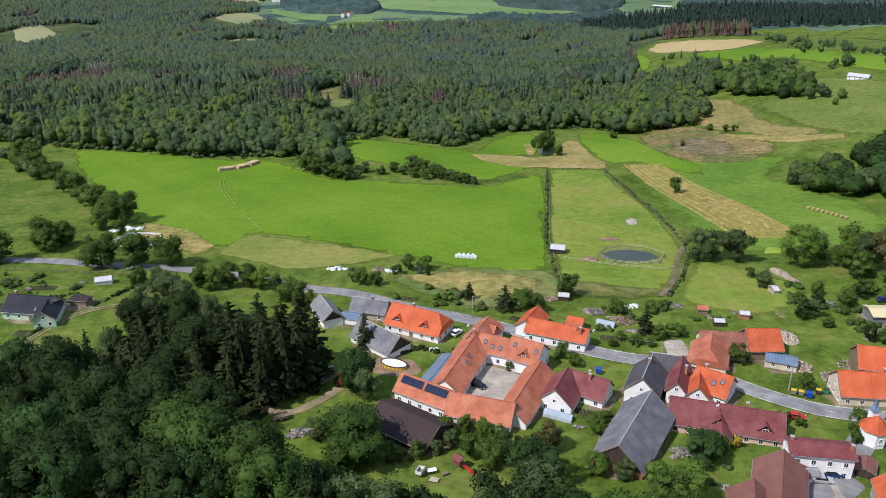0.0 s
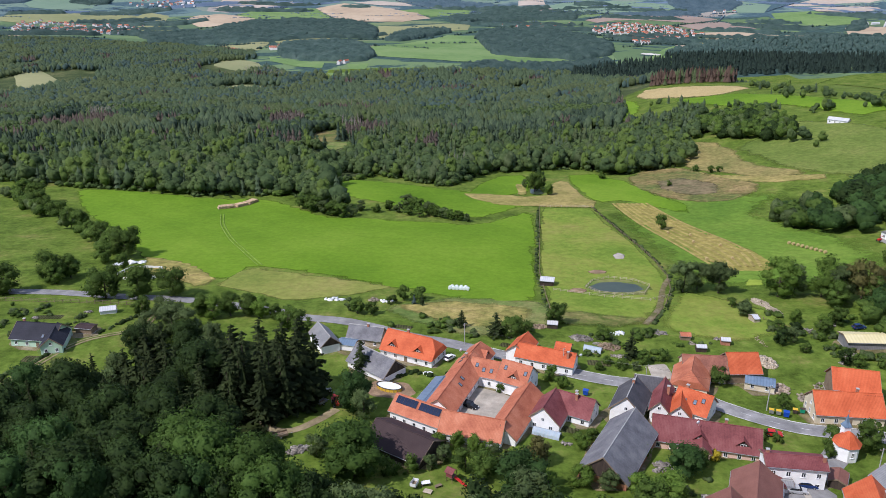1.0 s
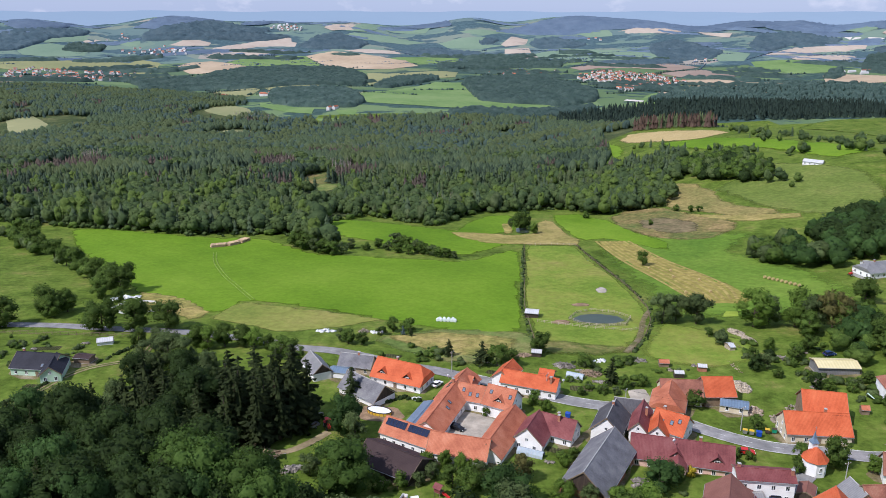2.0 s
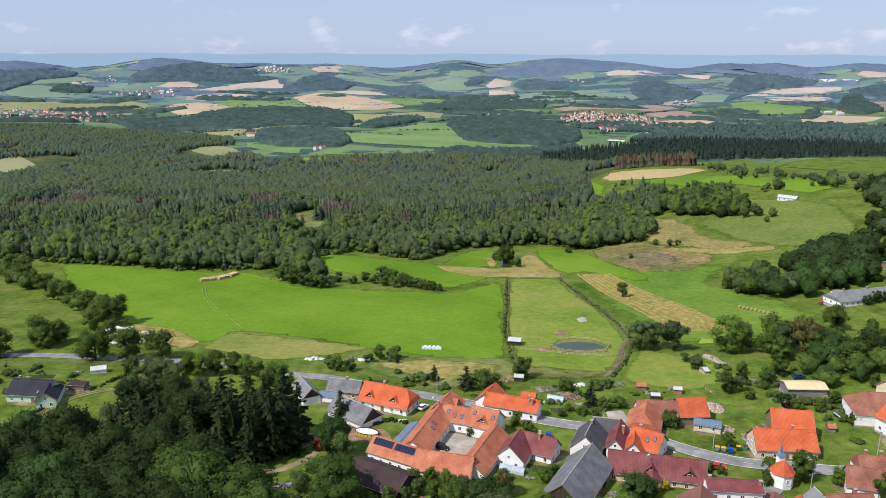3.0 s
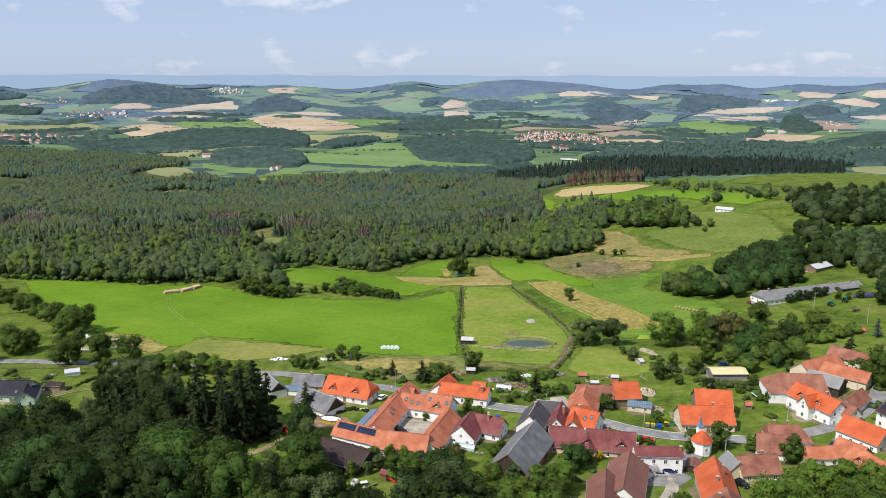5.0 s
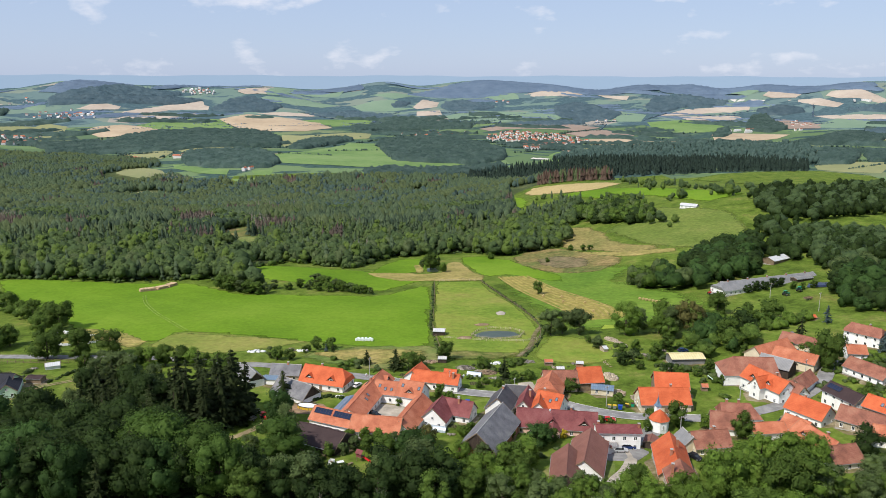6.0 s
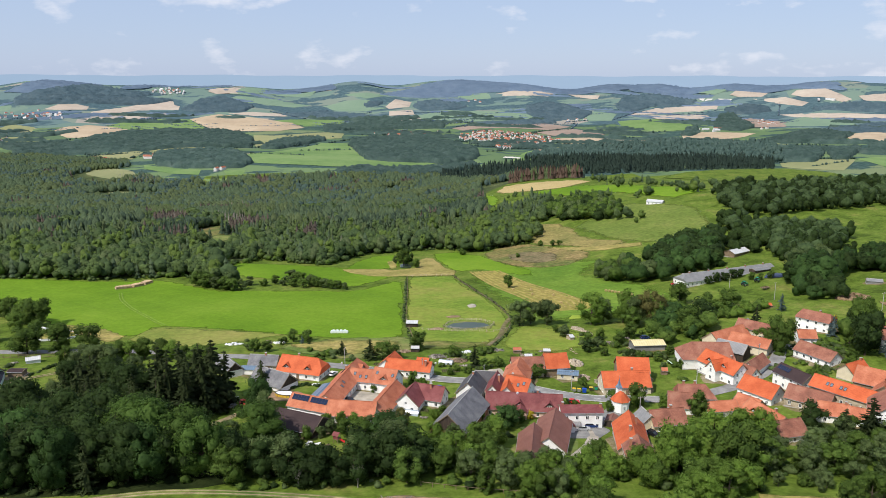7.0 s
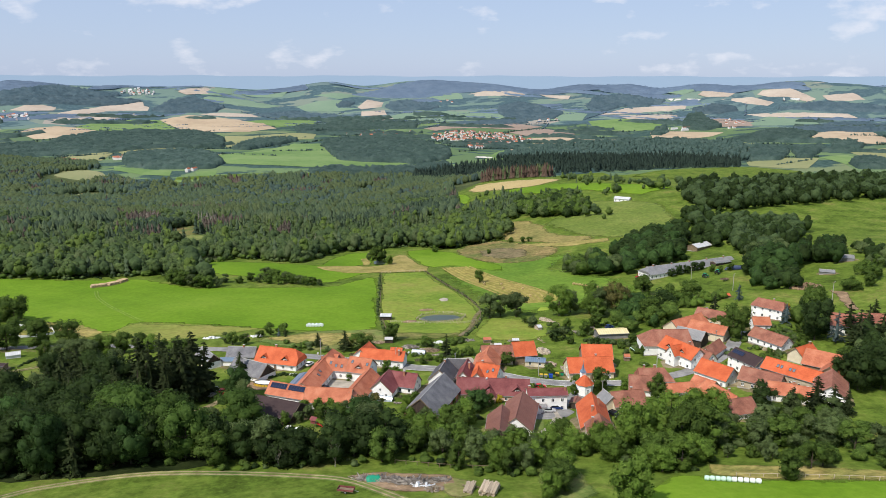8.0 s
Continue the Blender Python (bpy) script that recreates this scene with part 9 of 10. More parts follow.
def verge_line(line, seed, label, gap=1.1, high=(0.7, 1.6)):
    """Uncut growth along a fence."""
    rng, spots = random.Random(seed), []
    for (x0, y0), (x1, y1) in zip(line, line[1:]):
        n = int(math.dist((x0, y0), (x1, y1)) / gap)
        spots += [(x0 + (x1 - x0) * i / n + rng.uniform(-0.7, 0.7), y0 + (y1 - y0) * i / n + rng.uniform(-0.7, 0.7)) for i in range(n)]
    return wood("hedge_growth", spots, [(*small_lump(wr), 0), (*small_lump(wr), 1)], [leaf_deep, leaf_grey], label, high, seed, 1.4)


verge_line([(31, 230), (32, 282), (39, 350), (45, 414)], 91, "dark uncut growth along the paddock fence")
verge_line([(77, 414), (81, 372), (83, 336), (85, 300), (85, 277), (82, 260), (75, 240), (65, 220)], 92, "dark uncut growth along the east fence")
verge_line([(-122, 196), (-126, 190), (-129, 182), (-132, 173), (-138, 160)], 93, "clipped dark hedge beside the garden track", 1.0, (1.2, 2.0))
verge_line([(-116, 209), (-113, 216), (-110, 224), (-109, 232)], 94, "clipped dark hedge beside the track", 1.0, (1.2, 2.0))
verge_line([(-19, 181), (-12, 184), (-4, 180), (-2, 184)], 95, "clipped garden hedge beside the farmhouse", 0.9, (1.0, 1.6))


def bales(a, b, count, mat, label, r=0.62, wide=1.15, along=False):
    turn = math.degrees(math.atan2(b[1] - a[1], b[0] - a[0])) + (0 if along else 90)
    for i in range(count):
        u = i / max(1, count - 1)
        x, y = a[0] + (b[0] - a[0]) * u, a[1] + (b[1] - a[1]) * u
        root = empty("bale", pose(x, y, height(x, y) + 0.15, 0, 0, turn), label, "bale", "bales")
        bm = rods([((-wide / 2, 0, r * 0.94), (wide / 2, 0, r * 0.94))], r, 16)
        bmesh.ops.bevel(bm, geom=[e for e in bm.edges if len(e.link_faces) == 2 and e.calc_face_angle() > 1], offset=0.14, segments=2, affect="EDGES")
        part("wrapping", bm, mat, root)


bales((92.0, 61.5), (96.5, 59.3), 5, film_green, "pale green film-wrapped round bale in a row", along=True)
bales((97.6, 58.8), (102.4, 56.4), 5, film_white, "white film-wrapped round bale in a row", along=True)
bales((-3.4, 258.6), (3.4, 257.4), 6, film_white, "white film-wrapped round bale on the meadow", 0.7, 1.2)
bales((-2.6, 260.0), (2.6, 259.2), 4, film_white, "white film-wrapped round bale on the meadow", 0.7, 1.2)
bales((150, 320), (158, 302), 9, straw, "round straw bale in a row beside the trees", 0.7, 1.2)
for x, y in ((104, 352), (110, 330), (118, 300), (113, 345), (120, 322), (107, 300)):
    bales((x, y), (x, y), 1, straw, "round straw bale on the cut strip", 0.7, 1.2)


def log_stack(line, rows, r, length, label, name="log_pile"):
    """Long logs stacked side by side along a line."""
    (x0, y0), (x1, y1) = line
    way = Vector((x1 - x0, y1 - y0, 0))
    n = max(1, int(way.length / (2 * r)))
    root = empty(name, pose(x0, y0, height(x0, y0), 0, 0, math.degrees(math.atan2(way.y, way.x))), label, "log pile")
    rng = random.Random(int(abs(x0) * 10))
    me = once(f"log_{r}_{length}", lambda: rods([((0, -length / 2, 0), (0, length / 2, 0))], r, 7), log_end)
    for k in range(rows):
        for i in range(n - k):
            u = (i + 0.5 * k + 0.5) / n
            z = height(x0 + way.x * u, y0 + way.y * u) - height(x0, y0)
            share("log", me, root, pose(u * way.length, rng.uniform(-0.2, 0.2), z + r * 0.9 + k * r * 1.7 + 0.15, 0, rng.uniform(0, 90), rng.uniform(-2, 2)))
    return root


log_stack(((-139, 406), (-130, 410)), 3, 0.32, 4.0, "long stack of peeled logs at the wood's edge")
log_stack(((-130, 410), (-125, 417)), 3, 0.32, 4.0, "long stack of peeled logs at the wood's edge")
log_stack(((-125, 417), (-122, 426)), 3, 0.32, 4.0, "long stack of peeled logs at the wood's edge")


def heap(x, y, rx, ry, h, mat, label, count, seed, size=(0.3, 1.2), flat=0.25, turn=0.0, slim=(0.15, 0.6)):
    """Loose pieces thrown on a heap."""
    rng = np.random.default_rng(seed)
    bm_v, bm_f, n = [], [], 0
    cube = np.array([(a, b, c) for a in (-0.5, 0.5) for b in (-0.5, 0.5) for c in (-0.5, 0.5)])
    quads = np.array([(0, 1, 3), (0, 3, 2), (4, 6, 7), (4, 7, 5), (0, 4, 5), (0, 5, 1), (2, 3, 7), (2, 7, 6), (0, 2, 6), (0, 6, 4), (1, 5, 7), (1, 7, 3)])
    ct, st = math.cos(radians(turn)), math.sin(radians(turn))
    for i in range(count):
        a, q = rng.uniform(0, 6.283), math.sqrt(rng.uniform(0, 1))
        u, v = math.cos(a) * q * rx, math.sin(a) * q * ry
        px, py = x + u * ct - v * st, y + u * st + v * ct
        s = rng.uniform(*size)
        m = np.array(Euler((rng.normal() * 0.25, rng.normal() * 0.25, rng.uniform(0, 3.14))).to_matrix())
        w = (cube * rng.uniform(0.9, 1.1, cube.shape) * np.array([s, s * rng.uniform(*slim), s * flat])) @ m.T
        bm_v.append(w + np.array([px, py, height(px, py) + 0.1 + h * (1 - q) * rng.uniform(0.3, 1.0)]))
        bm_f.append(quads + n)
        n += 8
    ob = new("heap", fast_mesh("heap", np.concatenate(bm_v), np.concatenate(bm_f), [mat]))
    return tagged(ob, label, "heap", kind="stuff")


heap(14, 84, 6.5, 2.2, 1.3, weathered, "heap of weathered planks and brushwood", 300, 1, (0.8, 3.4), 0.035, -20, (0.03, 0.08))
heap(22, 79.5, 6.0, 2.6, 1.1, weathered, "scattered grey boards and beams in the yard", 280, 2, (0.8, 4.2), 0.035, -25, (0.03, 0.09))
heap(29, 79, 3.5, 2.4, 0.8, weathered, "pile of pale timber offcuts", 150, 3, (0.6, 2.6), 0.05, 0.0, (0.04, 0.1))
heap(24, 76.5, 3.0, 1.6, 0.9, white_paint, "pale sheets and boards thrown on the heap", 16, 39, (0.9, 3.6), 0.03, -25, (0.12, 0.3))
heap(27, 73, 2.6, 2.2, 0.9, rubble_bits, "heap of broken red brick and stone", 120, 4, (0.2, 0.6), 0.7)


def plank_stack(x, y, turn, long, across, layers, label, seed):
    """Sawn planks in layers on bearers, ends uneven."""
    rng = random.Random(seed)
    root = empty("timber_stack", pose(x, y, height(x, y) + 0.1, 0, 0, turn), label, "timber stack")
    share("bearer", once("bearer", lambda: boxes((-0.08, 0.08, -2.2, 2.2, -0.1, 0.12), bevel=0.02), timber), root, pose(-long * 0.35, 0, 0))
    share("bearer", once("bearer", lambda: boxes((-0.08, 0.08, -2.2, 2.2, -0.1, 0.12), bevel=0.02), timber), root, pose(long * 0.35, 0, 0))
    for k in range(layers):
        for i in range(across):
            me = once("plank_%d" % rng.randrange(3), lambda: boxes((-0.5, 0.5, -0.2, 0.2, 0.0, 0.17), bevel=0.01), timber_plank)
            share("plank", me, root, pose(rng.uniform(-0.4, 0.4), (i - (across - 1) / 2) * 0.44, 0.14 + 0.19 * k, 0, 0, rng.uniform(-3, 3)) @ Matrix.Diagonal((long * rng.uniform(0.8, 1.05), 1, 1, 1)))
    return root


plank_stack(39.5, 67.5, 62, 5.6, 9, 7, "tall stack of pale sawn planks", 5)
plank_stack(35.2, 70.0, 66, 5.2, 5, 5, "stack of pale sawn planks", 6)
heap(-38, 142.5, 3.2, 1.5, 0.9, weathered, "pile of grey split logs on the lawn", 80, 7, (0.5, 1.4), 0.5, 30)
heap(109, 244, 2.2, 5.0, 1.3, timber_pale, "long heap of pale split firewood", 380, 8, (0.4, 1.1), 0.22, 8, (0.15, 0.35))
heap(110, 234.5, 1.8, 6.0, 1.1, timber_pale, "long heap of pale split firewood", 320, 38, (0.4, 1.0), 0.22, 4, (0.15, 0.35))
heap(95.2, 208, 0.9, 5.5, 0.2, rubble_pale, "row of pale stones along the garden path", 24, 45, (0.25, 0.55), 0.5, 5)
heap(91.8, 192.5, 2.6, 4.2, 1.6, timber_pale, "heap of firewood beside the barn", 190, 9, (0.4, 1.3), 0.4)
heap(89, 176.5, 3.2, 3.4, 0.8, rubble_pale, "pale building rubble beside the shed", 170, 10, (0.3, 1.2), 0.5)
heap(95, 171, 2.6, 3.5, 0.7, rubble_bits, "stones and boards beside the lane", 110, 11, (0.3, 1.2), 0.5)
heap(39, 208, 3.6, 2.2, 1.3, weathered, "pile of old boards and firewood in the garden", 220, 12, (0.5, 1.7), 0.14, -20, (0.08, 0.22))
heap(47, 202, 3.4, 2.4, 1.2, firewood, "brown pile of brushwood in the garden", 200, 13, (0.5, 1.8), 0.1, -20, (0.06, 0.16))
heap(26.5, 217, 3.0, 1.6, 1.0, firewood, "stacked firewood beside the hut", 110, 14, (0.3, 1.0), 0.5)
heap(51.7, 212, 2.6, 1.0, 0.7, white_paint, "white crates and netting by the fence", 26, 15, (0.5, 1.3), 0.6, 5)
heap(64, 213, 3.4, 1.2, 0.5, weathered, "grey boards lying on the grass", 40, 16, (0.6, 2.2), 0.12, -15)
heap(-45.5, 244.5, 3.6, 1.6, 0.9, white_paint, "white sacks and sheeting by the field", 34, 17, (0.5, 1.6), 0.5)
heap(-26, 243, 2.2, 1.4, 1.0, white_paint, "white tarpaulin over garden things", 16, 18, (0.8, 1.8), 0.5)
heap(-31, 244, 2.0, 1.6, 1.3, rubble_bits, "brown heap beside the garden", 80, 19, (0.3, 0.9), 0.6)
heap(-141, 290, 6.5, 2.0, 1.0, white_paint, "white stacked panels beside the pen", 44, 20, (1.0, 3.0), 0.18, 15)
heap(238, 233, 7.0, 4.0, 2.6, bare_earth, "mound of bare red-brown earth", 240, 21, (0.8, 2.4), 0.5, -30)
heap(118, 196, 2.5, 2.0, 0.6, weathered, "odds and ends beside the hall", 46, 22, (0.3, 1.4), 0.3)
heap(113, 214, 2.6, 2.2, 0.7, weathered, "wooden odds and ends in the orchard", 40, 24, (0.3, 1.4), 0.3)
heap(36, 150, 1.8, 1.4, 0.5, weathered, "garden odds beside the cottage", 30, 25, (0.3, 0.9), 0.4)
heap(48, 137, 1.0, 3.2, 0.7, weathered, "boards leaning behind the barn", 30, 26, (0.8, 2.6), 0.1, 60)
heap(-9, 183.5, 2.0, 1.0, 0.5, white_paint, "pale garden stones on the lawn", 26, 27, (0.3, 0.8), 0.5)
heap(103, 178, 4.0, 2.2, 0.5, rubble_bits, "stones scattered beside the barn", 60, 28, (0.3, 0.9), 0.5)

root = empty("tarpaulin", pose(13.2, 83.4, height(13.2, 83.4)), "bright green tarpaulin over a wood stack", "tarpaulin")
tv, tf = [], []
for i in range(9):
    for j in range(7):
        u, v = i / 8 - 0.5, j / 6 - 0.5
        z = 1.5 - 5.5 * max(0, abs(v) - 0.28) ** 1.0 - 3.5 * max(0, abs(u) - 0.36) + 0.12 * noise.noise(Vector((u * 7, v * 7, 2)))
        tv.append((u * 3.6, v * 2.6, max(0.1, z)))
for i in range(8):
    for j in range(6):
        tf.append((i * 7 + j, (i + 1) * 7 + j, (i + 1) * 7 + j + 1, i * 7 + j + 1))
share("sheet", mesh_of("sheet", tv, tf, [tarp_green], None, True), root)


def bin_(x, y, mat, lid, label, s=1.0):
    root = empty("bin", pose(x, y, height(x, y) + 0.25, 0, 0, -20), label, "bin", "bins by the road")
    bm = bmesh.new()
    vs = box(bm, -0.6 * s, 0.6 * s, -0.5 * s, 0.5 * s, 0.15, 1.15 * s)
    for v in vs:
        if v.co.z < 0.5:
            v.co.x *= 0.85
            v.co.y *= 0.85
    part("body", bm, mat, root)
    part("lid", boxes((-0.64 * s, 0.64 * s, -0.54 * s, 0.54 * s, 1.15 * s, 1.3 * s), bevel=0.06), lid, root)
    for px in (-0.45 * s, 0.45 * s):
        part("caster", rods([((px, -0.06, 0.08), (px, 0.06, 0.08))], 0.1, 8), rubber, root)


bin_(82.0, 163.2, metal_grey, plastic_yellow, "grey waste container with yellow lid")
bin_(83.6, 162.6, metal_grey, plastic_yellow, "grey waste container with yellow lid")
bin_(85.2, 161.6, plastic_blue, plastic_blue, "bright blue waste container", 1.2)
bin_(88.2, 163.4, board, plastic_yellow, "dark waste container beside the road")
bin_(90.2, 163.6, tarp_green, board, "dark green waste container beside the road")
bin_(35.0, 172.0, plastic_blue, plastic_blue, "dark blue waste container on the verge", 1.2)


def play_tower(x, y, turn):
    root = empty("play_tower", pose(x, y, height(x, y) + 0.15, 0, 0, turn), "red wooden play tower with a slide", "play tower")
    for px in (-0.8, 0.8):
        for py in (-0.8, 0.8):
            part("post", rods([((px, py, -0.3), (px, py, 2.6))], 0.07), timber, root)
    part("deck", boxes((-0.9, 0.9, -0.9, 0.9, 1.2, 1.3)), timber, root)
    bm = bmesh.new()
    prism(bm, [(-1.2, 2.4), (0, 3.3), (1.2, 2.4), (0, 3.18)], -1.1, 1.1)
    part("canopy", bm, tile_maroon, root)
    part("side_panel", boxes((-0.86, 0.86, -0.88, -0.82, 1.3, 2.0), (-0.88, -0.82, -0.8, 0.8, 1.3, 2.0)), tile_maroon, root)
    sl = part("slide", side_extrude([(0.9, 1.25), (3.6, 0.25), (4.2, 0.2), (4.2, 0.28), (3.65, 0.34), (0.95, 1.35)], 0.6, 0.0), paint_red, root)
    part("slide_rim", rods([((0.9, -0.32, 1.4), (3.6, -0.32, 0.42)), ((0.9, 0.32, 1.4), (3.6, 0.32, 0.42))], 0.05, 6), paint_red, sl)


play_tower(-1.2, 130.2, -35)


def slab(name, x, y, turn, L, W, h, mat, label, category):
    root = empty(name, pose(x, y, height(x, y) + 0.1, 0, 0, turn), label, category)
    part("top", boxes((-L / 2, L / 2, -W / 2, W / 2, h, h + 0.08), bevel=0.02), mat, root)
    for px in (-L / 2 + 0.15, L / 2 - 0.15):
        part("leg", boxes((px - 0.06, px + 0.06, -W / 2 + 0.1, W / 2 - 0.1, -0.2, h)), timber, root)


slab("table", -6.8, 128.2, 15, 2.0, 1.2, 0.7, white_paint, "white garden table on the lawn", "table")
slab("sandpit", -6.2, 125.4, -20, 1.9, 1.4, 0.25, timber_pale, "low pale framed sandpit on the lawn", "sandpit")
slab("bench", -4.0, 127.6, 30, 1.6, 0.8, 0.35, timber, "low wooden garden bench on the lawn", "bench")


def slide_alone(x, y, turn):
    root = empty("garden_slide", pose(x, y, height(x, y) + 0.1, 0, 0, turn), "pale green garden slide on the lawn", "slide")
    part("chute", side_extrude([(-1.6, 1.7), (1.2, 0.3), (1.8, 0.25), (1.8, 0.33), (1.25, 0.4), (-1.55, 1.8)], 0.5, 0.0), film_green, root)
    for py in (-0.25, 0.25):
        part("ladder_rail", rods([((-1.6, py, 1.7), (-2.1, py, -0.2))], 0.04, 6), metal_grey, root)


slide_alone(126.5, 182, -50)


def chapel(x, y):
    root = empty("chapel", pose(x, y, height(x, y) - 0.1, 0, 0, 8), "small white octagonal chapel with orange roof and turret", "chapel")
    n = 8

    def octa(r, z):
        return [(math.cos(6.283 * (i + 0.5) / n) * r, math.sin(6.283 * (i + 0.5) / n) * r, z) for i in range(n)]

    v = octa(2.9, -1.0) + octa(2.9, 4.2)
    share("wall", mesh_of("wall", v, [(i, (i + 1) % n, n + (i + 1) % n, n + i) for i in range(n)] + [tuple(range(n, 2 * n))], [plaster_white]), root)
    v = octa(2.95, 4.05) + octa(3.15, 4.3)
    share("cornice", mesh_of("cornice", v, [(i, (i + 1) % n, n + (i + 1) % n, n + i) for i in range(n)] + [tuple(range(n, 2 * n))], [plaster_white]), root)
    v = octa(3.3, 4.3) + octa(1.5, 6.3) + [(0, 0, 7.4)]
    f = [(i, (i + 1) % n, n + (i + 1) % n, n + i) for i in range(n)] + [(n + i, n + (i + 1) % n, 2 * n) for i in range(n)] + [tuple(range(n))[::-1]]
    share("roof", mesh_of("roof", v, f, [tile_orange]), root, None, "orange tiled roof")
    t = part("turret", boxes((-0.75, 0.75, 0.6, 2.1, 4.2, 8.0)), plaster_white, root, "white square bell turret")
    v = [(-0.95, 0.4, 7.95), (0.95, 0.4, 7.95), (0.95, 2.3, 7.95), (-0.95, 2.3, 7.95), (-0.4, 0.95, 9.0), (0.4, 0.95, 9.0), (0.4, 1.75, 9.0), (-0.4, 1.75, 9.0), (0, 1.35, 11.2)]
    f = [(0, 1, 5, 4), (1, 2, 6, 5), (2, 3, 7, 6), (3, 0, 4, 7), (4, 5, 8), (5, 6, 8), (6, 7, 8), (7, 4, 8), (3, 2, 1, 0)]
    share("spire", mesh_of("spire", v, f, [tin_blue]), t, None, "blue-grey metal spire")
    part("cross", rods([((0, 1.35, 11.1), (0, 1.35, 12.2)), ((-0.3, 1.35, 11.85), (0.3, 1.35, 11.85))], 0.04, 6), metal_grey, t)
    for a in (-2, 0, 2):
        an = 6.283 * (a + 6) / n
        add_window(root, pose(math.cos(an) * 2.69, math.sin(an) * 2.69, 2.4, 0, 0, math.degrees(an) + 90), 0.7, 1.3)


chapel(91, 142.5)


def pole(x, y, tall, turn, label="grey wooden power line pole", mat=None):
    root = empty("pole", pose(x, y, height(x, y), 0, 0, turn), label, "pole", "power poles")
    bm = bmesh.new()
    rod(bm, (0, 0, -0.5), (0, 0, tall), 0.15, 0.1, 8)
    part("mast", bm, mat or concrete, root)
    arm = part("crossarm", boxes((-0.9, 0.9, -0.06, 0.06, tall - 0.5, tall - 0.38)), timber, root)
    for px in (-0.8, 0, 0.8):
        part("insulator", rods([((px, 0, tall - 0.38), (px, 0, tall - 0.15))], 0.05, 6), white_paint, arm)
    return root


for x, y, h, a in ((2, 202.5, 7.5, 60), (52, 176, 7.5, 50), (94, 133.5, 8, 20), (81.5, 165, 7.5, 30), (211, 253, 9, 20), (232, 206, 9, 10), (207, 289, 8, 0), (125, 158, 7.5, 30), (158, 175, 7.5, 40), (30.5, 186, 7.5, 60)):
    pole(x, y, h, a)
P = ((2, 202.5, 7.2), (30.5, 186, 7.2), (52, 176, 7.2), (81.5, 165, 7.2), (125, 158, 7.2), (158, 175, 7.2))
for (x0, y0, h0), (x1, y1, h1) in zip(P, P[1:]):
    z0, z1 = height(x0, y0) + h0, height(x1, y1) + h1
    side = Vector((y0 - y1, x1 - x0, 0)).normalized() * 0.02
    verts, faces = [], []
    for k in range(9):
        u = k / 8
        p = Vector((x0 + (x1 - x0) * u, y0 + (y1 - y0) * u, z0 + (z1 - z0) * u - 3.2 * u * (1 - u)))
        verts += [p - side, p + Vector((0, 0, 0.02)), p + side, p - Vector((0, 0, 0.02))]
        if k:
            faces += [(4 * k + q - 4, 4 * k + (q + 1) % 4 - 4, 4 * k + (q + 1) % 4, 4 * k + q) for q in range(4)]
    wire = empty("power_line", pose(0, 0, 0), "thin dark sagging overhead power line", "power line")
    share("wire", mesh_of("wire", verts, faces, [paint_black]), wire)

# satellite dishes and a dead tree by the track
for x, y, z, a in ((57.2, 146.0, 7.2, 200), (35.5, 186.2, 5.2, 200), (0.8, 182.8, 8.2, 210)):
    root = empty("satellite_dish", pose(x, y, z + height(x, y), 0, 0, a), "small white satellite dish on the roof", "satellite dish")
    v = [(0, 0.12, 0)] + [(math.cos(6.283 * i / 14) * 0.45, 0, math.sin(6.283 * i / 14) * 0.45) for i in range(14)] + [(0, 0.16, 0)] + [(math.cos(6.283 * i / 14) * 0.45, 0.03, math.sin(6.283 * i / 14) * 0.45) for i in range(14)]
    f = [(0, 1 + i, 1 + (i + 1) % 14) for i in range(14)] + [(15, 16 + (i + 1) % 14, 16 + i) for i in range(14)] + [(1 + i, 16 + i, 16 + (i + 1) % 14, 1 + (i + 1) % 14) for i in range(14)]
    share("dish", mesh_of("dish", v, f, [white_paint], None, True), root)
    part("mount", rods([((0, 0.1, 0), (0, 0.25, -0.9))], 0.03, 6), metal_grey, root)
for x, y, h, seed in ((4, 96.5, 8, 3), (-11, 98.5, 7, 5)):
    rng = np.random.default_rng(seed)
    root = empty("bare_tree", pose(x, y, height(x, y)), "leafless grey dead tree beside the track", "tree")
    bm = bmesh.new()
    rod(bm, (0, 0, -0.4), (0.2, 0, h * 0.5), 0.14, 0.09, 6)
    for i in range(26):
        a, z0 = rng.uniform(0, 6.283), h * rng.uniform(0.15, 0.5)
        l = h * rng.uniform(0.3, 0.55)
        tip = (math.cos(a) * l * 0.45, math.sin(a) * l * 0.45, z0 + l)
        rod(bm, (0.1, 0, z0), tip, 0.05, 0.015, 4)
    part("branches", bm, weathered, root)

# garden growth: low shrubs, vegetable beds and flower clumps scattered through the village
gr = random.Random(123)
BEDS = ([(36, 193), (60, 193), (66, 214), (38, 212)], [(20, 152), (34, 148), (42, 152), (38, 160), (34, 152)], [(112, 178), (134, 176), (134, 200), (112, 204)], [(160, 152), (186, 158), (200, 182), (190, 190), (170, 160)], [(100, 205), (130, 210), (140, 228), (112, 236), (100, 225)], [(-150, 205), (-118, 208), (-122, 232), (-160, 236)], [(40, 128), (48, 132), (60, 138), (58, 130), (46, 122)], [(126, 154), (136, 158), (132, 172), (122, 168)], [(66, 196), (84, 195), (85, 205), (66, 206)], [(146, 150), (168, 150), (200, 164), (206, 194), (176, 196), (164, 176)], [(-24, 214), (12, 206), (26, 214), (4, 222), (-20, 228)])
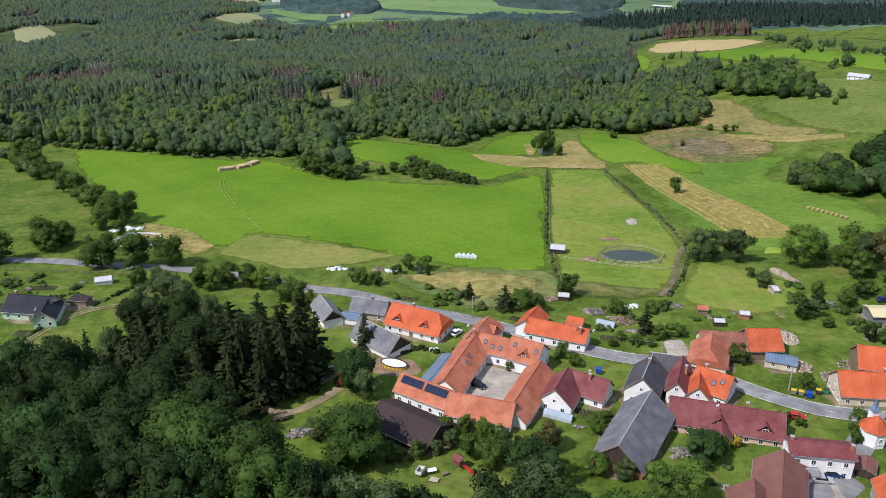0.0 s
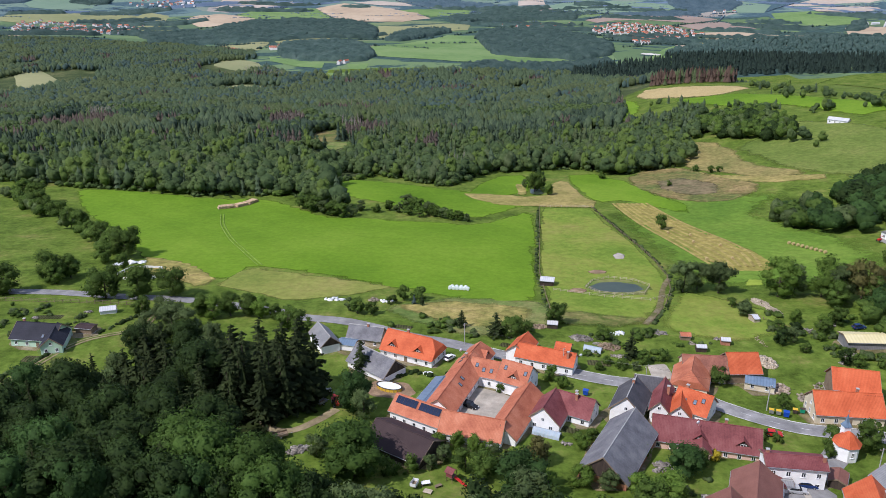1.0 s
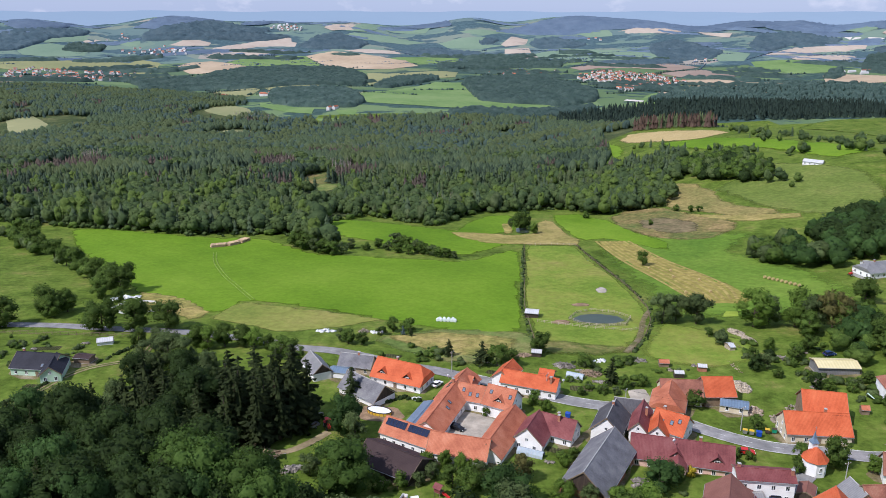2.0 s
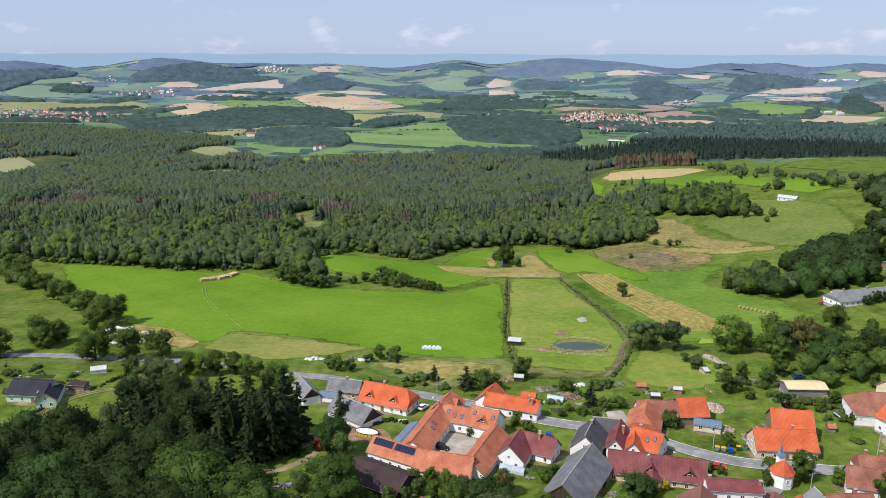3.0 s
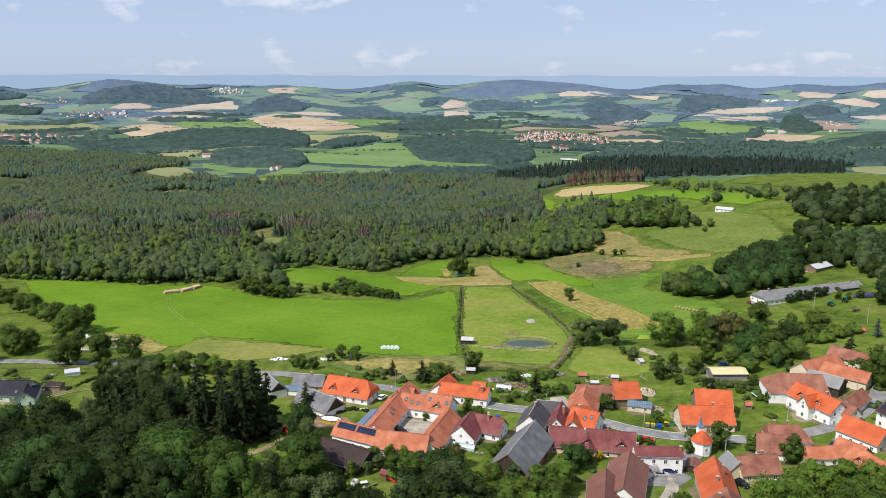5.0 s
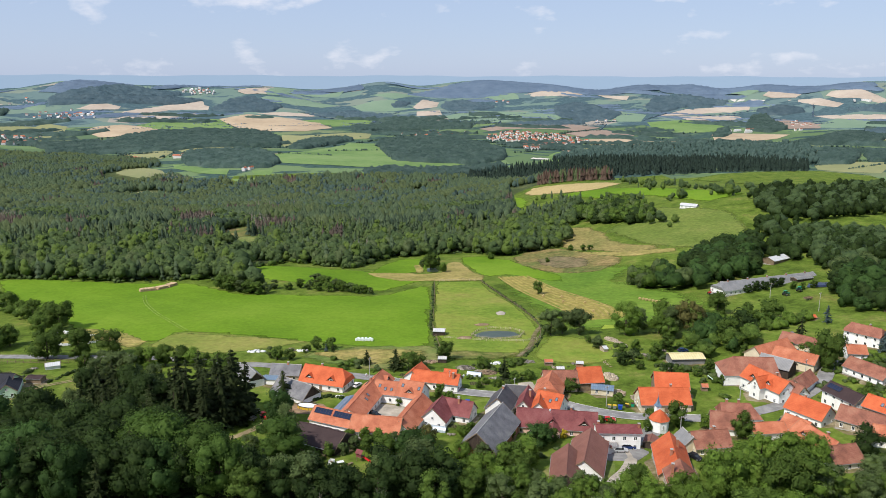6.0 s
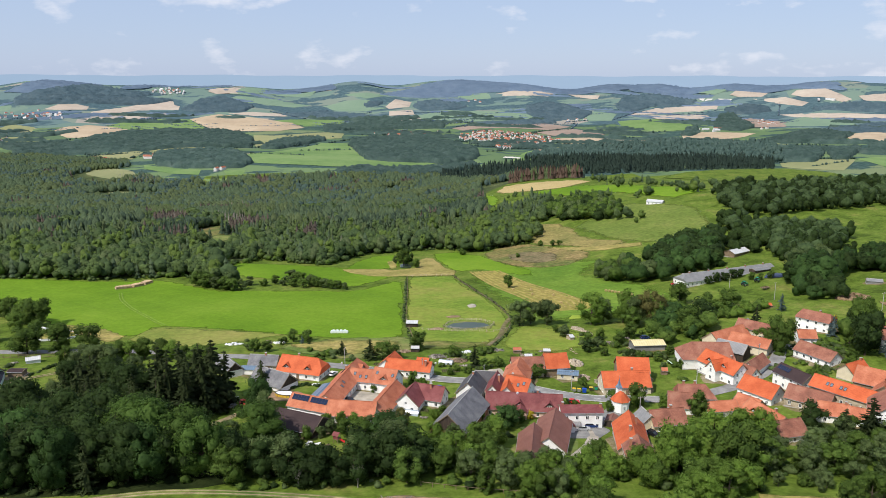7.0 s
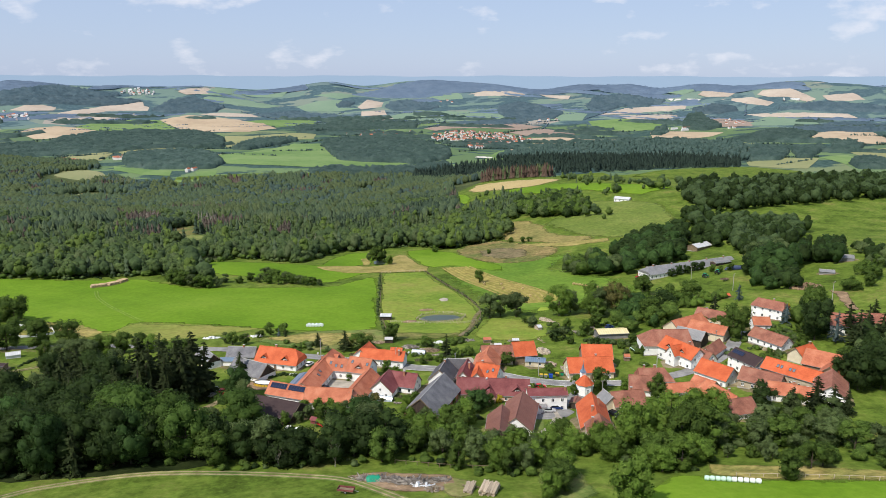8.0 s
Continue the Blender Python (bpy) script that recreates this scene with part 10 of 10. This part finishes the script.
shrubs = [p for i, poly in enumerate(BEDS) for p in scatter(poly, 2.2, 200 + i, keep=0.9) if noise.noise(Vector((p[0] / 7, p[1] / 7, 0.7))) > 0.08]
SHRUBS = [(*lump_tree(wr, 60), k % 3) for k in range(5)]
wood("garden_shrubs", shrubs, SHRUBS, [leaf_mid, leaf_grey, leaf_light], "low garden shrubs between the houses", (0.8, 3.4), 210, 1.7)
heap_spots = [(gr.choice(BEDS)) for _ in range(14)]
for k, poly in enumerate(heap_spots):
    cx, cy = sum(p[0] for p in poly) / len(poly), sum(p[1] for p in poly) / len(poly)
    heap(cx + gr.uniform(-9, 9), cy + gr.uniform(-8, 8), gr.uniform(0.8, 1.8), gr.uniform(0.6, 1.4), 0.5, gr.choice((weathered, firewood, rubble_bits, weathered)), gr.choice(("small garden heap of boards", "small garden heap of cut wood")), 22, 300 + k, (0.3, 1.1), 0.4)

# trodden ground, worn grass and beds about the houses
yr = random.Random(31)
for x, y, L, W, turn in YARDS:
    if L < 6 or y > 290:
        continue
    ca, sa = math.cos(radians(turn)), math.sin(radians(turn))
    out = []
    for i in range(10):
        u = 6.283 * i / 10
        px, py = math.cos(u) * (L / 2 + yr.uniform(0.8, 3.4)), math.sin(u) * (W / 2 + yr.uniform(0.8, 3.4))
        out.append((x + ca * px - sa * py, y + sa * px + ca * py))
    draped("yard", out, yr.choice((yard_earth, yard_earth, rough_grass)), "trodden earth and worn grass round a house", "yard", 0.14, 2.5, 0.5)
for x, y, L, W, turn in ((42, 191, 7, 3.5, -8), (168, 154, 8, 4, 20), (-140, 222, 10, 4, 5), (-128, 190, 6, 4, -5), (28, 154, 5, 3, -28), (200, 178, 8, 5, 10), (16, 202, 6, 3, -25), (-18, 216, 6, 3, -20)):
    ca, sa = math.cos(radians(turn)), math.sin(radians(turn))
    draped("vegetable_bed", [(x + ca * px - sa * py, y + sa * px + ca * py) for px, py in ((-L / 2, -W / 2), (L / 2, -W / 2), (L / 2, W / 2), (-L / 2, W / 2))], bed_earth, "dug vegetable bed with green rows", "garden bed", 0.2, 1.5, 0.15)
